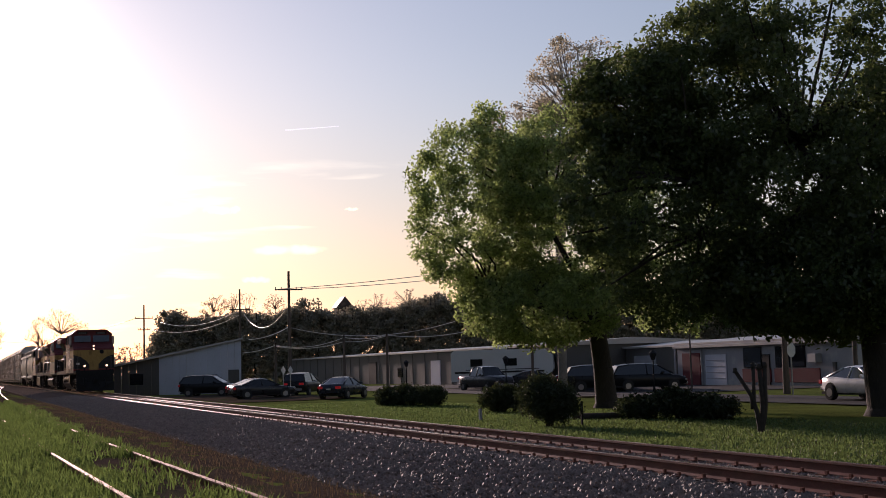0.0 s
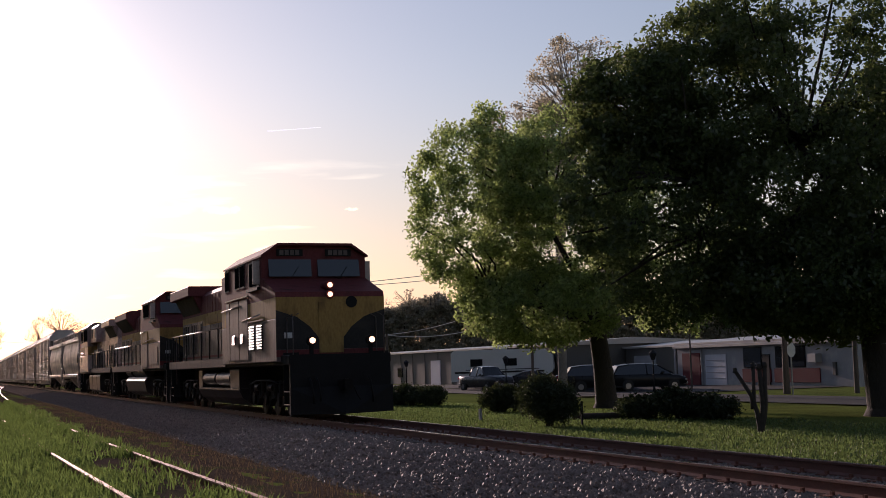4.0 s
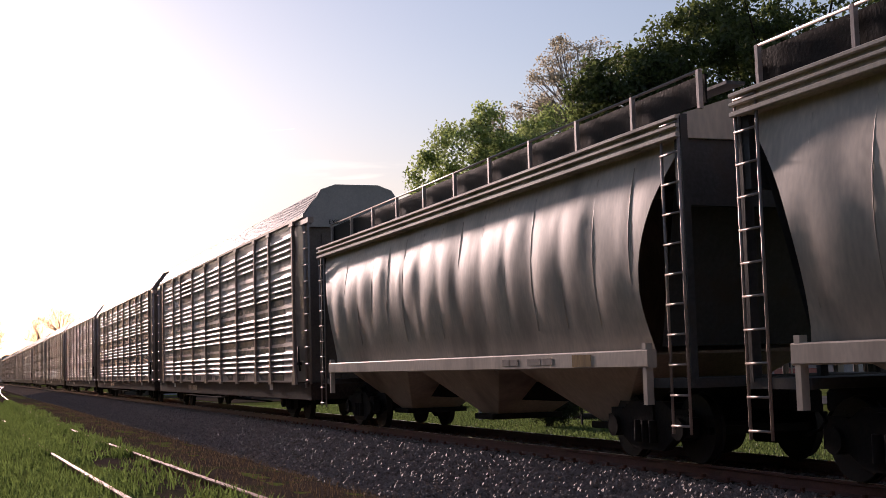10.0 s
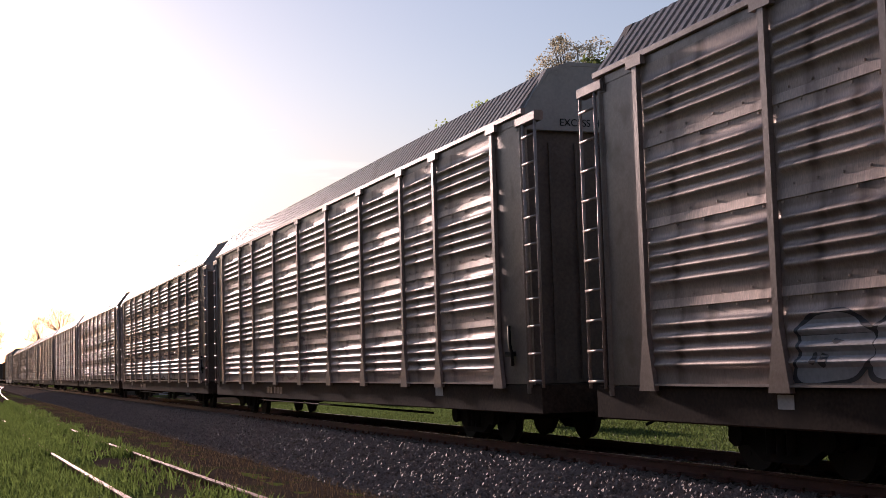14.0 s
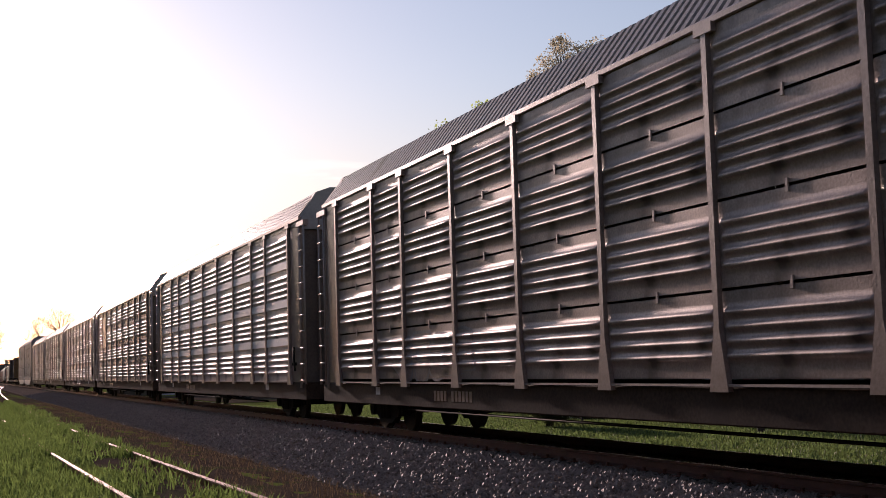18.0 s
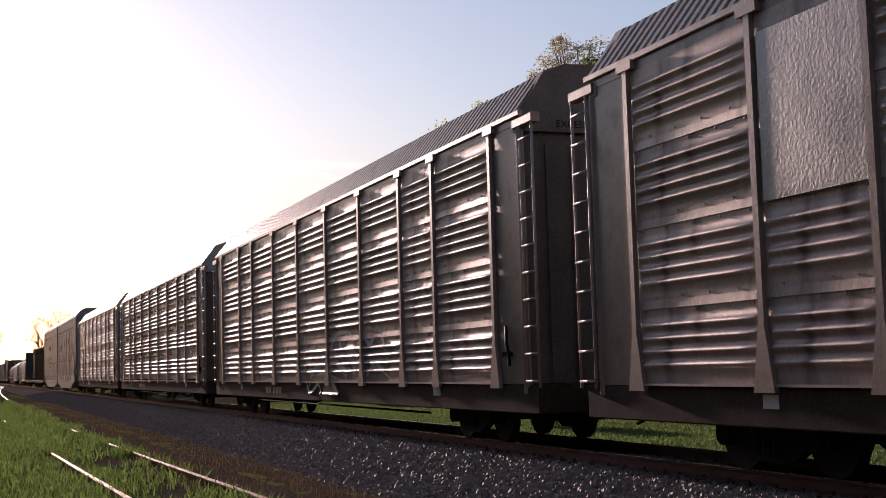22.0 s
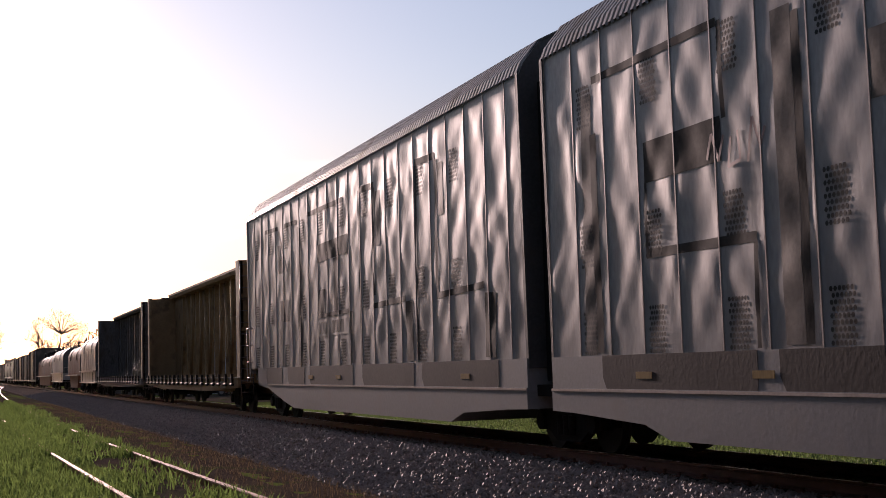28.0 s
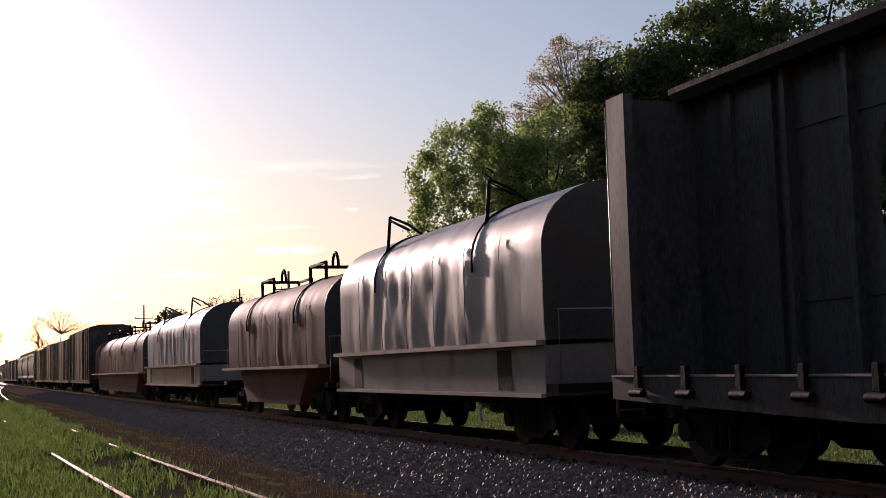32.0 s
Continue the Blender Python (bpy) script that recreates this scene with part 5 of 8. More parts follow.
def on_ribs(mesh, pts, lift, dz=0.0, low=1.09):
    """Fills a closed outline with strips that lie on the ridged side."""
    lo, hi = max(low, min(p[1] for p in pts)), min(5.1, max(p[1] for p in pts))

    def cuts(z):
        xs = []
        for (xa, za), (xb, zb) in zip(pts, pts[1:] + pts[:1]):
            if (za <= z) != (zb <= z):
                xs.append(xa + (xb - xa) * (z - za) / (zb - za))
        return sorted(xs)

    n = max(2, int((hi - lo) / 0.02))
    zs = [lo + (hi - lo) * (i + 0.01) / (n + 0.02) for i in range(n + 1)]
    for a, b in zip(zs, zs[1:]):
        p, q = cuts(a), cuts(b)
        if len(p) != len(q):
            continue
        for i in range(0, len(p) - 1, 2):
            ya, yb = -1.4745 - lift - rib_at(a - dz), -1.4745 - lift - rib_at(b - dz)
            mesh.add([(p[i], ya, a), (p[i + 1], ya, a), (q[i + 1], yb, b), (q[i], yb, b)], [(0, 1, 2, 3)], True)


def swoosh(parent, name, pts, wide, lift, paint, dz=0.0):
    """A sprayed line through points that swells in its middle and ends in points."""
    fine = []
    n = len(pts)
    for i in range(n - 1):
        p0, p1, p2, p3 = (Vector(pts[min(max(j, 0), n - 1)]) for j in (i - 1, i, i + 1, i + 2))
        for q in range(6):
            t = q / 6
            fine.append(0.5 * (2 * p1 + (p2 - p0) * t + (2 * p0 - 5 * p1 + 4 * p2 - p3) * t * t + (3 * p1 - p0 - 3 * p2 + p3) * t ** 3))
    fine.append(Vector(pts[-1]))
    left, right = [], []
    for i, p in enumerate(fine):
        d = (fine[min(i + 1, len(fine) - 1)] - fine[max(i - 1, 0)]).normalized()
        h = wide / 2 * (0.25 + 0.75 * math.sin(math.pi * i / (len(fine) - 1)))
        left.append((p.x - d.y * h, p.y + d.x * h))
        right.append((p.x + d.y * h, p.y - d.x * h))
    m = Mesh()
    for i in range(len(fine) - 1):
        on_ribs(m, [left[i], left[i + 1], right[i + 1], right[i]], lift + 0.0004 * (i % 2), dz, 0.62)
    part(name, m, paint, parent)


def graffiti(parent, r, x, z, n, w, h, edge, fill, dz=0.0):
    """A row of swollen, unreadable sprayed shapes with an outline."""
    for i in range(n):
        cx = x + (i + 0.5) * w * 0.93
        b = blob(r, cx, z + h / 2 + r.uniform(-0.08, 0.08), w * 0.92, h * r.uniform(0.85, 1.0))
        base, top = Mesh(), Mesh()
        on_ribs(base, grown(b, 0.13), 0.001 * (i % 2), dz)
        on_ribs(top, b, 0.004 + 0.001 * (i % 2), dz)
        letter = part("graffiti_letter", top, fill, parent)
        part("letter_outline", base, edge, letter)
        for j in range(r.randrange(1, 4)):
            slit = Mesh()
            on_ribs(slit, blob(r, cx + r.uniform(-0.25, 0.25) * w, z + h * r.uniform(0.2, 0.8), w * r.uniform(0.07, 0.3), h * r.uniform(0.06, 0.32)), 0.008, dz)
            part("letter_line", slit, edge, letter)


SPRAY_DARK = mat("dark_spray_paint", (0.05, 0.05, 0.06), 0.45, 0.1, var=0.3, scale=2, fine=15, bump=0.1)
SPRAY_GRIME = mat("grimy_dark_spray_paint", (0.15, 0.135, 0.115), 0.42, 0.2, var=0.45, scale=2.2, fine=18, bump=0.15, dirt=(0.05, 0.045, 0.04), dirt_amount=0.45)
SPRAY_OLIVE = mat("dull_olive_spray_paint", (0.27, 0.245, 0.20), 0.42, 0.25, var=0.35, scale=2.0, fine=18, bump=0.15, dirt=(0.13, 0.11, 0.09), dirt_amount=0.4)
SPRAY_PALE = mat("pale_spray_paint", (0.40, 0.39, 0.41), 0.45, 0.1, var=0.25, scale=2, fine=15, bump=0.1)
SPRAY_WHITE = mat("white_spray_paint", (0.60, 0.56, 0.55), 0.5, 0.0, var=0.25, scale=2, fine=15, bump=0.1, spec=0.2)
SPRAY_PINK = mat("faded_pink_spray_paint", (0.25, 0.135, 0.13), 0.45, 0.1, var=0.25, scale=1.5, fine=15, bump=0.1)
SPRAY_LILAC = mat("thin_lilac_spray_paint", (0.33, 0.30, 0.32), 0.42, 0.3, var=0.4, scale=2.5, fine=15, bump=0.2, dirt=(0.20, 0.17, 0.17), dirt_amount=0.4)
SPRAY_HAZE = mat("faded_lilac_haze", (0.40, 0.345, 0.335), 0.44, 0.3, var=0.4, scale=2.0, fine=18, bump=0.2, dirt=(0.24, 0.2, 0.19), dirt_amount=0.4)
PALEPANEL = mat("pale_patched_panel", (0.50, 0.46, 0.44), 0.36, 0.4, var=0.2, scale=1.2, fine=22, bump=0.4, piece=0.1)
BROWNPANEL = mat("rust_brown_panel", (0.20, 0.115, 0.085), 0.5, 0.2, var=0.25, scale=1.2, fine=22, bump=0.4)
BLUEMARK = mat("faded_blue_paint", (0.07, 0.11, 0.36), 0.5, var=0.2, scale=3, fine=20)


def autorack(label, s, k):
    ob = thing("autorack_car", label, "rail car", "auto carriers")
    r = random.Random(50 + k)
    part("roof", AROOF, None, ob)
    part("roof_rail", Mesh().box(-13.4, 13.4, -1.515, -1.44, 5.37, 5.47, 0.015).box(-13.4, 13.4, 1.44, 1.515, 5.37, 5.47, 0.015).box(-13.2, 13.2, -1.47, -1.44, 5.25, 5.37).box(-13.2, 13.2, 1.44, 1.47, 5.25, 5.37), POST, ob)
    part("deck", Mesh().box(-13.6, 13.6, -1.46, -1.30, 0.58, 1.04, 0.02).box(-13.6, 13.6, 1.30, 1.46, 0.58, 1.04, 0.02).box(-13.6, 13.6, -1.3, 1.3, 0.92, 1.04).box(-13.7, 13.7, -0.3, 0.3, 0.62, 0.92), SILL, ob, "grimy brown flat-car deck and side sills")
    part("sill_rail", Mesh().box(-12.2, 12.2, -1.53, -1.47, 1.045, 1.075).box(-12.2, 12.2, 1.47, 1.53, 1.045, 1.075), LADDER, ob, "bright worn rail above the sill")
    kind = "banded" if k == 5 else "slotted" if k in (3, 4, 8) else "riveted"
    skin = {0: GALVB, 5: GALVB, 3: GALVD, 4: GALVD}.get(k, GALV)
    for i in range(9):
        for sy in (-1, 1):
            side_bay(ob, POSTS[i] + 0.05, POSTS[i + 1] - 0.05, sy, skin, r, kind, 0.09 if kind == "slotted" else 0.0)
    for x in POSTS:
        part("side_post", SPOST, None, ob, m=pose(x, -1.475, 0))
        part("side_post", SPOST, None, ob, m=pose(x, 1.475, 0, 0, 0, 180))
    for sx in (-1, 1):
        for sy in (-1, 1):
            part("end_panel", Mesh().box(*sorted((sx * 12.17, sx * 13.2)), *sorted((sy * 1.40, sy * 1.46)), 1.05, 5.31), POST, ob, "brown-grey end bay panel")
            part("door_hinge_post", Mesh().cyl((sx * 13.26, sy * 1.43, 0.9), (sx * 13.26, sy * 1.43, 5.31), 0.07, n=8), POST, ob)
            part("ladder", ALADDER, None, ob, m=pose(sx * 13.62, sy * 1.49, 0))
            part("brace", Mesh().box(*sorted((sx * 13.15, sx * 13.9)), *sorted((sy * 1.36, sy * 1.52)), 5.18, 5.34, 0.02), POST, ob)
        part("end_door", Mesh().prism([(-1.4, 1.05), (1.4, 1.05), (1.4, 5.14), (-1.4, 5.14)], *sorted((sx * 13.15, sx * 13.22))), ENDM, ob)
        for y in (-0.95, -0.48, 0.0, 0.48, 0.95):
            part("door_rib", Mesh().box(*sorted((sx * 13.22, sx * 13.26)), y - 0.03, y + 0.03, 1.1, 4.95), ENDM, ob)
        part("end_gable", Mesh().prism([(-1.48, 5.14), (1.48, 5.14), (1.47, 5.4), (1.24, 5.76), (0.99, 6.15), (0.6, 6.29), (-0.6, 6.29), (-0.99, 6.15), (-1.24, 5.76), (-1.47, 5.4)], *sorted((sx * 13.1, sx * 13.32))), ENDW if k % 3 != 1 else ENDM, ob)
        part("lettering", EXCESS, None, ob, "black stencilled words", m=pose(sx * 13.325, -0.0, 5.22, 90, 0, 90 * sx))
        part("brake_wheel", Mesh().tube([(sx * 13.45 + 0.0, 0.55 + 0.26 * math.cos(a * math.pi / 6), 1.9 + 0.26 * math.sin(a * math.pi / 6)) for a in range(13)], 0.02, 5), GEAR, ob)
        part("end_sill", Mesh().box(*sorted((sx * 13.6, sx * 13.72)), -1.46, 1.46, 0.6, 1.04), SILL, ob)
        truck(ob, sx * 9.9)
    couplers(ob, 13.95, -13.95)
    part("brake_pipe", Mesh().tube([(-8, -1.2, 0.5), (8, -1.2, 0.46)], 0.025, 5), GEAR, ob)
    part("door_latch", Mesh().tube([(12.6, -1.5, 2.0), (12.65, -1.52, 1.7), (12.75, -1.53, 1.55), (12.7, -1.5, 1.35)], 0.03, 5).box(12.45, 12.75, -1.52, -1.46, 1.5, 1.58), GEAR, ob)
    bars("lettering_bar", ob, -5.7, 0.72, -1.461, (0.13, 0.12, 0.13, 0.12, -0.16, 0.12, 0.12, 0.13, 0.12, 0.12, 0.12), 0.19, POST)
    bars("stencil_bar", ob, -9.4, 0.80, -1.461, (0.3,), 0.16)
    part("sill_tag", Mesh().box(8.9, 9.3, -1.466, -1.461, 0.82, 0.98), WHITEMARK, ob)
    # sprayed paint, patches and emblems, car by car
    if k == 0:
        graffiti(ob, r, -2.0, 1.15, 7, 2.0, 2.3, SPRAY_DARK, SPRAY_GRIME)
        graffiti(ob, r, -9.2, 1.15, 4, 1.75, 1.7, SPRAY_GRIME, SPRAY_OLIVE)
        part("name_board", sheet_mesh(2.6, BROWNPANEL, 3), None, ob, m=pose(-6.9, -1.492, SHEET_0 + 3 * SHEET_H))
    if k == 1:
        graffiti(ob, r, 8.9, 1.15, 3, 1.15, 1.3, SPRAY_DARK, SPRAY_LILAC)
        graffiti(ob, r, 4.4, 1.15, 4, 1.1, 0.95, SPRAY_PINK, GALV)
        graffiti(ob, r, -9.0, 1.12, 2, 1.35, 0.75, SPRAY_DARK, SPRAY_PALE)
    if k == 2:
        graffiti(ob, r, -4.5, 1.12, 3, 1.3, 1.0, SPRAY_PINK, GALV)
    if k == 3:
        graffiti(ob, r, -3.5, 1.12, 7, 1.3, 1.1, SPRAY_DARK, SPRAY_PALE, 0.09)
    if k == 4:
        graffiti(ob, r, -8.0, 1.12, 4, 1.2, 0.9, SPRAY_LILAC, GALVD, 0.09)
    if k == 7:
        for x, z, w, h in ((0.8, 2.02, 1.7, 0.42), (2.75, 1.35, 1.7, 0.5), (0.3, 1.2, 1.5, 0.45), (1.55, 0.88, 1.5, 0.36), (2.45, 2.0, 1.1, 0.45), (5.2, 1.6, 2.6, 1.0)):
            fill = Mesh()
            on_ribs(fill, blob(r, x, z, w, h), 0.0, 0.0, 0.62)
            part("sprayed_fill", fill, SPRAY_GRIME, ob)
        for pts, w in ((((0.2, 2.3), (0.1, 1.95), (-0.1, 1.7), (-0.75, 1.5), (-0.85, 1.2), (-0.6, 0.85)), 0.15), (((-0.6, 0.85), (-0.2, 1.25), (0.4, 1.4), (1.0, 1.5), (1.45, 1.62)), 0.16), (((1.0, 1.5), (1.45, 1.4), (1.6, 1.18)), 0.2), (((1.68, 1.8), (1.9, 2.05), (2.3, 2.2), (2.8, 2.23), (3.3, 2.25)), 0.13), (((2.5, 2.2), (2.5, 2.0), (2.66, 1.75)), 0.16), (((2.2, 1.58), (2.45, 1.42), (2.9, 1.3), (2.95, 1.12)), 0.22), (((1.1, 1.1), (1.6, 1.1), (1.95, 0.92), (2.35, 0.74)), 0.15), (((-0.8, 0.92), (-0.3, 0.8), (0.4, 1.0), (0.7, 0.76)), 0.1), (((3.3, 2.25), (3.7, 1.9), (3.6, 1.5), (4.2, 1.15)), 0.14), (((4.3, 2.2), (4.9, 1.9), (5.6, 2.2), (6.2, 1.5)), 0.14), (((4.6, 1.2), (5.4, 1.45), (6.4, 1.1)), 0.14)):
            swoosh(ob, "sprayed_line", pts, w, 0.005, SPRAY_WHITE)
    if k == 8:
        graffiti(ob, r, -0.5, 1.12, 4, 1.5, 1.0, SPRAY_LILAC, SPRAY_HAZE, 0.09)
        graffiti(ob, r, 5.6, 1.12, 2, 2.6, 2.2, SPRAY_LILAC, SPRAY_HAZE, 0.09)
    if k == 9:
        sh = part("emblem_board", Mesh().box(-9.1, -7.25, -1.515, -1.475, 3.4, 5.05), POST, ob, "plain brown board with a faded shield emblem")
        part("shield", Mesh().prism([(-8.75, 3.75), (-8.2, 3.55), (-7.6, 3.75), (-7.55, 4.6), (-8.2, 4.85), (-8.8, 4.6)][::-1], -1.522, -1.516, "y"), WHITEMARK, sh)
        part("shield_top", Mesh().prism([(-8.75, 4.3), (-7.57, 4.3), (-7.57, 4.58), (-8.2, 4.82), (-8.78, 4.58)][::-1], -1.527, -1.5225, "y"), BLUEMARK, sh)
        for i in range(4):
            part("shield_stripe", Mesh().box(-8.62 + i * 0.28, -8.5 + i * 0.28, -1.526, -1.5222, 3.72, 4.25), SPRAY_PINK, sh)
    if k == 6:
        part("patch", Mesh().box(-9.1, -7.25, -1.525, -1.508, 3.1, 5.02), PALEPANEL, ob, "pale riveted repair patch")
    return rolling(ob, s)


AUTO_LABELS = ("silver ribbed auto carrier with black graffiti and brown name board", "grey ribbed auto carrier with dark graffiti at its front", "grey ribbed auto carrier with faded pink graffiti", "dark ribbed auto carrier with white graffiti along its sill", "dark weathered auto carrier with open seams between its sheets", "bright silver auto carrier with pale bolted bands", "grey ribbed auto carrier with a pale patched panel", "grey ribbed auto carrier with white scribbled graffiti", "grey ribbed auto carrier with lilac and blue graffiti", "grey ribbed auto carrier with a faded shield emblem")
AUTO_SHIFT = (0.28, 0.27, 0.22, 0.28, 0.28, 0.3, 0.18, 0.28, 0.02, -0.1)
for k in range(10):
    autorack(AUTO_LABELS[k], 135.8 - 29.25 * k + AUTO_SHIFT[k], k)


# ---- articulated auto carrier ----
SILVER = mat("dented_silver_skin", (0.27, 0.262, 0.268), 0.47, 0.1, var=0.3, scale=0.7, fine=12, bump=0.03, dirt=(0.20, 0.17, 0.16), dirt_amount=0.35, stretch=(1.4, 1, 0.5), bumpscale=0.06)
SKIRTW = mat("pale_grey_sill_paint", (0.21, 0.206, 0.213), 0.5, 0.0, var=0.12, scale=1.0, fine=18, bump=0.15, dirt=(0.22, 0.2, 0.19), dirt_amount=0.25)
TROUGH = mat("grey_trough_paint", (0.26, 0.225, 0.21), 0.45, 0.0, var=0.2, scale=1.0, fine=18, bump=0.1, dirt=(0.12, 0.1, 0.09), dirt_amount=0.3)
SKIRT = mat("grey_lower_band", (0.062, 0.05, 0.046), 0.65, 0.0, var=0.25, scale=1.0, fine=18, bump=0.2, spec=0.15)
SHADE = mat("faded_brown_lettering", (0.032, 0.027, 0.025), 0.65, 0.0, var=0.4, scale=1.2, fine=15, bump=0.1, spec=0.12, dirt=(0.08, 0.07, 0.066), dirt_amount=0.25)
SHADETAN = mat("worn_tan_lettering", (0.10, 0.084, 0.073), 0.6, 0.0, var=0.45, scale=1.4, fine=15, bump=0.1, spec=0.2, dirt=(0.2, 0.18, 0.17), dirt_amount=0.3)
FADEPINK = mat("faded_pink_emblem", (0.28, 0.225, 0.225), 0.5, 0.0, var=0.3, scale=2, fine=15, bump=0.05)
ENDGREY = mat("grey_end_paint", (0.20, 0.19, 0.19), 0.5, 0.0, var=0.3, scale=1.2, fine=18, bump=0.1, dirt=(0.08, 0.07, 0.065), dirt_amount=0.35)
TAN = mat("tan_lumber_car_paint", (0.25, 0.155, 0.08), 0.55, 0.0, var=0.25, scale=1.5, fine=20, bump=0.3, dirt=(0.09, 0.055, 0.035), dirt_amount=0.35, spec=0.15)
CHAR = mat("faded_charcoal_paint", (0.125, 0.112, 0.11), 0.5, 0.0, var=0.6, scale=1.6, fine=18, bump=0.05, dirt=(0.075, 0.056, 0.046), dirt_amount=0.55, stretch=(1.6, 1, 0.4), spec=0.15)
HOODS = mat("dented_silver_hood", (0.46, 0.40, 0.37), 0.46, 0.08, var=0.15, scale=0.9, fine=14, bump=0.04, dirt=(0.23, 0.185, 0.165), dirt_amount=0.3, stretch=(1.2, 1, 0.4), bumpscale=0.05)
HOODW = mat("white_fabric_hood", (0.50, 0.45, 0.43), 0.55, 0.0, var=0.12, scale=0.9, fine=14, bump=0.08, stretch=(2.2, 1, 0.4), bumpscale=0.05)
OXIDE = mat("red_brown_oxide_paint", (0.19, 0.085, 0.062), 0.65, 0.0, spec=0.1, var=0.25, scale=1.2, fine=18, bump=0.25, dirt=(0.13, 0.075, 0.055), dirt_amount=0.35)
COALBOX = mat("dark_boxcar_paint", (0.035, 0.024, 0.022), 0.5, 0.05, var=0.3, scale=1.2, fine=18, bump=0.3, dirt=(0.12, 0.08, 0.065), dirt_amount=0.3)


SKIN_0, SKIN_W = -10.56, 0.935


def dent(x, z, seed):
    """How far the thin skin bulges at a place: smooth dents that die out at the seams."""
    u = ((x - SKIN_0) / SKIN_W) % 1.0
    e = min(1.0, 4.5 * math.sin(math.pi * u)) * min(1.0, 3.0 * math.sin(math.pi * max(0, min(1, (z - 1.46) / 4.59))))
    k = 0.010 + (0.008 * max(0.0, min(1.0, (x - 1.0) / 4.0)) if seed == 5 else 0.0)
    return k * e * (noise.noise((x * 1.2, z * 1.1, seed)) + 1.1 * noise.noise((x * 2.2 + z * 1.3, z * 1.2, seed + 9)) + 1.1 * noise.noise((x * 2.2 - z * 1.3, z * 1.2, seed + 4)))


def dented(x0, x1, z0, z1, seed):
    nx, nz = 10, 40
    return [[(x0 + (x1 - x0) * i / nx, -1.50 + dent(x0 + (x1 - x0) * i / nx, z0 + (z1 - z0) * j / nz, seed), z0 + (z1 - z0) * j / nz) for j in range(nz + 1)] for i in range(nx + 1)]


def vent_mesh(x0, z0, seed):
    """A field of round holes, each lying on the dented skin."""
    m = Mesh()
    for i in range(6):
        for j in range(9):
            x = x0 + 0.03 + i * 0.068 + (0.034 if j % 2 else 0)
            z = z0 + 0.03 + j * 0.07
            y = -1.503 + dent(x, z, seed)
            ring = [(0.030 * math.cos(a * math.pi / 3), 0.030 * math.sin(a * math.pi / 3)) for a in range(6)]
            m.add([(x + p, min(y, -1.503 + dent(x + p, z + q, seed)) - 0.001, z + q) for p, q in ring], [tuple(range(6))])
    return m


def stroke(m, pts, width, lift, seed):
    """A painted band along points that lies on the dented skin."""
    for (x0, z0), (x1, z1) in zip(pts, pts[1:]):
        a, b = Vector((x0, z0)), Vector((x1, z1))
        d = (b - a).normalized()
        n = Vector((-d.y, d.x)) * width / 2
        k = max(2, int((b - a).length / 0.1))
        across = max(3, int(width / 0.08))
        rows = []
        for i in range(k + 1):
            c = a.lerp(b, i / k)
            row = []
            for j in range(across + 1):
                p = c + n * (2 * j / across - 1)
                row.append((p.x, -1.50 - lift + dent(p.x, p.y, seed), p.y))
            rows.append(row)
        t = Mesh().sheet(rows, True)
        m.add(t.v, t.f, True)


# shades of the huge faded letters: band along points, its width, and whether it is the weaker brown
FRONT_SHADES = {
    "first": ((((-9.28, 1.5), (-9.2, 5.2)), 0.3, 1), (((-9.0, 1.5), (-9.02, 4.6)), 0.18, 0), (((-9.0, 5.37), (-5.75, 5.37)), 0.11, 0), (((-5.7, 5.38), (-5.68, 4.2)), 0.09, 0), (((-7.6, 3.96), (-5.75, 3.97)), 0.54, 0), (((-7.58, 3.7), (-7.58, 2.7)), 0.06, 0), (((-7.55, 2.76), (-5.12, 2.74)), 0.12, 0), (((-5.14, 2.7), (-5.16, 1.48)), 0.08, 0)),
    "second": ((((-4.48, 1.5), (-4.48, 5.2)), 0.36, 1), (((-4.22, 1.5), (-4.22, 5.1)), 0.14, 0), (((-4.1, 5.35), (-0.7, 5.36)), 0.10, 0), (((-0.66, 5.35), (-0.51, 4.83), (-0.5, 3.6), (-1.2, 3.2)), 0.09, 0), (((-1.26, 3.17), (-0.2, 1.5)), 0.09, 0), (((-3.05, 4.23), (-1.85, 4.22)), 0.7, 1), (((-1.97, 4.58), (-1.97, 3.86)), 0.26, 0), (((-2.6, 3.03), (-1.95, 1.5)), 0.36, 1), (((-2.36, 3.0), (-1.74, 1.5)), 0.12, 0)),
    "third": ((((0.05, 1.5), (0.05, 5.25)), 0.34, 1), (((0.32, 1.5), (0.32, 5.25)), 0.22, 0), (((0.46, 5.36), (3.1, 5.36)), 0.10, 0), (((3.13, 5.36), (3.12, 4.5)), 0.08, 0), (((1.55, 4.37), (3.0, 4.36)), 0.48, 0), (((2.6, 4.1), (2.62, 3.4)), 0.08, 0), (((1.72, 3.1), (2.5, 3.08)), 0.5, 0), (((1.64, 2.7), (3.37, 2.72)), 0.13, 0), (((3.4, 2.72), (3.36, 1.5)), 0.10, 0)),
    "fourth": ((((3.82, 1.5), (3.8, 5.2)), 0.48, 0), (((4.1, 5.35), (5.3, 5.36)), 0.11, 0), (((5.2, 5.1), (6.4, 3.1)), 0.16, 1), (((7.5, 5.3), (6.5, 3.1)), 0.12, 0), (((6.6, 5.36), (7.7, 5.36)), 0.11, 0), (((5.3, 3.2), (5.3, 1.5)), 0.3, 1)),
}
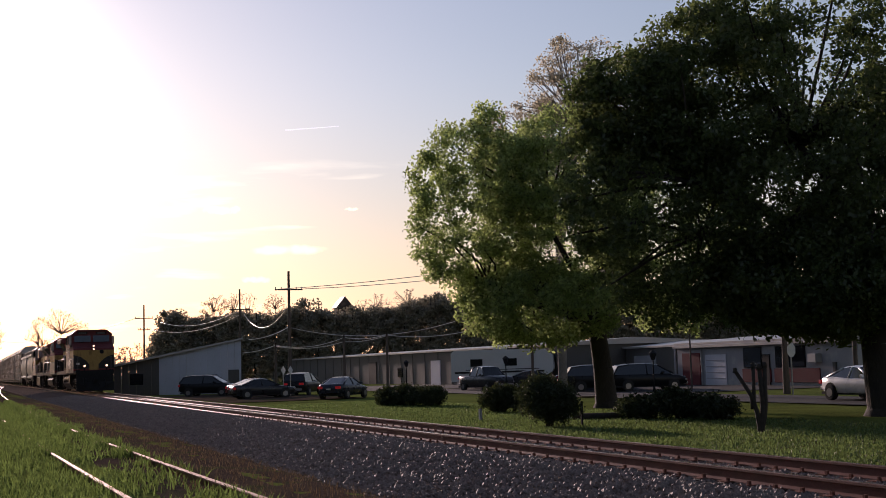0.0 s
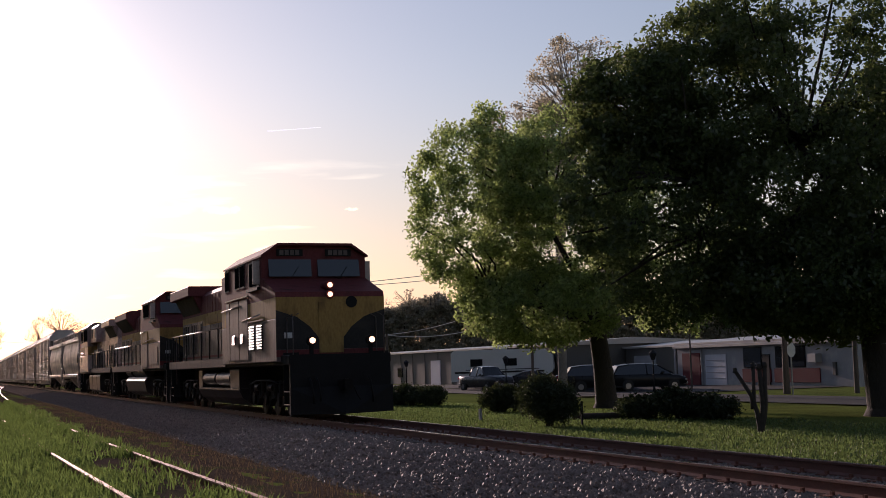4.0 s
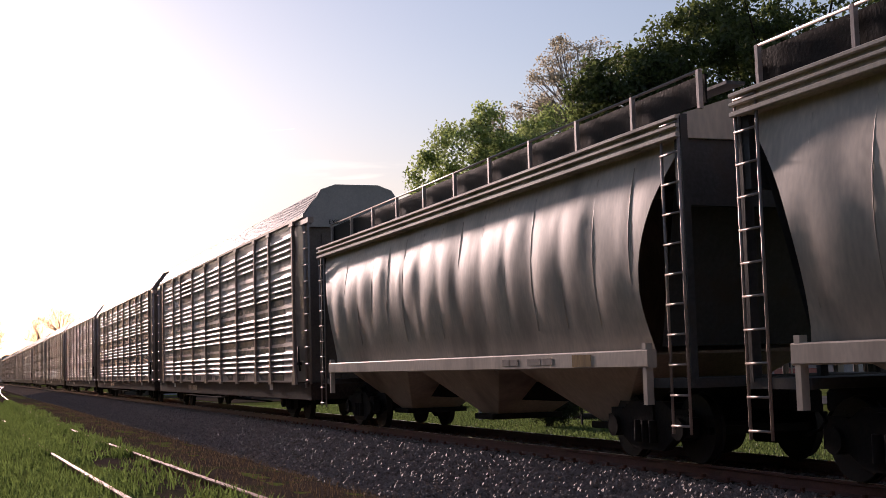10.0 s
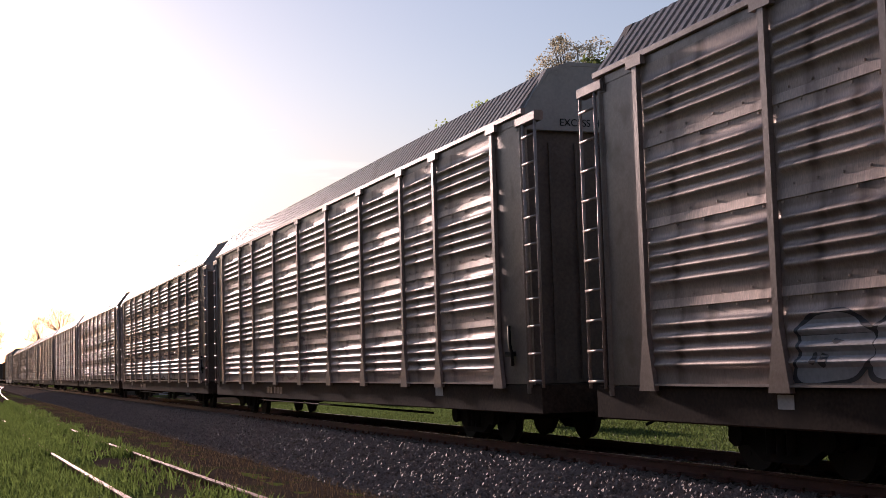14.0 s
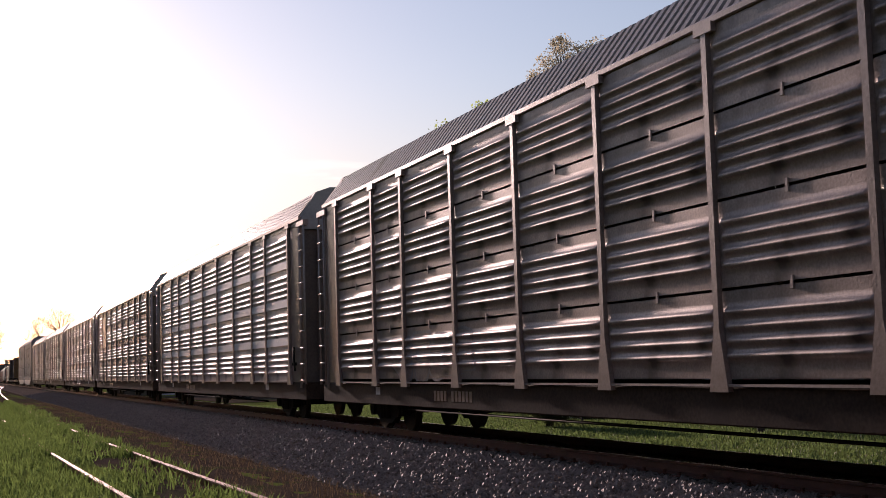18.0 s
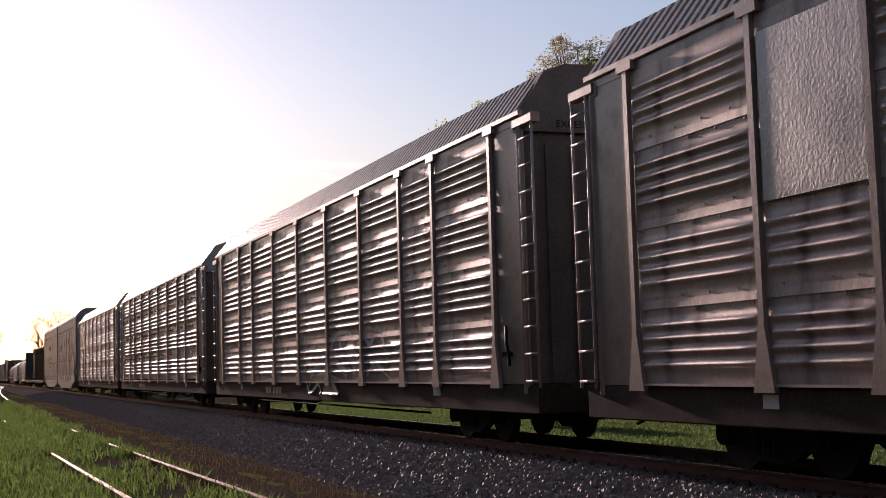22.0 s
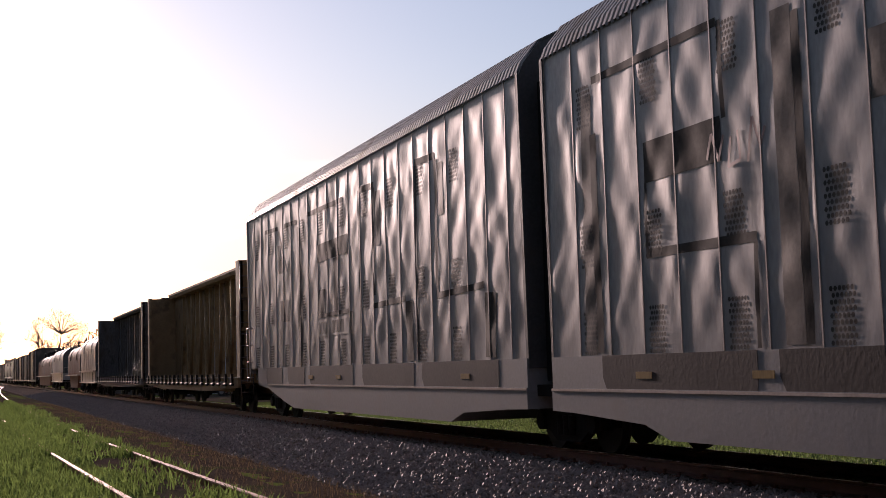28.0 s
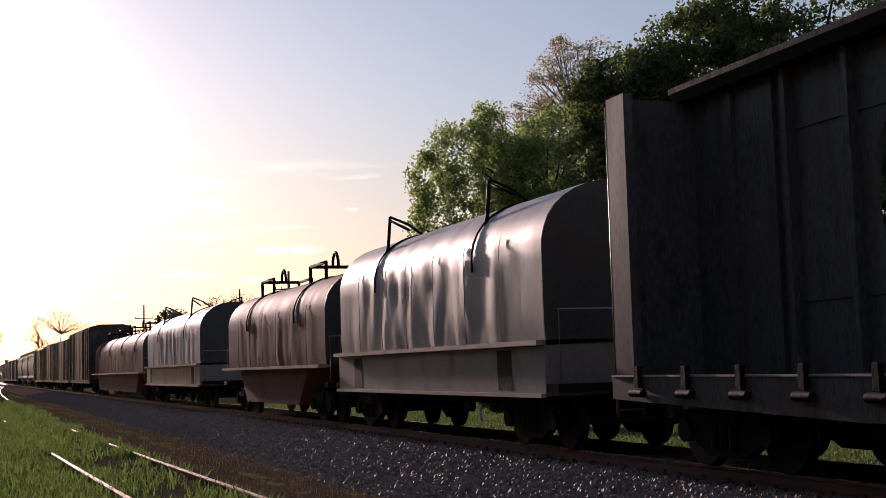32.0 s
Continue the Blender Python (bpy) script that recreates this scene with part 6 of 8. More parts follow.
REAR_SHADES = {
    "first": ((((-8.13, 5.46), (-6.5, 5.4)), 0.12, 0), (((-8.1, 5.4), (-8.1, 4.8)), 0.06, 0), (((-6.5, 5.35), (-5.45, 4.1)), 0.09, 0), (((-6.35, 4.9), (-6.33, 4.1)), 0.22, 0), (((-6.05, 4.5), (-6.0, 4.1)), 0.32, 0), (((-5.67, 5.39), (-4.28, 5.35)), 0.12, 0), (((-6.3, 3.03), (-5.28, 3.0)), 0.58, 0), (((-6.27, 1.5), (-6.25, 2.75)), 0.42, 1), (((-4.1, 1.5), (-4.14, 5.2)), 0.28, 1), (((-3.86, 1.5), (-3.9, 5.15)), 0.22, 0)),
    "second": ((((-3.12, 1.48), (-3.12, 5.4)), 0.05, 0), (((-3.1, 5.4), (0.24, 5.37)), 0.12, 0), (((-2.17, 4.28), (0.55, 4.3)), 0.45, 0), (((-0.5, 4.05), (-0.5, 2.77)), 0.36, 0), (((-1.78, 3.36), (-1.78, 2.77)), 0.58, 0), (((-2.1, 2.7), (0.55, 2.72)), 0.10, 0), (((0.78, 2.7), (0.78, 1.5)), 0.3, 1)),
    "third": ((((1.5, 1.48), (1.5, 5.4)), 0.05, 0), (((1.59, 5.40), (2.69, 5.36)), 0.14, 0), (((2.66, 5.3), (2.58, 2.95)), 0.16, 0), (((2.92, 5.2), (2.92, 4.0)), 0.3, 1), (((2.47, 2.72), (4.7, 2.76)), 0.12, 0), (((4.9, 2.7), (4.92, 1.5)), 0.4, 0)),
    "fourth": ((((5.42, 1.5), (5.45, 5.35)), 0.11, 0), (((5.44, 5.41), (6.58, 5.37)), 0.13, 0), (((6.6, 5.3), (6.58, 2.73)), 0.12, 0), (((6.85, 5.2), (6.85, 4.2)), 0.3, 1), (((6.53, 2.7), (8.87, 2.75)), 0.12, 0), (((9.15, 2.6), (9.1, 1.5)), 0.46, 0)),
}
FRONT_FEET = ((-8.95, -5.2), (-4.78, -3.05), (-1.85, -0.4), (-0.06, 3.24), (3.56, 5.35))
REAR_FEET = ((-8.15, -6.2), (-5.5, -3.65), (-3.1, 0.85), (1.6, 5.12), (5.6, 9.45))


def auto_section(label, s, half, front, seed):
    ob = thing("articulated_autorack", label, "rail car", "articulated auto carrier")
    f = front
    edges = [SKIN_0 + i * SKIN_W for i in range(23)] + [half]
    for x0, x1 in zip(edges, edges[1:]):
        for sy in (-1, 1):
            rows = dented(x0, x1, 1.46, 6.05, seed) if sy < 0 else [[(x, 1.50, z) for z in (1.46, 6.05)] for x in (x0, x1)]
            m = Mesh().sheet(rows, True)
            if sy < 0:
                m.f = [q[::-1] for q in m.f]
            part("skin_panel", m, SILVER, ob)
            part("seam", Mesh().box(x0 - 0.012, x0 + 0.012, *sorted((sy * 1.47, sy * 1.512)), 1.46, 6.05), LADDER, ob)
    part("liner", Mesh().box(-half, half, -1.44, 1.44, 1.42, 6.0), ENDM, ob)
    # pale sill and band; both stop short of the outer end, where the truck stands free
    part("lower_band", Mesh().box(*sorted((-f * half, f * 9.3)), -1.515, 1.515, 1.0, 1.46), SKIRTW, ob, "pale lower band with the dark feet of the letters")
    sill = [(-half, 0.66), (-9.8, 0.64), (-7.8, 0.54), (-7.15, 0.36), (4.8, 0.36), (5.9, 0.52), (7.9, 0.87), (9.2, 0.96), (9.2, 1.0), (-half, 1.0)]
    part("skirt", Mesh().prism([(f * x, z) for x, z in sill][::-f], -1.53, 1.53, "y"), SKIRTW, ob, "pale deep side sill")
    part("sill_lip", Mesh().box(-half if f > 0 else -7.9, 7.9 if f > 0 else half, -1.545, -1.531, 0.955, 0.99), LADDER, ob)
    for a, b in FRONT_FEET if f > 0 else REAR_FEET:
        part("letter_foot", Mesh().prism([(a + 0.1, 1.0), (b - 0.02, 1.0), (b, 1.16), (b, 1.459), (a, 1.459), (a, 1.16)], -1.521, -1.516, "y"), SKIRT, ob)
    part("end_beam", Mesh().box(*sorted((f * 9.3, f * half)), -1.3, 1.3, 1.1, 1.42), GEAR, ob)
    part("roof", roof_mesh(-half, half, 0.16, 0.03, ((-1.54, 6.05), (-1.46, 6.24), (-1.15, 6.62), (-0.75, 6.82), (0.75, 6.82), (1.15, 6.62), (1.46, 6.24), (1.54, 6.05))), ROOFM, ob)
    for sx in (-1, 1):
        part("end_wall", Mesh().prism([(-1.5, 1.3), (1.5, 1.3), (1.54, 6.05), (1.15, 6.62), (0.75, 6.82), (-0.75, 6.82), (-1.15, 6.62), (-1.54, 6.05)], *sorted((sx * (half - 0.05), sx * (half + 0.04)))), ENDGREY if sx == f else STEELD, ob)
        if sx == f:
            part("end_door", Mesh().box(*sorted((sx * (half + 0.041), sx * (half + 0.1))), -1.0, 1.0, 1.35, 5.9), STEELD, ob)
            for y in (-1.25, -0.52, 0.0, 0.52, 1.25):
                part("door_rib", Mesh().box(*sorted((sx * (half + 0.041), sx * (half + 0.16))), y - 0.04, y + 0.04, 1.35, 5.95), ENDGREY, ob)
            for z in (2.2, 3.6, 4.9):
                for y in (-1.1, 1.02):
                    part("door_hinge", Mesh().box(*sorted((sx * (half + 0.041), sx * (half + 0.13))), y, y + 0.09, z, z + 0.2), GEAR, ob)
            g = Mesh()
            for x in (10.02, 10.5):
                g.tube([(f * x, -1.60, 1.06), (f * x, -1.60, 2.73)], 0.016, 5)
            for z in (1.18, 1.66, 2.18, 2.7):
                g.tube([(f * 10.02, -1.52, z), (f * 10.02, -1.6, z), (f * 10.5, -1.6, z), (f * 10.5, -1.52, z)], 0.018, 5)
            part("grab_ladder", g, LADDER, ob)
    for i in range(10):
        for z in (1.47, 2.71, 4.73):
            tagged(part("vent", vent_mesh(-9.5 + i * 1.87, z, seed), BLACK, ob), kind="stuff")
    for k, bands in (FRONT_SHADES if f > 0 else REAR_SHADES).items():
        for i, (pts, wide, weak) in enumerate(bands):
            m = Mesh()
            stroke(m, pts, wide, 0.004 + 0.0015 * (i % 3), seed)
            part("lettering_stroke", m, SHADETAN if weak else SHADE, ob)
    if f > 0:
        for pts in (((-6.05, 3.75), (-5.95, 4.05), (-5.8, 3.7), (-5.7, 4.0)), ((-5.55, 3.95), (-5.6, 3.6), (-5.35, 3.65), (-5.4, 4.0)), ((-5.2, 3.6), (-5.1, 4.1), (-4.95, 3.75), (-4.85, 3.95))):
            scr = Mesh()
            stroke(scr, pts, 0.045, 0.008, seed)
            part("graffiti_line", scr, SPRAY_PINK, ob)
        em = Mesh()
        stroke(em, [(9.05 + 0.36 * math.cos(q * math.pi / 6), 5.45 + 0.36 * math.sin(q * math.pi / 6)) for q in range(13)], 0.13, 0.004, seed)
        stroke(em, [(8.8, 5.45), (9.3, 5.45)], 0.14, 0.005, seed)
        stroke(em, [(8.85, 4.8), (9.25, 4.8)], 0.12, 0.004, seed)
        part("emblem", em, FADEPINK, ob, "faded pink emblem")
        hatch = part("hatch", Mesh().box(9.05, 9.74, -1.535, -1.5, 1.5, 2.4, 0.008), SILVER, ob)
        part("hatch_recess", Mesh().box(9.03, 9.76, -1.53, -1.51, 1.48, 2.42), STEELD, hatch)
        part("brake_lever", Mesh().tube([(9.45, -1.56, 2.05), (9.36, -1.58, 1.85), (9.4, -1.58, 1.55), (9.55, -1.56, 1.38)], 0.035, 6), GEAR, ob)
    else:
        plate = Mesh()
        stroke(plate, [(-2.3, 2.4), (0.55, 2.4)], 0.42, 0.009, seed)
        plate = part("number_field", plate, SILVER, ob, "repainted pale field for the car's mark")
        for a, wide, paint in [(-2.15 + i * 0.28, 0.2, SHADETAN) for i in range(3)] + [(-0.87 + i * 0.265, 0.2, SHADE) for i in range(4)]:
            bar = Mesh()
            stroke(bar, [(a, 2.4), (a + wide, 2.4)], 0.30, 0.012, seed)
            part("lettering_bar", bar, paint, plate)
    for x in (-8.0, -5.3, 0.1, 6.6) if f > 0 else (-3.2, -0.6, 7.7):
        part("reflector", Mesh().box(x, x + 0.42, -1.528, -1.522, 1.14, 1.23), YELLOW, ob)
    if f > 0:
        truck(ob, half - 2.2)
    truck(ob, -half - 0.45 if f > 0 else -half + 2.2)
    if f > 0:
        coupler(ob, pose(half + 0.3, 0, 0))
        part("joint", Mesh().box(-half - 0.9, -half + 0.3, -0.5, 0.5, 0.7, 1.1).box(-half - 1.2, -half + 0.3, -1.35, 1.35, 0.86, 1.04), GEAR, ob)
        part("diaphragm", Mesh().box(-half - 0.86, -half - 0.06, -1.2, 1.2, 1.1, 5.9), BLACK, ob, "black bellows between the two sections")
    else:
        coupler(ob, pose(-half - 0.3, 0, 0, 0, 0, 180))
    return rolling(ob, s)


auto_section("front half of a dented silver articulated auto carrier", -153.72, 10.6, 1, 5)
auto_section("rear half of a dented silver articulated auto carrier", -175.85, 10.6, -1, 6)


# ---- lumber cars ----
def lumber_car(label, s, half, paint, solid):
    ob = thing("centerbeam_car", label, "rail car", "lumber cars")
    top = 5.15
    part("deck", Mesh().box(-half, half, -1.42, 1.42, 1.0, 1.12).box(-half - 0.1, half + 0.1, -0.35, 0.35, 0.62, 1.0), paint, ob)
    for sy in (-1, 1):
        part("side_sill", Mesh().prism([(-half, 0.86), (-half * 0.55, 0.70), (half * 0.55, 0.70), (half, 0.86), (half, 1.16), (-half, 1.16)], *sorted((sy * 1.42, sy * 1.5)), "y"), paint, ob)
        n = 19
        winch = Mesh().box(-0.05, 0.05, *sorted((sy * 1.5, sy * 1.58)), 1.02, 1.30).cyl((-0.16, sy * 1.56, 0.95), (0.16, sy * 1.56, 0.95), 0.055, n=8).data("tie_down_winch", GEAR)
        for i in range(n):
            part("tie_down_winch", winch, None, ob, m=pose(-half + 0.8 + i * (2 * half - 1.6) / (n - 1), 0, 0))
        part("sill_strip", Mesh().box(-half, half, *sorted((sy * 1.42, sy * 1.52)), 1.161, 1.185), LADDER, ob)
    for sx in (-1, 1):
        part("bulkhead", Mesh().box(*sorted((sx * half, sx * (half - 0.14))), -1.42, 1.42, 1.12, top - 0.12), paint, ob)
        for y in (-1.36, 1.36):
            part("bulkhead_post", Mesh().box(*sorted((sx * half, sx * (half - 0.5))), y - 0.07, y + 0.07, 1.12, top - 0.12), paint, ob)
        for i in range(3):
            part("bulkhead_rib", Mesh().box(*sorted((sx * (half + 0.001), sx * (half + 0.1))), -1.36, 1.36, 1.6 + i * 1.1, 1.72 + i * 1.1), paint, ob)
        part("ladder", ladder_mesh(0.4, 0.6, top - 0.2), HANDRAIL, ob, m=pose(sx * (half + 0.06), -1.2, 0, 0, 0, 90))
        truck(ob, sx * (half - 2.1))
    couplers(ob, half + 0.15, -half - 0.15)
    part("top_chord", Mesh().prism([(-0.42, top), (-0.36, top - 0.14), (0.36, top - 0.14), (0.42, top), (0.42, top + 0.08), (-0.42, top + 0.08)], -half, half), GEAR if solid else paint, ob)
    n = 17
    xs = [-half + 1.15 + i * (2 * half - 2.3) / n for i in range(n + 1)]
    for i, x in enumerate(xs):
        part("centre_post", Mesh().prism([(x - 0.07, 1.12), (x + 0.07, 1.12), (x + 0.12, top - 0.14), (x - 0.12, top - 0.14)][::-1], -0.09, 0.09, "y") if not solid else Mesh().box(x - 0.05, x + 0.05, -0.19, 0.19, 1.12, top - 0.14), paint, ob)
    for a, b in ((-half + 0.14, xs[0] + (0.9 if solid else 1.4)), (xs[-1] - (0.9 if solid else 1.4), half - 0.14)):
        part("end_web", Mesh().box(a, b, -0.12, 0.12, 1.12, top - 0.14), paint, ob)
    if solid:
        # web plates with tall oval openings
        for i, (a, b) in enumerate(zip(xs, xs[1:])):
            m = Mesh()
            if i < 2 or i > n - 3:
                part("web_plate", m.box(a, b, -0.05, 0.05, 1.12, top - 0.13), paint, ob)
                continue
            cx, cz, rx, rz = (a + b) / 2, 3.15, (b - a) * 0.30, 0.9
            k = 20
            oval = [(cx + rx * math.cos(2 * math.pi * i / k), cz + rz * math.sin(2 * math.pi * i / k)) for i in range(k)]
            def edge(i):
                c, q = math.cos(2 * math.pi * i / k), math.sin(2 * math.pi * i / k)
                t = min((b - a) / 2 / max(1e-6, abs(c)), 1.9 / max(1e-6, abs(q)))
                return cx + c * t, cz + q * t
            for y, flip in ((-0.05, 0), (0.05, 1)):
                v = [(x, y, z) for x, z in oval] + [(edge(i)[0], y, edge(i)[1]) for i in range(k)]
                f = [(i, (i + 1) % k, k + (i + 1) % k, k + i) for i in range(k)]
                m.add(v, [q[::-1] for q in f] if flip else f)
            v = [(x, y, z) for y in (-0.05, 0.05) for x, z in oval]
            m.add(v, [(i, (i + 1) % k, k + (i + 1) % k, k + i) for i in range(k)])
            m.box(a, b, -0.05, 0.05, 1.12, 1.26).box(a, b, -0.05, 0.05, 5.0, top - 0.13)
            part("web_plate", m, paint, ob)
        for a, b in zip(xs, xs[1:]):
            for z in (2.05, 4.22):
                part("web_bar", Mesh().box(a + 0.045, b - 0.045, -0.075, -0.051, z, z + 0.05), paint, ob)
        for i in range(5):
            x = 3.0 + i * 1.35
            part("loose_strap", Mesh().tube([(x, -0.2, 3.1 - 0.1 * (i % 3)), (x + 0.12, -0.45, 2.5), (x + 0.2, -0.62, 2.2), (x + 0.55, -1.0, 1.75), (x + 0.62, -1.2, 1.5), (x + 0.8, -1.45, 1.25)], 0.009, 4), HANDRAIL, ob)
    else:
        for i in range(1, n):
            a, b = xs[i], xs[i + 1] if i + 1 <= n else xs[i]
            if i % 4 == 0:
                continue
            z0, z1 = (1.3, 4.9) if i % 2 else (4.9, 1.3)
            part("brace", Mesh().tube([(a, -0.1, z0), (b, -0.1, z1)], 0.085, 4), paint, ob)
    bars("lettering_bar", ob, half - 4.6, 0.84, -1.501, (0.2, 0.2, 0.2, 0.2, -0.3, 0.2, 0.2, 0.2, 0.2), 0.22, POST)
    part("sill_plate", Mesh().box(half - 6.6, half - 5.9, -1.506, -1.501, 0.86, 1.02), YELLOW, ob)
    return rolling(ob, s)


lumber_car("empty tan lumber car with an open braced centre beam", -199.55, 11.2, TAN, False)
lumber_car("empty charcoal lumber car with oval holes in its beam", -224.48, 11.52, CHAR, True)


# ---- coil cars ----
def lift_bracket(parent, x, z, tub):
    """A bent steel frame for lifting the hood, with a crane loop on top."""
    m = Mesh()
    if tub:
        for y in (-0.62, 0.62):
            part("bracket_rail", Mesh().tube([(x - 0.85, y, z - 0.3), (x - 0.85, y, z + 0.34), (x + 0.85, y, z + 0.34), (x + 0.85, y, z - 0.3)], 0.05, 5), GEAR, parent)
        m.tube([(x - 0.85, -0.62, z + 0.34), (x - 0.85, 0.62, z + 0.34)], 0.05, 5)
        part("lifting_bracket", m, GEAR, parent)
        part("crane_loop", Mesh().tube([(x - 0.4 + 0.3 * math.cos(a * math.pi / 8), 0, z + 0.3 + 0.42 * math.sin(a * math.pi / 8)) for a in range(9)], 0.045, 5), GEAR, parent)
        return
    for y in (-1, 1):
        m = Mesh()
        m.tube([(x, y * 1.2, z - 0.85), (x, y * 1.08, z - 0.3), (x, y * 1.02, z + 0.38)], 0.04, 5)
        m.tube([(x, y * 1.02, z + 0.38), (x, y * 0.6, z + 0.22), (x, y * 0.25, z - 0.02)], 0.03, 5)
        m.tube([(x, y * 1.02, z + 0.3), (x + 0.65, y * 0.8, z + 0.02)], 0.03, 5)
        part("lifting_bracket", m, GEAR, parent)


def coil_car(label, s, half, paint, body, pieces, height=4.3, tub=False, wide=1.36):
    ob = thing("coil_car", label, "rail car", "coil cars")
    if tub:
        part("trough", Mesh().prism([(-half + 0.2, 1.42), (-half + 1.9, 1.42), (-half + 3.0, 0.42), (half - 3.0, 0.42), (half - 1.9, 1.42), (half - 0.2, 1.42), (half - 0.2, 1.5), (-half + 0.2, 1.5)], -1.3, 1.3, "y"), body, ob)
        part("side_walk", Mesh().box(-half, half, -1.55, -1.2, 1.42, 1.5).box(-half, half, 1.2, 1.55, 1.42, 1.5), LADDER, ob)
    else:
        part("trough", Mesh().box(-half, half, -1.42, 1.42, 0.86, 1.66, 0.02), body, ob)
        for x in (-half + 1.6, half - 1.6):
            part("end_pocket", Mesh().box(x - 0.3, x + 0.3, -1.426, -1.421, 0.95, 1.6), GEAR, ob)
        part("side_walk", Mesh().box(-half, half, -1.56, -1.40, 1.66, 1.74).box(-half, half, 1.40, 1.56, 1.66, 1.74), LADDER, ob)
        part("lower_rail", Mesh().box(-half, half, -1.5, -1.42, 0.84, 0.9).box(-half, half, 1.42, 1.5, 0.84, 0.9), LADDER, ob)
    part("centre_sill", Mesh().box(-half - 0.4, half + 0.4, -0.3, 0.3, 0.64, 0.95), GEAR, ob)
    part("end_platform", Mesh().box(-half - 0.4, -half, -1.4, 1.4, 0.92, 1.05), GEAR, ob)
    part("end_platform", Mesh().box(half, half + 0.4, -1.4, 1.4, 0.92, 1.05), GEAR, ob)
    z0 = 1.5 if tub else 1.74
    w = 2 * half / pieces
    for i in range(pieces):
        a, b = -half + i * w + 0.08, -half + (i + 1) * w - 0.08
        # arched hood with creased sides
        pr = [(-wide, z0)]
        zs = height - 1.0
        pr += [(-wide - 0.02, z0 + (zs - z0) * j / 5) for j in range(1, 6)]
        pr += [(-wide * math.cos(q * math.pi / 16) - 0.0, zs + 1.0 * math.sin(q * math.pi / 16)) for q in range(1, 9)]
        pr = pr + [(-y, z) for y, z in pr[-2::-1]]
        rows = []
        n = int((b - a) / 0.2)
        for k in range(n + 1):
            x = a + (b - a) * k / n
            e = min(1, 3 * min(k, n - k) / n)
            rows.append([(x, y * (1 + (0.042 if height > 4 else 0.018) * e * noise.noise((x * 2.2, z * 0.6, s + (y > 0) * 7)) * (1.0 if z < zs else 0.4)), z) for y, z in pr])
        m = Mesh().sheet(rows, True)
        m.f = [q for q in m.f]
        hood = part("hood", m, paint, ob)
        # dark grey ends: the shade on faces turned from the sun is painted in
        part("shade_dark_hood_end", Mesh().prism(pr[::-1], a - 0.01, a + 0.03), STEELD, hood)
        part("shade_dark_hood_end", Mesh().prism(pr[::-1], b - 0.03, b + 0.01), STEELD, hood)
        for j in range(1, 7):
            x = a + (b - a) * j / 7
            part("hood_crease", Mesh().tube([(x, y * 1.022, z) for y, z in pr[:7]], 0.008, 4), paint, hood)
        for x in (a + (b - a) * 0.25, a + (b - a) * 0.75):
            lift_bracket(hood, x, height, tub)
            part("hood_strap", Mesh().tube([(x, y * 1.02, z + 0.012) for y, z in pr[4:-4]], 0.022, 4), GEAR, hood)
    for sx in (-1, 1):
        part("end_rail", Mesh().tube([(sx * (half + 0.3), -1.3, 1.05), (sx * (half + 0.3), -1.3, 2.2), (sx * (half + 0.3), 1.3, 2.2), (sx * (half + 0.3), 1.3, 1.05)], 0.022, 5), LADDER, ob)
        truck(ob, sx * (half - 1.35))
    couplers(ob, half + 0.45, -half - 0.45)
    return rolling(ob, s)


coil_car("coil car under a dented silver arched hood", -244.2, 5.85, HOODS, TROUGH, 1, 4.32)
coil_car("red-brown tub coil car under an arched hood", -258.0, 6.4, OXIDE, OXIDE, 1, 3.95, True, 1.3)
coil_car("coil car under a pale fabric hood", -277.3, 7.6, HOODW, TROUGH, 1, 4.1)
coil_car("brown coil car under two arched hoods", -300.0, 12.8, OXIDE, OXIDE, 2, 3.8, True, 1.3)


# ---- tail of the train ----
def boxcar(label, s, half, paint, top=4.75):
    ob = thing("boxcar", label, "rail car", "boxcars")
    part("body", Mesh().prism([(-1.5, 1.0), (1.5, 1.0), (1.5, top - 0.15), (0.8, top), (-0.8, top), (-1.5, top - 0.15)], -half, half), paint, ob)
    part("side_sill", Mesh().box(-half, half, -1.53, 1.53, 0.82, 1.06), paint, ob)
    for sy in (-1, 1):
        for x in (-1.6, 1.6):
            d = part("door", Mesh().box(x - 1.55, x + 1.55, *sorted((sy * 1.501, sy * 1.57)), 1.1, top - 0.3), paint, ob)
            part("door_rod", Mesh().cyl((x - 0.5, sy * 1.6, 1.1), (x - 0.5, sy * 1.6, top - 0.4), 0.025, n=6), LADDER, d)
        n = 12
        rib = Mesh().box(-0.06, 0.06, *sorted((sy * 1.5, sy * 1.56)), 1.06, top - 0.2).data("side_rib", paint)
        for i in range(n):
            x = -half + 0.3 + i * (2 * half - 0.6) / (n - 1)
            if abs(x) > 3.3:
                part("side_rib", rib, None, ob, m=pose(x, 0, 0))
    for sx in (-1, 1):
        part("ladder", ladder_mesh(0.42, 0.8, top - 0.4), LADDER, ob, m=pose(sx * (half - 0.35), -1.57, 0))
        truck(ob, sx * (half - 2.0))
    couplers(ob, half + 0.35, -half - 0.35)
    return rolling(ob, s)


x = -314.6
for half, top, lab in ((9.2, 5.0, "dark brown boxcar with double plug doors"), (9.2, 4.75, "dark brown boxcar with double plug doors"), (9.2, 4.85, "dark brown boxcar with double plug doors"), (9.2, 4.75, "dark boxcar at the tail of the train")):
    boxcar(lab, x - half, half, COALBOX, top)
    x -= 2 * half + 1.0
for i in range(3):
    hopper("pale covered hopper car near the tail", x - 9.2 - i * 18.6, 8.75, 3.0)
x -= 3 * 18.6
for i in range(5):
    boxcar("dark boxcar at the tail of the train", x - 9.6 - i * 19.4, 9.2, COALBOX, 4.75)


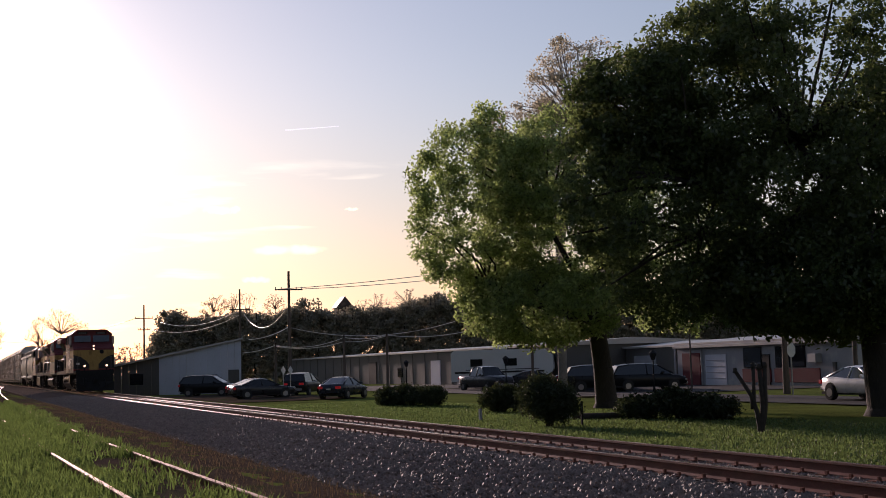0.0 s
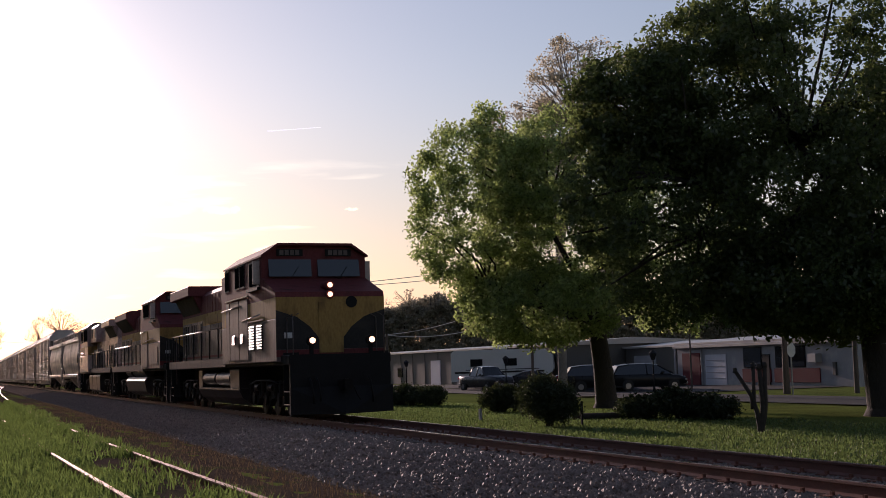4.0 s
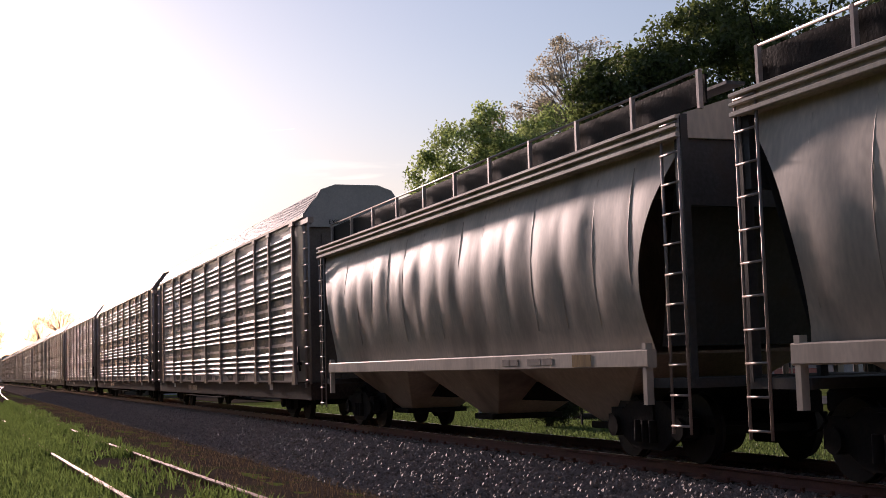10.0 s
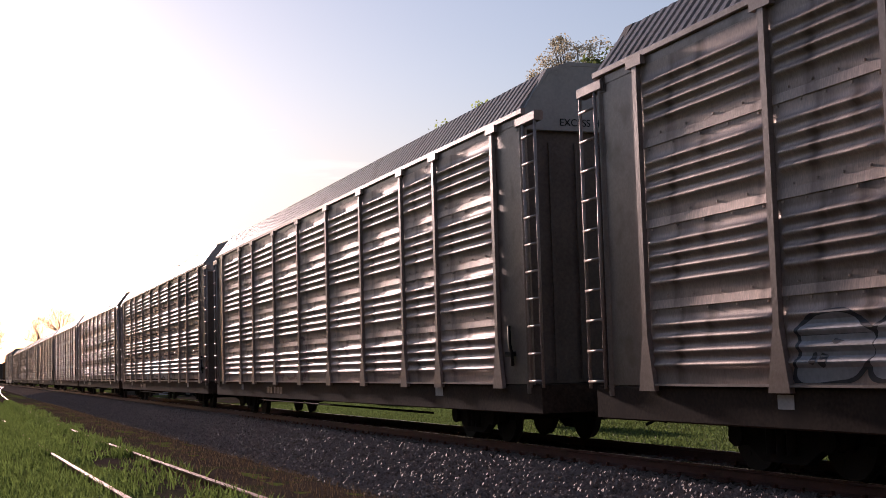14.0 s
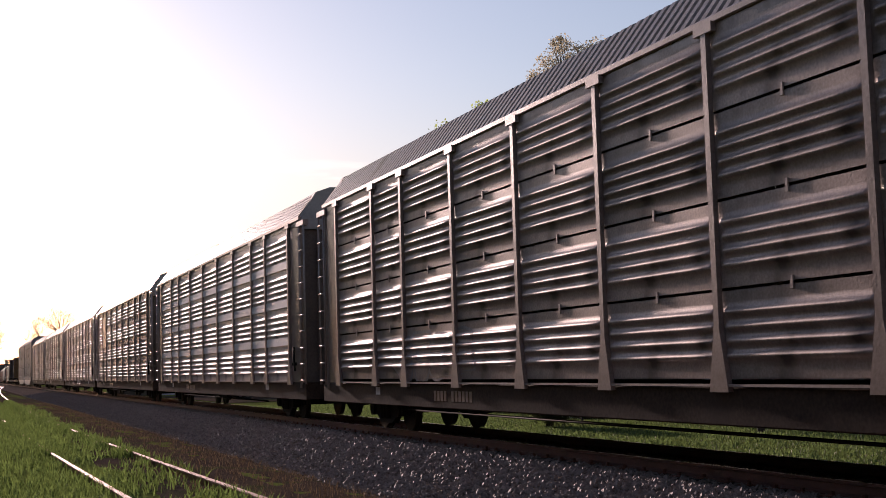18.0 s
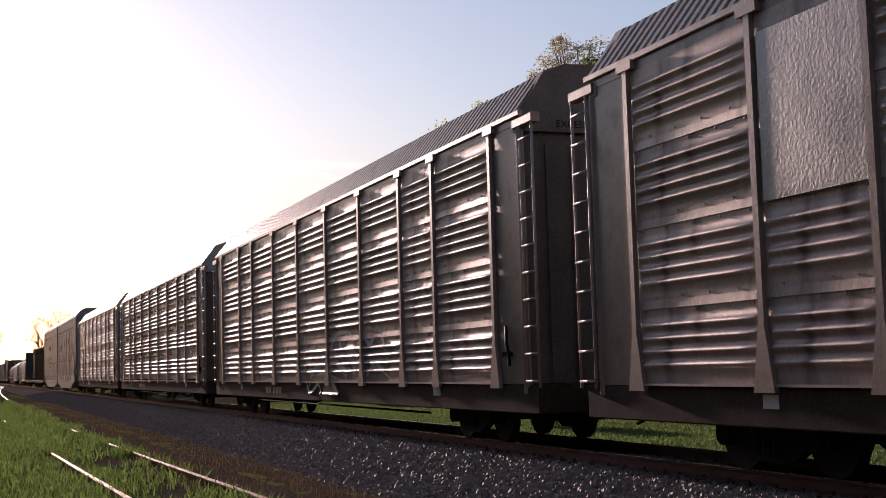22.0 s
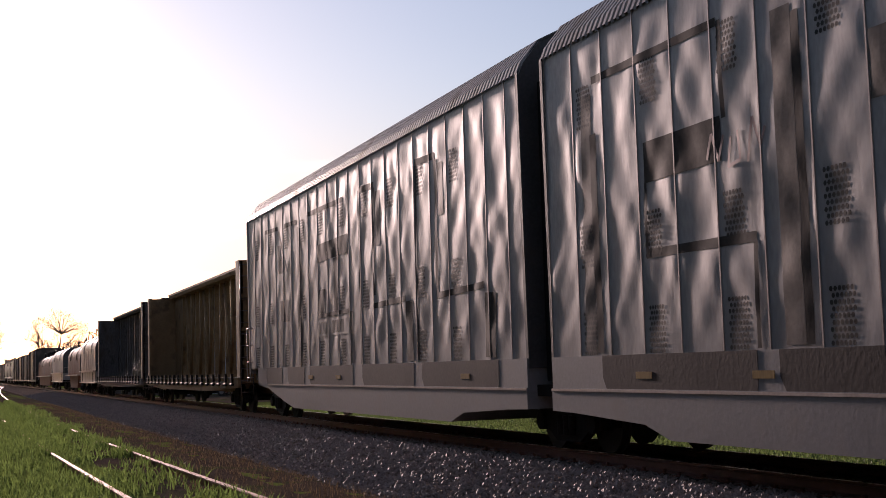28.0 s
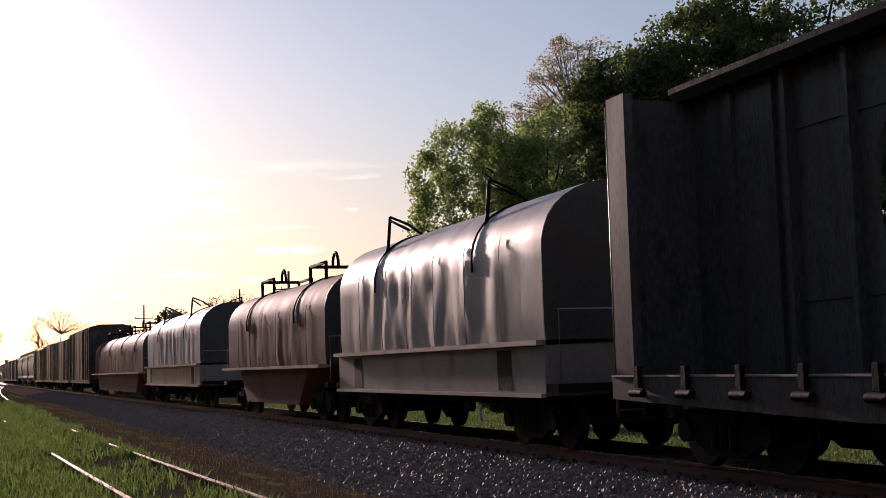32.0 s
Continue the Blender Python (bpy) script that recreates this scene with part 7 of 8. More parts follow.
# ---- town beyond the lawn ----
PLASTER = mat("off_white_masonry", (0.30, 0.295, 0.31), 0.8, var=0.12, scale=1.2, fine=25, bump=0.2, dirt=(0.42, 0.40, 0.38), dirt_amount=0.25)
METALW = mat("pale_blue_metal_siding", (0.44, 0.46, 0.53), 0.5, 0.1, var=0.1, scale=0.8, fine=20, bump=0.1)
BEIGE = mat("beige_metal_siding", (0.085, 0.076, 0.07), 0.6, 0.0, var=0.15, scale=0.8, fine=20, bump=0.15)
TIN = mat("pale_tin_roof", (0.36, 0.34, 0.33), 0.4, 0.3, var=0.15, scale=1.0, fine=20, bump=0.15)
BRICKRED = mat("dark_red_paint", (0.13, 0.016, 0.018), 0.8, var=0.2, scale=2, fine=20, bump=0.1)
WOODPOLE = mat("weathered_pole", (0.10, 0.075, 0.06), 0.9, var=0.3, scale=3, fine=25, bump=0.4, stretch=(1, 1, 0.2))
WIRE = mat("bright_wire", (0.8, 0.74, 0.68), 0.42, 0.8, var=0.1, scale=3, fine=20, bump=0)
CARWHITE = mat("white_car_paint", (0.72, 0.73, 0.76), 0.25, 0.0, var=0.04, scale=2, fine=20, bump=0)
CARBLACK = mat("black_car_paint", (0.008, 0.008, 0.010), 0.3, 0.0, spec=0.25, var=0.15, scale=2, fine=20, bump=0)
CARSILVER = mat("silver_car_paint", (0.045, 0.045, 0.048), 0.28, 0.5, var=0.08, scale=2, fine=20, bump=0)
CARBLUE = mat("dark_blue_car_paint", (0.015, 0.019, 0.032), 0.25, 0.1, var=0.1, scale=2, fine=20, bump=0)
CARRED = mat("dark_red_car_paint", (0.14, 0.02, 0.02), 0.25, 0.0, var=0.1, scale=2, fine=20, bump=0)
CARGLASS = glass_mat("tinted_car_glass", (0.006, 0.007, 0.009), 0.12)
TYRE = mat("tyre_rubber", (0.02, 0.02, 0.02), 0.8, var=0.2, scale=5, fine=30, bump=0.1)
CHROME = mat("bright_trim", (0.30, 0.30, 0.31), 0.3, 0.8, var=0.05, scale=5, fine=20, bump=0)
TAILRED = glow("tail_lamp_red", (0.5, 0.02, 0.02), 0.15)
CLOTHW = mat("fibreglass_shell", (0.55, 0.54, 0.52), 0.35, var=0.08, scale=1, fine=15, bump=0.05)


def build_road():
    rows = [[(x, y, GZ + 0.045) for y in (31.8, 34.8, 37.9)] for x in range(-600, 400, 10)]
    m = Mesh().sheet(rows)
    m.f = [q[::-1] for q in m.f]
    tagged(part("road", m, ASPHALT), "grey asphalt street beside the park", "road", kind="structure")
    rows = [[(x, y, GZ + 0.04) for y in (38.6, 44, 49.9)] for x in range(-130, -58, 6)]
    m = Mesh().sheet(rows)
    m.f = [q[::-1] for q in m.f]
    tagged(part("pavement", m, ASPHALT), "worn asphalt parking strip before the buildings", "pavement", kind="structure")
    m = Mesh().sheet([[(x, y, GZ + 0.038) for y in (15.5, 20, 24.5)] for x in range(-112, -78, 4)])
    m.f = [q[::-1] for q in m.f]
    tagged(part("pavement_2", m, DIRT), "gravel parking patch beside the shed", "pavement", kind="structure")


def car(name, label, base, heading, paint, kind="sedan", group="parked cars"):
    """A car with rounded body, glasshouse, wheels, lamps; it points along +x before it is turned."""
    ob = thing(name, label, "car", group, pose(*base, 0, 0, heading))
    L, H, W, belt, hood = {"sedan": (2.3, 1.43, 0.89, 0.95, 0.88), "suv": (2.35, 1.76, 0.93, 1.10, 1.05), "van": (2.5, 1.75, 0.97, 1.08, 1.0), "pickup": (2.75, 1.84, 0.97, 1.12, 1.08)}[kind]
    # shoulder line, nose to tail
    if kind == "sedan":
        top = [(L, 0.62), (L - 0.12, 0.74), (1.7, hood - 0.06), (1.1, hood + 0.02), (0.6, belt), (-0.6, belt + 0.02), (-1.45, belt + 0.05), (-2.0, belt + 0.04), (-L + 0.06, belt - 0.02), (-L, 0.7)]
        cabin = [(1.05, belt), (0.55, 1.22), (0.2, 1.38), (-0.25, H), (-0.8, 1.38), (-1.25, 1.2), (-1.75, belt + 0.05)]
    elif kind == "pickup":
        top = [(L, 0.75), (L - 0.1, 0.95), (2.1, hood), (1.3, hood + 0.05), (0.6, belt), (-0.8, belt), (-1.4, belt), (-2.2, belt), (-L + 0.03, belt), (-L, 0.7)]
        cabin = [(1.25, belt), (0.85, 1.5), (0.6, 1.76), (0.1, H), (-0.45, H - 0.04), (-0.75, 1.66), (-0.9, belt)]
    else:
        top = [(L, 0.65), (L - 0.1, 0.85), (1.9, hood - 0.04), (1.4, hood + 0.03), (0.8, belt), (-0.6, belt + 0.02), (-1.5, belt + 0.03), (-2.1, belt + 0.03), (-L + 0.05, belt), (-L, 0.75)]
        cabin = [(1.5, belt), (0.95, 1.42), (0.55, H - 0.09), (-0.2, H), (-1.3, H - 0.02), (-L + 0.45, H - 0.12), (-L + 0.1, belt + 0.03)]
    rows = []
    for x, z in top:
        w = W * (1 - 0.30 * max(0.0, (abs(x) / L - 0.72) / 0.28) ** 2.2)
        zb = 0.30 + 0.12 * (abs(x) / L) ** 4
        zm = zb + (z - zb) * 0.55
        half = [(w * 0.90, zb), (w * 0.985, zb + (z - zb) * 0.2), (w, zm), (w * 0.975, z - (z - zb) * 0.12), (w * 0.90, z - 0.01), (w * 0.6, z + 0.015)]
        rows.append([(x, -y, zz) for y, zz in half] + [(x, y, zz) for y, zz in reversed(half)])
    body = Mesh().sheet(rows, True)
    n = len(rows[0])
    body.add(rows[0], [tuple(range(n))[::-1]])
    body.add(rows[-1], [tuple(range(n))])
    part("body", body, paint, ob)
    part("floor_pan", Mesh().box(-L + 0.15, L - 0.15, -W + 0.12, W - 0.12, 0.24, 0.36), TYRE, ob)
    grid = []
    for x, z in cabin:
        k = (z - belt) / (H - belt)
        wb, wt = W - 0.06, W - 0.06 - 0.24 * max(0, k)
        grid.append([(x, -wb, belt - 0.03), (x, -wt, max(belt - 0.02, z - 0.05)), (x, -wt * 0.72, z), (x, wt * 0.72, z), (x, wt, max(belt - 0.02, z - 0.05)), (x, wb, belt - 0.03)])
    part("glasshouse", Mesh().sheet(grid, False), CARGLASS, ob)
    roof = [g[1:5] for g, (x, z) in zip(grid, cabin) if z > H - 0.2]
    part("roof", Mesh().sheet([[(x, y * 1.01, z + 0.014) for x, y, z in g] for g in roof], True), paint, ob)
    for a, b in ((0, 2), (4, 6)):
        for q in (1, 4):
            part("pillar", Mesh().tube([grid[i][q] if i not in (0, 6) else (grid[i][q][0], grid[i][q][1], belt) for i in range(a, b + 1)], 0.045, 5), paint, ob)
    for q, sg in ((0, -1), (5, 1)):
        x, y, z = grid[3][q]
        part("pillar", Mesh().tube([(x, y + sg * 0.004, z), grid[3][1 if sg < 0 else 4]], 0.04, 5), paint, ob)
    tm = Mesh().cyl((0, -0.1, 0), (0, 0.1, 0), 0.33, n=18).cyl((0, -0.11, 0), (0, 0.11, 0), 0.29, n=18).data("tyre", TYRE)
    rm = Mesh().cyl((0, -0.118, 0), (0, 0.118, 0), 0.19, n=12).data("rim", CHROME)
    arch = Mesh().cyl((0, -0.02, 0), (0, 0.02, 0), 0.39, n=18).data("wheel_arch", TYRE)
    for x in (-L * 0.60, L * 0.62):
        for y in (-W + 0.06, W - 0.06):
            part("wheel_arch", arch, None, ob, m=pose(x, y + math.copysign(0.045, y), 0.36))
            wheel = part("wheel", tm, None, ob, m=pose(x, y + math.copysign(0.02, y), 0.33))
            part("rim", rm, None, wheel)
    for y in (-0.62, 0.62):
        part("tail_lamp", Mesh().box(-L + 0.0, -L + 0.14, y - 0.17, y + 0.17, belt - 0.26, belt - 0.1, 0.02), TAILRED, ob)
        part("head_lamp", Mesh().box(L - 0.2, L - 0.02, y - 0.16, y + 0.16, 0.60, 0.72, 0.02), CHROME, ob)
        part("mirror", Mesh().box(0.72, 0.88, *sorted((y / 0.62 * (W - 0.03), y / 0.62 * (W + 0.13))), belt, belt + 0.13, 0.03), paint, ob)
    part("rear_bumper", Mesh().box(-L - 0.05, -L + 0.12, -0.68, 0.68, 0.40, 0.60, 0.05), paint if kind == "sedan" else CHROME, ob)
    part("front_bumper", Mesh().box(L - 0.12, L + 0.05, -0.68, 0.68, 0.36, 0.54, 0.05), paint if kind == "sedan" else CHROME, ob)
    part("plate_bar", Mesh().box(-L - 0.058, -L - 0.051, -0.16, 0.16, 0.62, 0.72), WHITEMARK, ob)
    return ob


def shed():
    """The pale metal shed with a single-slope roof beside the track."""
    ob = thing("metal_shed", "pale blue metal shed with a single-slope roof", "shed")
    a, b, c = Vector((-121.8, 12.9, 0)), Vector((-120.4, 16.8, 0)), Vector((-117.6, 23.9, 0))
    back = Vector((-14, 1.2, 0))
    ht = lambda p: 2.1 + (p.y - 12.9) / 11.6 * 2.25

    def wall(name, p, q, mm):
        n = max(1, int((q - p).length / 0.6))
        for i in range(n):
            u, v = p.lerp(q, i / n), p.lerp(q, (i + 0.97) / n)
            o = (q - p).normalized().cross(Vector((0, 0, 1))) * 0.05
            m = Mesh().add([(u.x, u.y, GZ - 0.2), (v.x, v.y, GZ - 0.2), (v.x, v.y, ht(v)), (u.x, u.y, ht(u)), (u.x - o.x, u.y - o.y, GZ - 0.2), (v.x - o.x, v.y - o.y, GZ - 0.2), (v.x - o.x, v.y - o.y, ht(v)), (u.x - o.x, u.y - o.y, ht(u))], [(0, 1, 2, 3), (7, 6, 5, 4), (1, 5, 6, 2), (0, 3, 7, 4), (3, 2, 6, 7)])
            part("siding_sheet", m, mm, ob)

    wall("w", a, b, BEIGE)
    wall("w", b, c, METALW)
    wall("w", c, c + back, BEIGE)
    m = Mesh()
    r0, r1 = a + Vector((0.4, -0.6, 0)), c + Vector((0.3, 0.12, 0))
    v = [(r0.x, r0.y, ht(r0) + 0.03), (r1.x, r1.y, ht(r1) + 0.03), (r1.x + back.x, r1.y + back.y, ht(r1) + 0.03), (r0.x + back.x, r0.y + back.y, ht(r0) + 0.03)]
    m.add(v + [(x, y, z + 0.18) for x, y, z in v], [(4, 5, 6, 7), (3, 2, 1, 0), (0, 1, 5, 4), (1, 2, 6, 5), (2, 3, 7, 6), (3, 0, 4, 7)])
    part("roof", m, TIN, ob)
    d = (c - b).normalized()
    o = Vector((d.y, -d.x, 0)) * 0.03
    for s, e, z0, z1, mm in ((4.4, 5.4, 0.3, 1.1, GLASS), (6.4, 7.4, GZ, 1.5, BEIGE)):
        p, q = b + d * s + o, b + d * e + o
        part("window" if mm is GLASS else "door", Mesh().add([(p.x, p.y, z0), (q.x, q.y, z0), (q.x, q.y, z1), (p.x, p.y, z1)], [(0, 1, 2, 3)]).add([(p.x, p.y, z1), (q.x, q.y, z1), (q.x - o.x, q.y - o.y, z1 + 0.05), (p.x - o.x, p.y - o.y, z1 + 0.05)], [(0, 1, 2, 3)]), mm, ob)
    p, q = a + (b - a) * 0.35 + o, a + (b - a) * 0.65 + o
    part("window", Mesh().add([(p.x, p.y, 0.4), (q.x, q.y, 0.4), (q.x, q.y, 1.4), (p.x, p.y, 1.4)], [(0, 1, 2, 3)]), GLASS, ob)


def block(name, label, x0, x1, y0, y1, top, wall_mat, roof_mat, over=0.3):
    ob = thing(name, label, "building", "town buildings")
    t = 0.25
    part("front_wall", Mesh().box(x0, x1, y0, y0 + t, GZ - 0.2, top), wall_mat, ob)
    part("back_wall", Mesh().box(x0, x1, y1 - t, y1, GZ - 0.2, top), wall_mat, ob)
    part("side_wall", Mesh().box(x0, x0 + t, y0 + t, y1 - t, GZ - 0.2, top), wall_mat, ob)
    part("side_wall", Mesh().box(x1 - t, x1, y0 + t, y1 - t, GZ - 0.2, top), wall_mat, ob)
    part("roof", Mesh().prism([(y0 - over, top), (y1 + over, top), (y1 + over, top + 0.14), ((y0 + y1) / 2, top + 0.55), (y0 - over, top + 0.14)], x0 - over, x1 + over), roof_mat, ob)
    return ob


def build_buildings():
    shed()
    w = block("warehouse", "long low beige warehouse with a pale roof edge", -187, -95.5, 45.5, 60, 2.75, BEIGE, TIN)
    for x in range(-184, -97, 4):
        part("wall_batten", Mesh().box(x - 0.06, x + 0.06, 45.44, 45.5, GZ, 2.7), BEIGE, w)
    for x0, x1, z0, z1, mm in ((-126, -123.2, GZ, 1.9, METALW), (-137, -135.4, 0.2, 1.2, GLASS), (-118.5, -117.4, GZ, 1.5, PLASTER), (-112, -110, 0.3, 1.3, GLASS), (-148, -145, GZ, 2.0, BLACK)):
        part("door" if z0 < 0 else "window", Mesh().box(x0, x1, 45.42, 45.495, z0, z1), mm, w)
    h = block("storefront", "white masonry storefront with dark red trim", -84.2, -63.4, 50, 62, 2.35, PLASTER, TIN, 0.2)
    part("red_door", Mesh().box(-83.4, -81.0, 49.9, 49.99, GZ, 1.75), BRICKRED, h)
    part("garage_door", Mesh().box(-80.3, -77.6, 49.93, 49.99, GZ, 1.6), METALW, h)
    for i in range(4):
        part("door_rail", Mesh().box(-80.2, -77.7, 49.91, 49.929, -0.1 + i * 0.42, -0.06 + i * 0.42), PLASTER, h)
    part("red_panel", Mesh().box(-75.6, -72.3, 49.92, 49.99, -0.35, 0.55), BRICKRED, h)
    part("red_panel", Mesh().box(-71.9, -67.1, 49.92, 49.99, -0.35, 0.55), BRICKRED, h)
    for x0, x1 in ((-75.4, -73.4), (-71.7, -70.2), (-69.9, -68.6)):
        f = part("shop_window", Mesh().box(x0 - 0.06, x1 + 0.06, 49.94, 49.99, 0.6, 2.0), BLACK, h)
        part("pane", Mesh().box(x0, x1, 49.925, 49.939, 0.66, 1.94), GLASS, f)
    part("entry_door", Mesh().box(-73.2, -72.4, 49.9, 49.99, GZ, 1.5), BLACK, h)
    part("cooling_unit", Mesh().box(-67.7, -66.9, 49.5, 49.99, 0.9, 1.45, 0.03), TIN, h)
    part("meter_box", Mesh().box(-65.7, -65.45, 49.85, 49.99, 0.1, 0.9), BEIGE, h)
    part("cornice", Mesh().box(-84.4, -63.2, 49.7, 49.99, 2.1, 2.33, 0.03), TIN, h)
    part("downpipe", Mesh().cyl((-81.0 + 0.25, 49.9, GZ), (-81.0 + 0.25, 49.9, 2.1), 0.05, n=8), PLASTER, h)
    part("roof_hatch", Mesh().box(-72, -67, 54, 58, 2.6, 3.5), TIN, h)
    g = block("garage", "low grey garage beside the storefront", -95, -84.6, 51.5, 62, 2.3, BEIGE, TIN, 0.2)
    part("garage_door", Mesh().box(-93.5, -90, 51.42, 51.49, GZ, 1.7), PLASTER, g)
    part("corner_board", Mesh().box(-87.1, -86.9, 51.4, 51.49, GZ, 2.3), PLASTER, g)
    t = thing("elevator_tower", "grey grain elevator top above the trees", "tower", m=pose(-260.3, 74.5, GZ))
    part("shaft", Mesh().box(-1.6, 1.6, -1.5, 1.5, 0, 14.6), COALBOX, t)
    part("roof", Mesh().prism([(-1.9, 14.6), (1.9, 14.6), (0, 17.0)], -2.0, 2.0), COALBOX, t)


def build_vehicles():
    car("suv", "dark parked sport utility vehicle beside the shed", (-106.6, 18.9, GZ), 60, CARBLACK, "suv")
    car("parked_car", "grey parked sedan glinting in low sun", (-91.2, 20.0, GZ), 95, CARSILVER)
    car("parked_car", "dark red parked hatchback behind the sedan", (-97.5, 21.0, GZ), 100, CARRED)
    car("minivan", "dark parked minivan with a pale roof edge", (-97.8, 24.6, GZ), 150, CARBLACK, "van")
    car("parked_car", "dark blue parked sedan by the lawn", (-82.0, 23.4, GZ), 140, CARBLUE)
    car("pickup_truck", "silver pickup truck parked by the street", (-90.2, 36.9, GZ), 10, CARSILVER, "pickup")
    car("parked_car", "black sedan parked before the warehouse", (-88.6, 40.2, GZ), 70, CARBLACK)
    car("parked_car", "pale parked car before the warehouse", (-85.0, 42.6, GZ), 80, CARWHITE)
    car("parked_car", "dark red parked car before the garage", (-82.2, 41.0, GZ), 60, CARRED)
    car("parked_car", "dark parked car before the garage", (-79.4, 40.4, GZ), 75, CARBLUE)
    car("minivan", "long black parked van before the storefront", (-73.4, 41.2, GZ), 78, CARBLACK, "van")
    car("minivan", "black parked van beside another van", (-75.4, 39.0, GZ), 72, CARBLACK, "van")
    rv = thing("camper_trailer", "pale rounded camper trailer with dark stripes", "trailer", "parked cars", pose(-97.5, 41.5, GZ, 0, 0, 62))
    part("shell", Mesh().prism([(-4.2, 0.6), (3.6, 0.6), (4.2, 1.5), (4.1, 2.6), (3.4, 3.1), (-3.9, 3.15), (-4.2, 2.9)][::-1], -1.2, 1.2, "y"), CLOTHW, rv)
    part("stripe", Mesh().box(-3.9, 3.4, -1.205, -1.201, 1.25, 1.4).box(-3.0, 3.0, -1.205, -1.201, 1.5, 1.56), SHADE, rv)
    for x in (-2.6, 0.2):
        part("window", Mesh().box(x, x + 1.0, -1.21, -1.201, 1.8, 2.4), GLASS, rv)
    part("roof_unit", Mesh().box(-0.8, 0.3, -0.4, 0.4, 3.14, 3.4, 0.05), CLOTHW, rv)
    for x in (-0.8, 0.1):
        for y in (-1.05, 1.05):
            part("wheel", Mesh().cyl((x, y - 0.1, 0.35), (x, y + 0.1, 0.35), 0.35, n=16), TYRE, rv)
    part("hitch", Mesh().box(3.6, 5.2, -0.08, 0.08, 0.5, 0.62).box(4.9, 5.0, -0.05, 0.05, 0, 0.5), GEAR, rv)


def pole(label, base, top, arms=(), r=0.14, name="utility_pole"):
    x, y = base
    ob = thing(name, label, "utility pole", "utility poles", pose(x, y, GZ))
    part("shaft", Mesh().cyl((0, 0, -0.2), (0, 0, top - GZ), r, r * 0.6, 10), WOODPOLE, ob)
    for z, w in arms:
        a = part("crossarm", Mesh().box(-0.06, 0.06, -w, w, z - GZ - 0.06, z - GZ + 0.06), WOODPOLE, ob)
        for k in (-0.95, -0.55, 0.55, 0.95):
            part("insulator", Mesh().cyl((0, k * w, z - GZ + 0.06), (0, k * w, z - GZ + 0.28), 0.05, n=6), TIN, a)
    return ob


def wire(a, b, sag, r=0.035):
    a, b = Vector(a), Vector(b)
    pts = [a.lerp(b, i / 14) - Vector((0, 0, sag * 4 * (i / 14) * (1 - i / 14))) for i in range(15)]
    ob = part("overhead_wire", Mesh().tube(pts, r, 5), WIRE)
    tagged(ob, "thin overhead wire hung between poles", "wire", "overhead wires")


def build_poles():
    pole("tall wooden utility pole with a crossarm", (-125.2, 30.3), 11.2, ((9.35, 1.4),), 0.19)
    pole("wooden utility pole among the trees", (-163.5, 33.1), 11.9, ((9.3, 1.3), (8.7, 0.5)), 0.17)
    pole("far wooden utility pole with two crossarms", (-193.8, 24.9), 11.6, ((9.6, 1.3), (7.9, 0.9)), 0.17)
    pole("short wooden service pole behind cars", (-120.2, 27.7), 4.0, (), 0.14)
    pole("short wooden service pole behind cars", (-117.9, 33.8), 4.5, (), 0.16)
    pole("short wooden service pole behind cars", (-116.4, 37.6), 4.6, (), 0.16)
    pole("wooden pole at the street corner", (-53.0, 41.6), 7.5, (), 0.13)
    pole("wooden pole behind the park tree", (-87.5, 39.6), 7.0, (), 0.12)
    pole("slim pole by the storefront", (-71.5, 43.4), 3.6, (), 0.07)
    pole("thick wooden post by the street", (-56.3, 39.8), 3.2, (), 0.2)
    for a, b, s in (((-119.1, 24.9, 4.3), (-125.4, 30.2, 5.6), 0.25), ((-125.4, 30.3, 5.6), (-113.8, 43.6, 5.5), 1.1), ((-120.5, 24.6, 3.1), (-120.2, 27.7, 3.75), 0.15), ((-120.2, 27.7, 3.75), (-117.9, 33.8, 4.3), 0.5), ((-120.2, 27.7, 3.65), (-117.9, 33.8, 3.9), 0.4), ((-117.9, 33.8, 4.3), (-116.4, 37.6, 4.45), 0.25), ((-117.9, 33.8, 3.9), (-116.4, 37.6, 4.35), 0.2), ((-116.4, 37.6, 4.4), (-113.8, 44.5, 4.5), 0.3), ((-192.8, 27.2, 8.9), (-163.5, 33.1, 9.3), 1.2), ((-193.8, 26.0, 7.9), (-163.5, 33.3, 8.7), 1.2), ((-163.5, 33.6, 8.7), (-125.4, 30.0, 7.4), 1.8), ((-193.8, 24.0, 9.7), (-300, 6, 9.6), 1.5), ((-125.2, 31.5, 9.4), (-90, 70, 13.5), 1.2), ((-125.2, 29.2, 9.4), (-90, 68, 14.5), 1.2)):
        wire(a, b, s)


def lamp_post(base, h=2.55):
    ob = thing("park_lamp", "dark post-top park lantern", "lamp", "park lamps", pose(*base))
    part("post", Mesh().cyl((0, 0, 0), (0, 0, 0.35), 0.12, 0.07, 10).cyl((0, 0, 0.35), (0, 0, h - 0.6), 0.05, 0.04, 8), BLACK, ob)
    part("lantern", Mesh().cyl((0, 0, h - 0.6), (0, 0, h - 0.2), 0.12, 0.24, 8), GLASS, ob)
    part("cap", Mesh().cyl((0, 0, h - 0.2), (0, 0, h), 0.28, 0.04, 8), BLACK, ob)


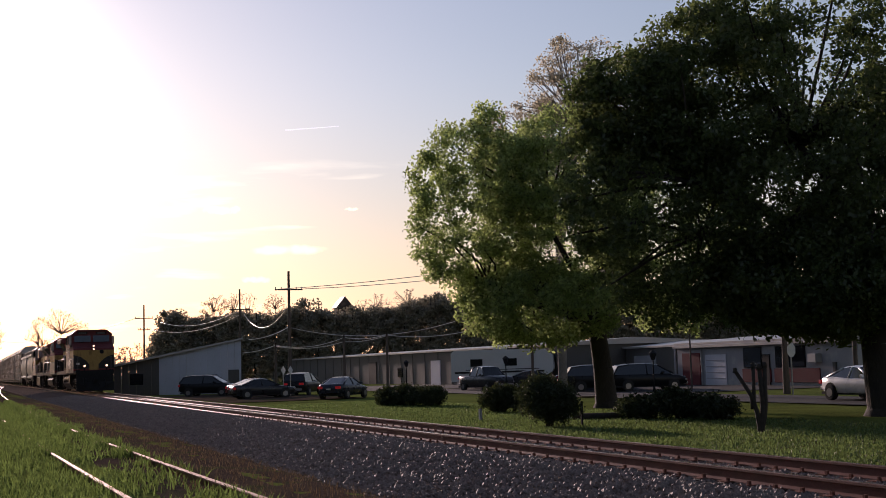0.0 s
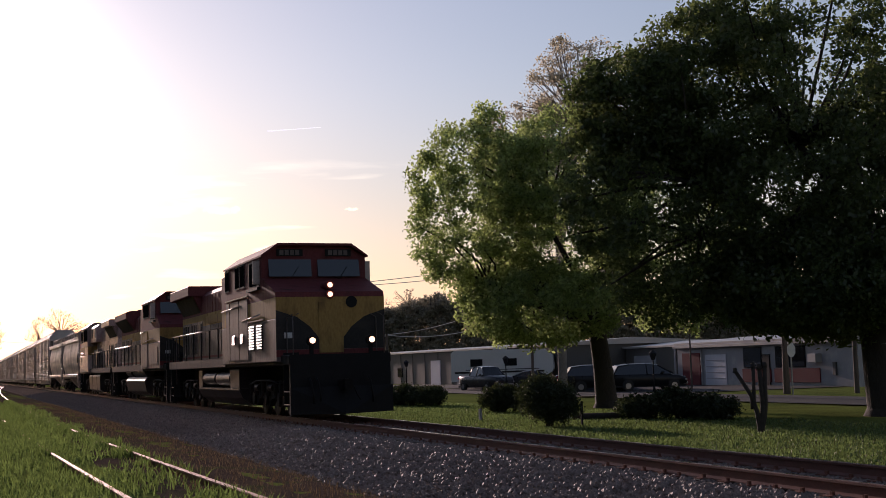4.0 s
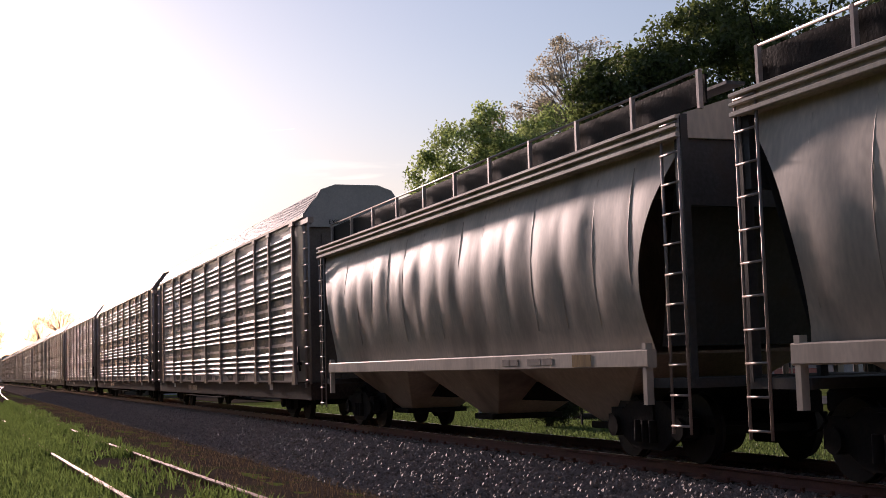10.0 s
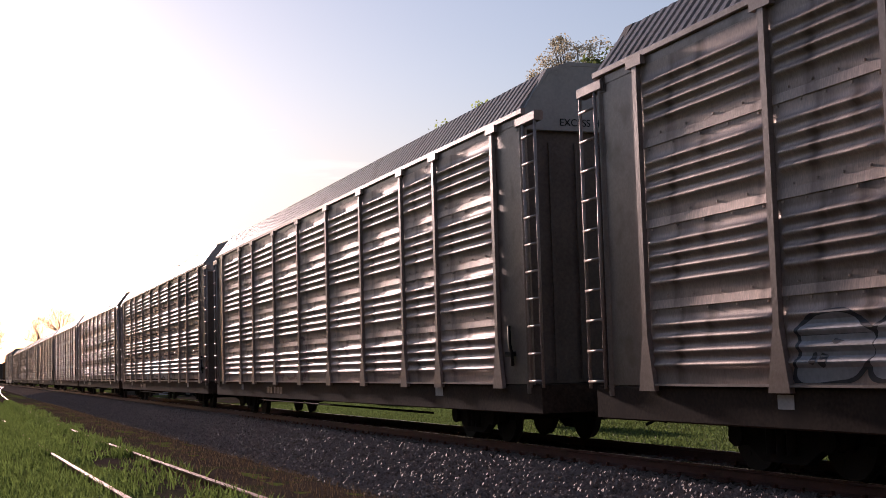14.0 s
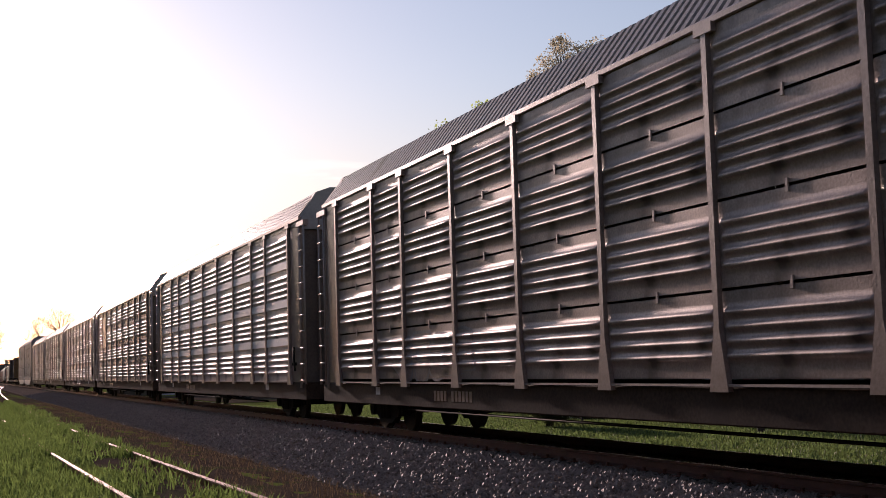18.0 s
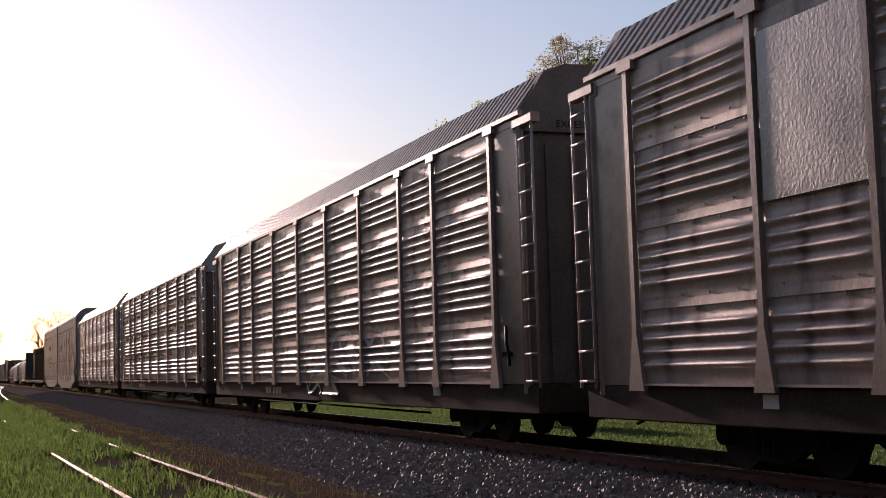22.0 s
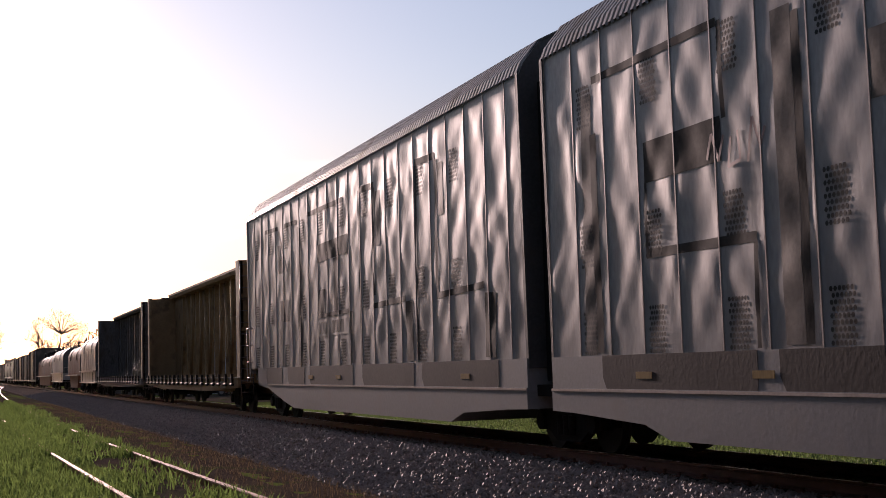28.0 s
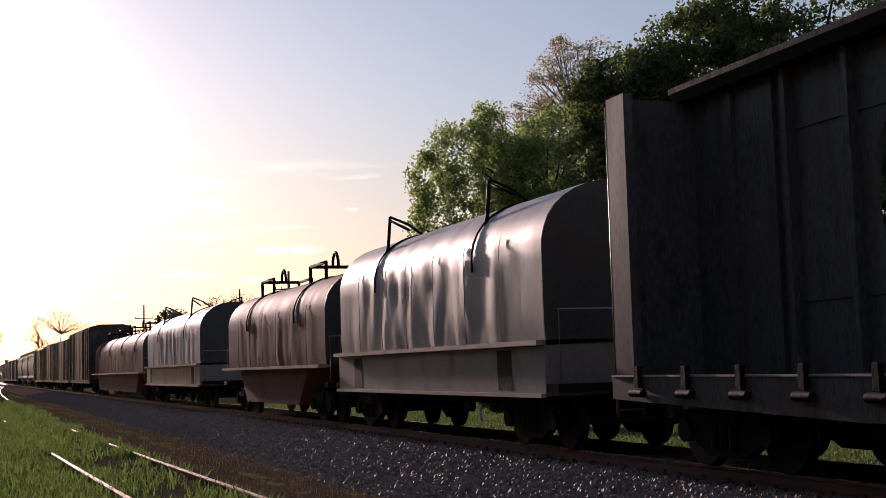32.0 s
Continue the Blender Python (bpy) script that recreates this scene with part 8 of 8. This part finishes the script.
def street_sign(label, base, octagon, h, turn=0, name="stop_sign"):
    ob = thing(name, label, "sign", "street signs", pose(*base, 0, 0, turn))
    part("post", Mesh().box(-0.03, 0.03, -0.03, 0.03, 0, h), TIN, ob)
    if octagon:
        m = Mesh().prism([(0.38 * math.cos((i + 0.5) * math.pi / 4), h - 0.1 + 0.38 * math.sin((i + 0.5) * math.pi / 4)) for i in range(8)], 0.031, 0.037)
        part("plate", m, WHITEMARK, ob, "pale back of an eight-sided sign")
    else:
        part("plate", Mesh().prism([(0, h - 0.35), (0.2, h), (0, h + 0.35), (-0.2, h)], 0.031, 0.037), WHITEMARK, ob)


def build_street_things():
    for b in ((-68.9, 39.2, GZ), (-109.7, 37.2, GZ), (-86.5, 37.0 + 0.0, GZ)):
        lamp_post((b[0], b[1] + (-7.6 if b[0] > -70 else 1.3) * 0, b[2]))
    street_sign("octagonal stop sign seen from behind on a leaning post", (-55.1, 39.3, GZ), True, 2.35, 20)
    street_sign("pale diamond warning sign on a slim post", (-95.2, 22.5, GZ), False, 1.95, 10, "warning_sign")
    street_sign("pale diamond warning sign on a slim post", (-94.8, 22.95, GZ), False, 1.95, 10, "warning_sign")
    # pruned ornamental tree: bare stubs
    ob = thing("pruned_tree", "hard-pruned ornamental tree with bare knobbly stubs", "tree", m=pose(-29.0, 19.6, GZ))
    R = Vector((0.351, 0.936, 0))
    for pts, r0, r1 in (((0.0, 0.12, -0.15, 0.9, -0.58, 1.62), 0.075, 0.05), ((0.02, 0.12, -0.12, 0.8, -0.1, 1.75), 0.07, 0.045), ((0.04, 0.12, 0.1, 0.8, 0.06, 1.7), 0.085, 0.06), ((0.05, 0.1, 0.18, 0.7, 0.2, 1.75), 0.08, 0.055), ((-0.18, 0.85, -0.3, 1.2, -0.42, 1.35), 0.04, 0.03)):
        p = [R * pts[i] + Vector((0, 0, pts[i + 1])) for i in (0, 2, 4)]
        s = part("stem", Mesh().tube([p[0] - Vector((0, 0, 0.25)), p[0], p[0].lerp(p[1], 0.5) + R * 0.02, p[1], p[2]], r0, 8, r1), BARK, ob)
        part("knob", Mesh().tube([p[2] - Vector((0, 0, 0.06)), p[2], p[2] + Vector((0, 0, 0.08))], r1 * 1.4, 8, r1 * 0.9), BARK, s)
    # low bench, log edging, stones, stake
    ob = thing("park_bench", "low plank bench under the park tree", "bench", m=pose(-52.6, 26.0, GZ, 0, 0, 70))
    part("plank", Mesh().box(-1.3, 1.3, -0.18, 0.18, 0.36, 0.42), WOODPOLE, ob)
    for x in (-1.0, 1.0):
        part("leg", Mesh().box(x - 0.05, x + 0.05, -0.15, 0.15, 0, 0.36), WOODPOLE, ob)
    ob = thing("log", "weathered log lying beside the hedge", "log", m=pose(-39.5, 20.4, GZ + 0.1, 0, 0, 65))
    part("wood", Mesh().cyl((-1.0, 0, 0), (1.0, 0, 0.02), 0.12, 0.1, 10), BARK, ob)
    ob = thing("garden_stone", "pale stone beside the log", "stone", m=pose(-41.2, 19.9, GZ))
    part("stone", Mesh().cyl((0, 0, -0.05), (0, 0, 0.22), 0.2, 0.12, 7), PLASTER, ob)
    ob = thing("marker_stake", "pale wooden stake in the lawn", "stake", m=pose(-42.4, 17.1, GZ))
    part("stake", Mesh().box(-0.05, 0.05, -0.05, 0.05, -0.1, 0.42), PLASTER, ob)
    ob = thing("marker_stake", "dark wooden stake beside the bush", "stake", m=pose(-36.0, 17.9, GZ))
    part("stake", Mesh().box(-0.03, 0.03, -0.03, 0.03, -0.1, 0.75), BLACK, ob)


# ---- woods and far trees ----
def build_woods():
    line = [(-213.7, 29.0, 5.5), (-213.0, 30.1, 9.0), (-212.4, 31.4, 11.0), (-211.4, 34.0, 11.2), (-209.9, 38.3, 10.2), (-208.5, 41.8, 11.0), (-206.6, 47.0, 10.6), (-205.2, 50.5, 11.5), (-202.6, 57.4, 11.6), (-201.4, 60.9, 10.8), (-199.7, 65.2, 11.2), (-198.1, 69.1, 12.4), (-196.7, 73.0, 12.2), (-189.6, 92.1, 12.0), (-179.9, 118.1, 11.5), (-160, 160, 11.5)]
    r = random.Random(31)
    cs, rs = [], []
    tw = Mesh()
    for (ax, ay, az), (bx, by, bz) in zip(line, line[1:]):
        n = max(2, int(math.hypot(bx - ax, by - ay) * 42))
        for i in range(n):
            k = r.random()
            x, y, top = ax + (bx - ax) * k, ay + (by - ay) * k, az + (bz - az) * k
            top += 2.4 * noise.noise((y * 0.24, 2, 0)) + 1.6 * noise.noise((y * 0.75, 5, 0))
            z = GZ + 0.3 + (top - GZ - 0.8) * r.random() ** 0.8
            cs.append((x + r.uniform(-6, 2), y + r.uniform(-0.8, 0.8), z))
            rs.append(r.uniform(0.5, 1.5))
        x, y = (ax + bx) / 2, (ay + by) / 2
        tw.tube([(x, y, GZ), (x + 0.3, y, 5), (x, y + 0.4, (az + bz) / 2)], 0.25, 6, 0.06)
    ob = thing("far_woods", "dark wood of tall trees behind the town", "woods")
    tagged(ob, kind="stuff")
    part("trunks", tw, BARK, ob)
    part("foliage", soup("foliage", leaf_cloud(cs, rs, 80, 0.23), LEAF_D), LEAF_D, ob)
    hedge = []
    hr = []
    for i in range(900):
        y = r.uniform(-400, 1200)
        x = -560 - 0.25 * abs(y) + r.uniform(-30, 30)
        hedge.append((x, y, r.uniform(0, 9) * (0.5 + 0.5 * abs(noise.noise((y * 0.02, 0, 0))))))
        hr.append(r.uniform(3, 7))
    ob = thing("distant_trees", "belt of trees along the horizon, paled to stand for haze", "woods")
    tagged(ob, kind="stuff")
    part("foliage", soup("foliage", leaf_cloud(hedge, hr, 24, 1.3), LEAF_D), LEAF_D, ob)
    # unseen grove and hedgerow, near side and behind the viewer, added to block skylight
    cs, rs = [], []
    for i in range(4200):
        k = r.random()
        if k > 0.83:
            x, y = r.uniform(6, 60), r.uniform(17, 33)
        elif k < 0.70:
            x, y = r.uniform(-175, 40), -17 + r.uniform(-4, 3)
        else:
            x, y = 24 + r.uniform(-3, 4), r.uniform(-18, 5)
        cs.append((x, y, GZ + 0.4 + r.random() ** 0.8 * (12.5 + 2.0 * noise.noise((x * 0.12, y * 0.12, 3)))))
        rs.append(r.uniform(0.9, 1.9))
    tw = Mesh()
    for i in range(31):
        tw.tube([(-175 + i * 7, -17, GZ), (-174.7 + i * 7, -17.2, 4), (-175 + i * 7, -17, 10)], 0.28, 6, 0.06)
    ob = thing("unseen_shade_trees", "unseen belt of leafy trees added to shade the train", "woods")
    tagged(ob, kind="stuff")
    part("trunks", tw, BARK, ob)
    part("foliage", soup("foliage", leaf_cloud(cs, rs, 40, 0.42), LEAF_B), LEAF_B, ob)
    grp = "bare trees beside the line"
    tree("thin budding tree beside the far track", (-272, 17.5, GZ), [((0, 0.0, 10.5), (4.5, 6.0, 4.8), 1.0)], 0.42, 170, 16, 0.12, LEAF_E, 41, (0.5, 1.0), 0.35, wood=TWIG, twigs=170, group=grp)
    tree("thin budding tree beside the far track", (-276, 4.0, GZ), [((0, 0.3, 10.0), (3.5, 3.6, 4.2), 1.0)], 0.36, 90, 16, 0.12, LEAF_E, 42, (0.5, 1.0), 0.35, wood=TWIG, twigs=90, group=grp)
    tree("small budding tree behind the shed", (-264, 32.0, GZ), [((0, 0, 5.5), (3.0, 4.0, 2.4), 1.0)], 0.2, 60, 14, 0.16, LEAF_E, 43, (0.5, 1.0), 0.35, wood=TWIG, twigs=50, group=grp)
    for i, (x, y, z, w) in enumerate(((-256, 52.0, 14.2, 3.6), (-258, 47.5, 13.8, 3.0), (-246, 77.0, 13.2, 5.0), (-246, 84.0, 14.0, 3.5), (-254, 58.5, 13.5, 2.4))):
        tree("bare budding tree rising above the woods", (x, y, GZ), [((0, 0, z), (2.5, w, 3.6), 1.0)], 0.34, 80, 14, 0.12, LEAF_E, 50 + i, (0.5, 0.9), 0.55, wood=TWIG, twigs=60, group=grp)


def build_sky_things():
    # sunlight on the white trail is put in as a glow of its own
    ob = part("contrail", Mesh().tube([(0, 0, 0), (8.0, 22, 1.1), (16, 44, 2.2), (26, 70, 3.3), (52, 137, 6.6)], 2.2, 6, 1.0), glow("sunlit_ice_glow", (1.0, 0.97, 0.95), 0.9))
    ob.matrix_basis = pose(-3383.6, 817.2, 652.3)
    tagged(ob, "thin white aircraft trail high in the sky", "contrail", kind="structure")
    return ob


WHITE_CAR = car("passing_car", "white sedan driving along the street", (-44.2, 35.3, GZ + 0.045), 0, CARWHITE, "sedan", "moving cars")

build_ground()
build_road()
build_track()
build_buildings()
build_vehicles()
build_poles()
build_street_things()
build_plants()
build_woods()
CONTRAIL = build_sky_things()
scatter_stones()
build_grass()


# ---- motion ----
def motions():
    for ob, s, turn in MOVERS:
        walk(ob, [(t, pose(at_time(s, t), TY, 0, 0, 0, turn)) for t in range(0, 33, 4)])

    e = GZ + 0.045
    walk(WHITE_CAR, [(0, pose(-44.2, 35.3, e)), (16, pose(105, 35.3, e)), (32, pose(253, 35.3, e))])
    walk(CONTRAIL, [(0, pose(-3383.6, 817.2, 652.3)), (16, pose(-3454, 637, 647)), (32, pose(-3518.2, 460.4, 641.8))])
    spin_wheels()


def spin_wheels():
    """Wheelsets roll with their train; those at the same place under a truck share one set of keys."""
    first = {}
    for ob, dx, r, spin in WHEELS:
        key = (dx, r, spin)
        if key not in first:
            first[key] = ob
            rows = []
            for f in range(0, 961):
                t = f / 30
                a = math.degrees((at_time(0, t) - at_time(0, 0)) / r) * spin
                rows.append((t, Matrix.Translation((dx, 0, r)) @ Matrix.Rotation(radians(a % 360), 4, "Y")))
            walk(ob, rows)
        else:
            ob.rotation_mode = "QUATERNION"
            src = first[key].animation_data
            keys = ob.animation_data_create()
            keys.action = src.action
            keys.action_slot = src.action_slot


motions()
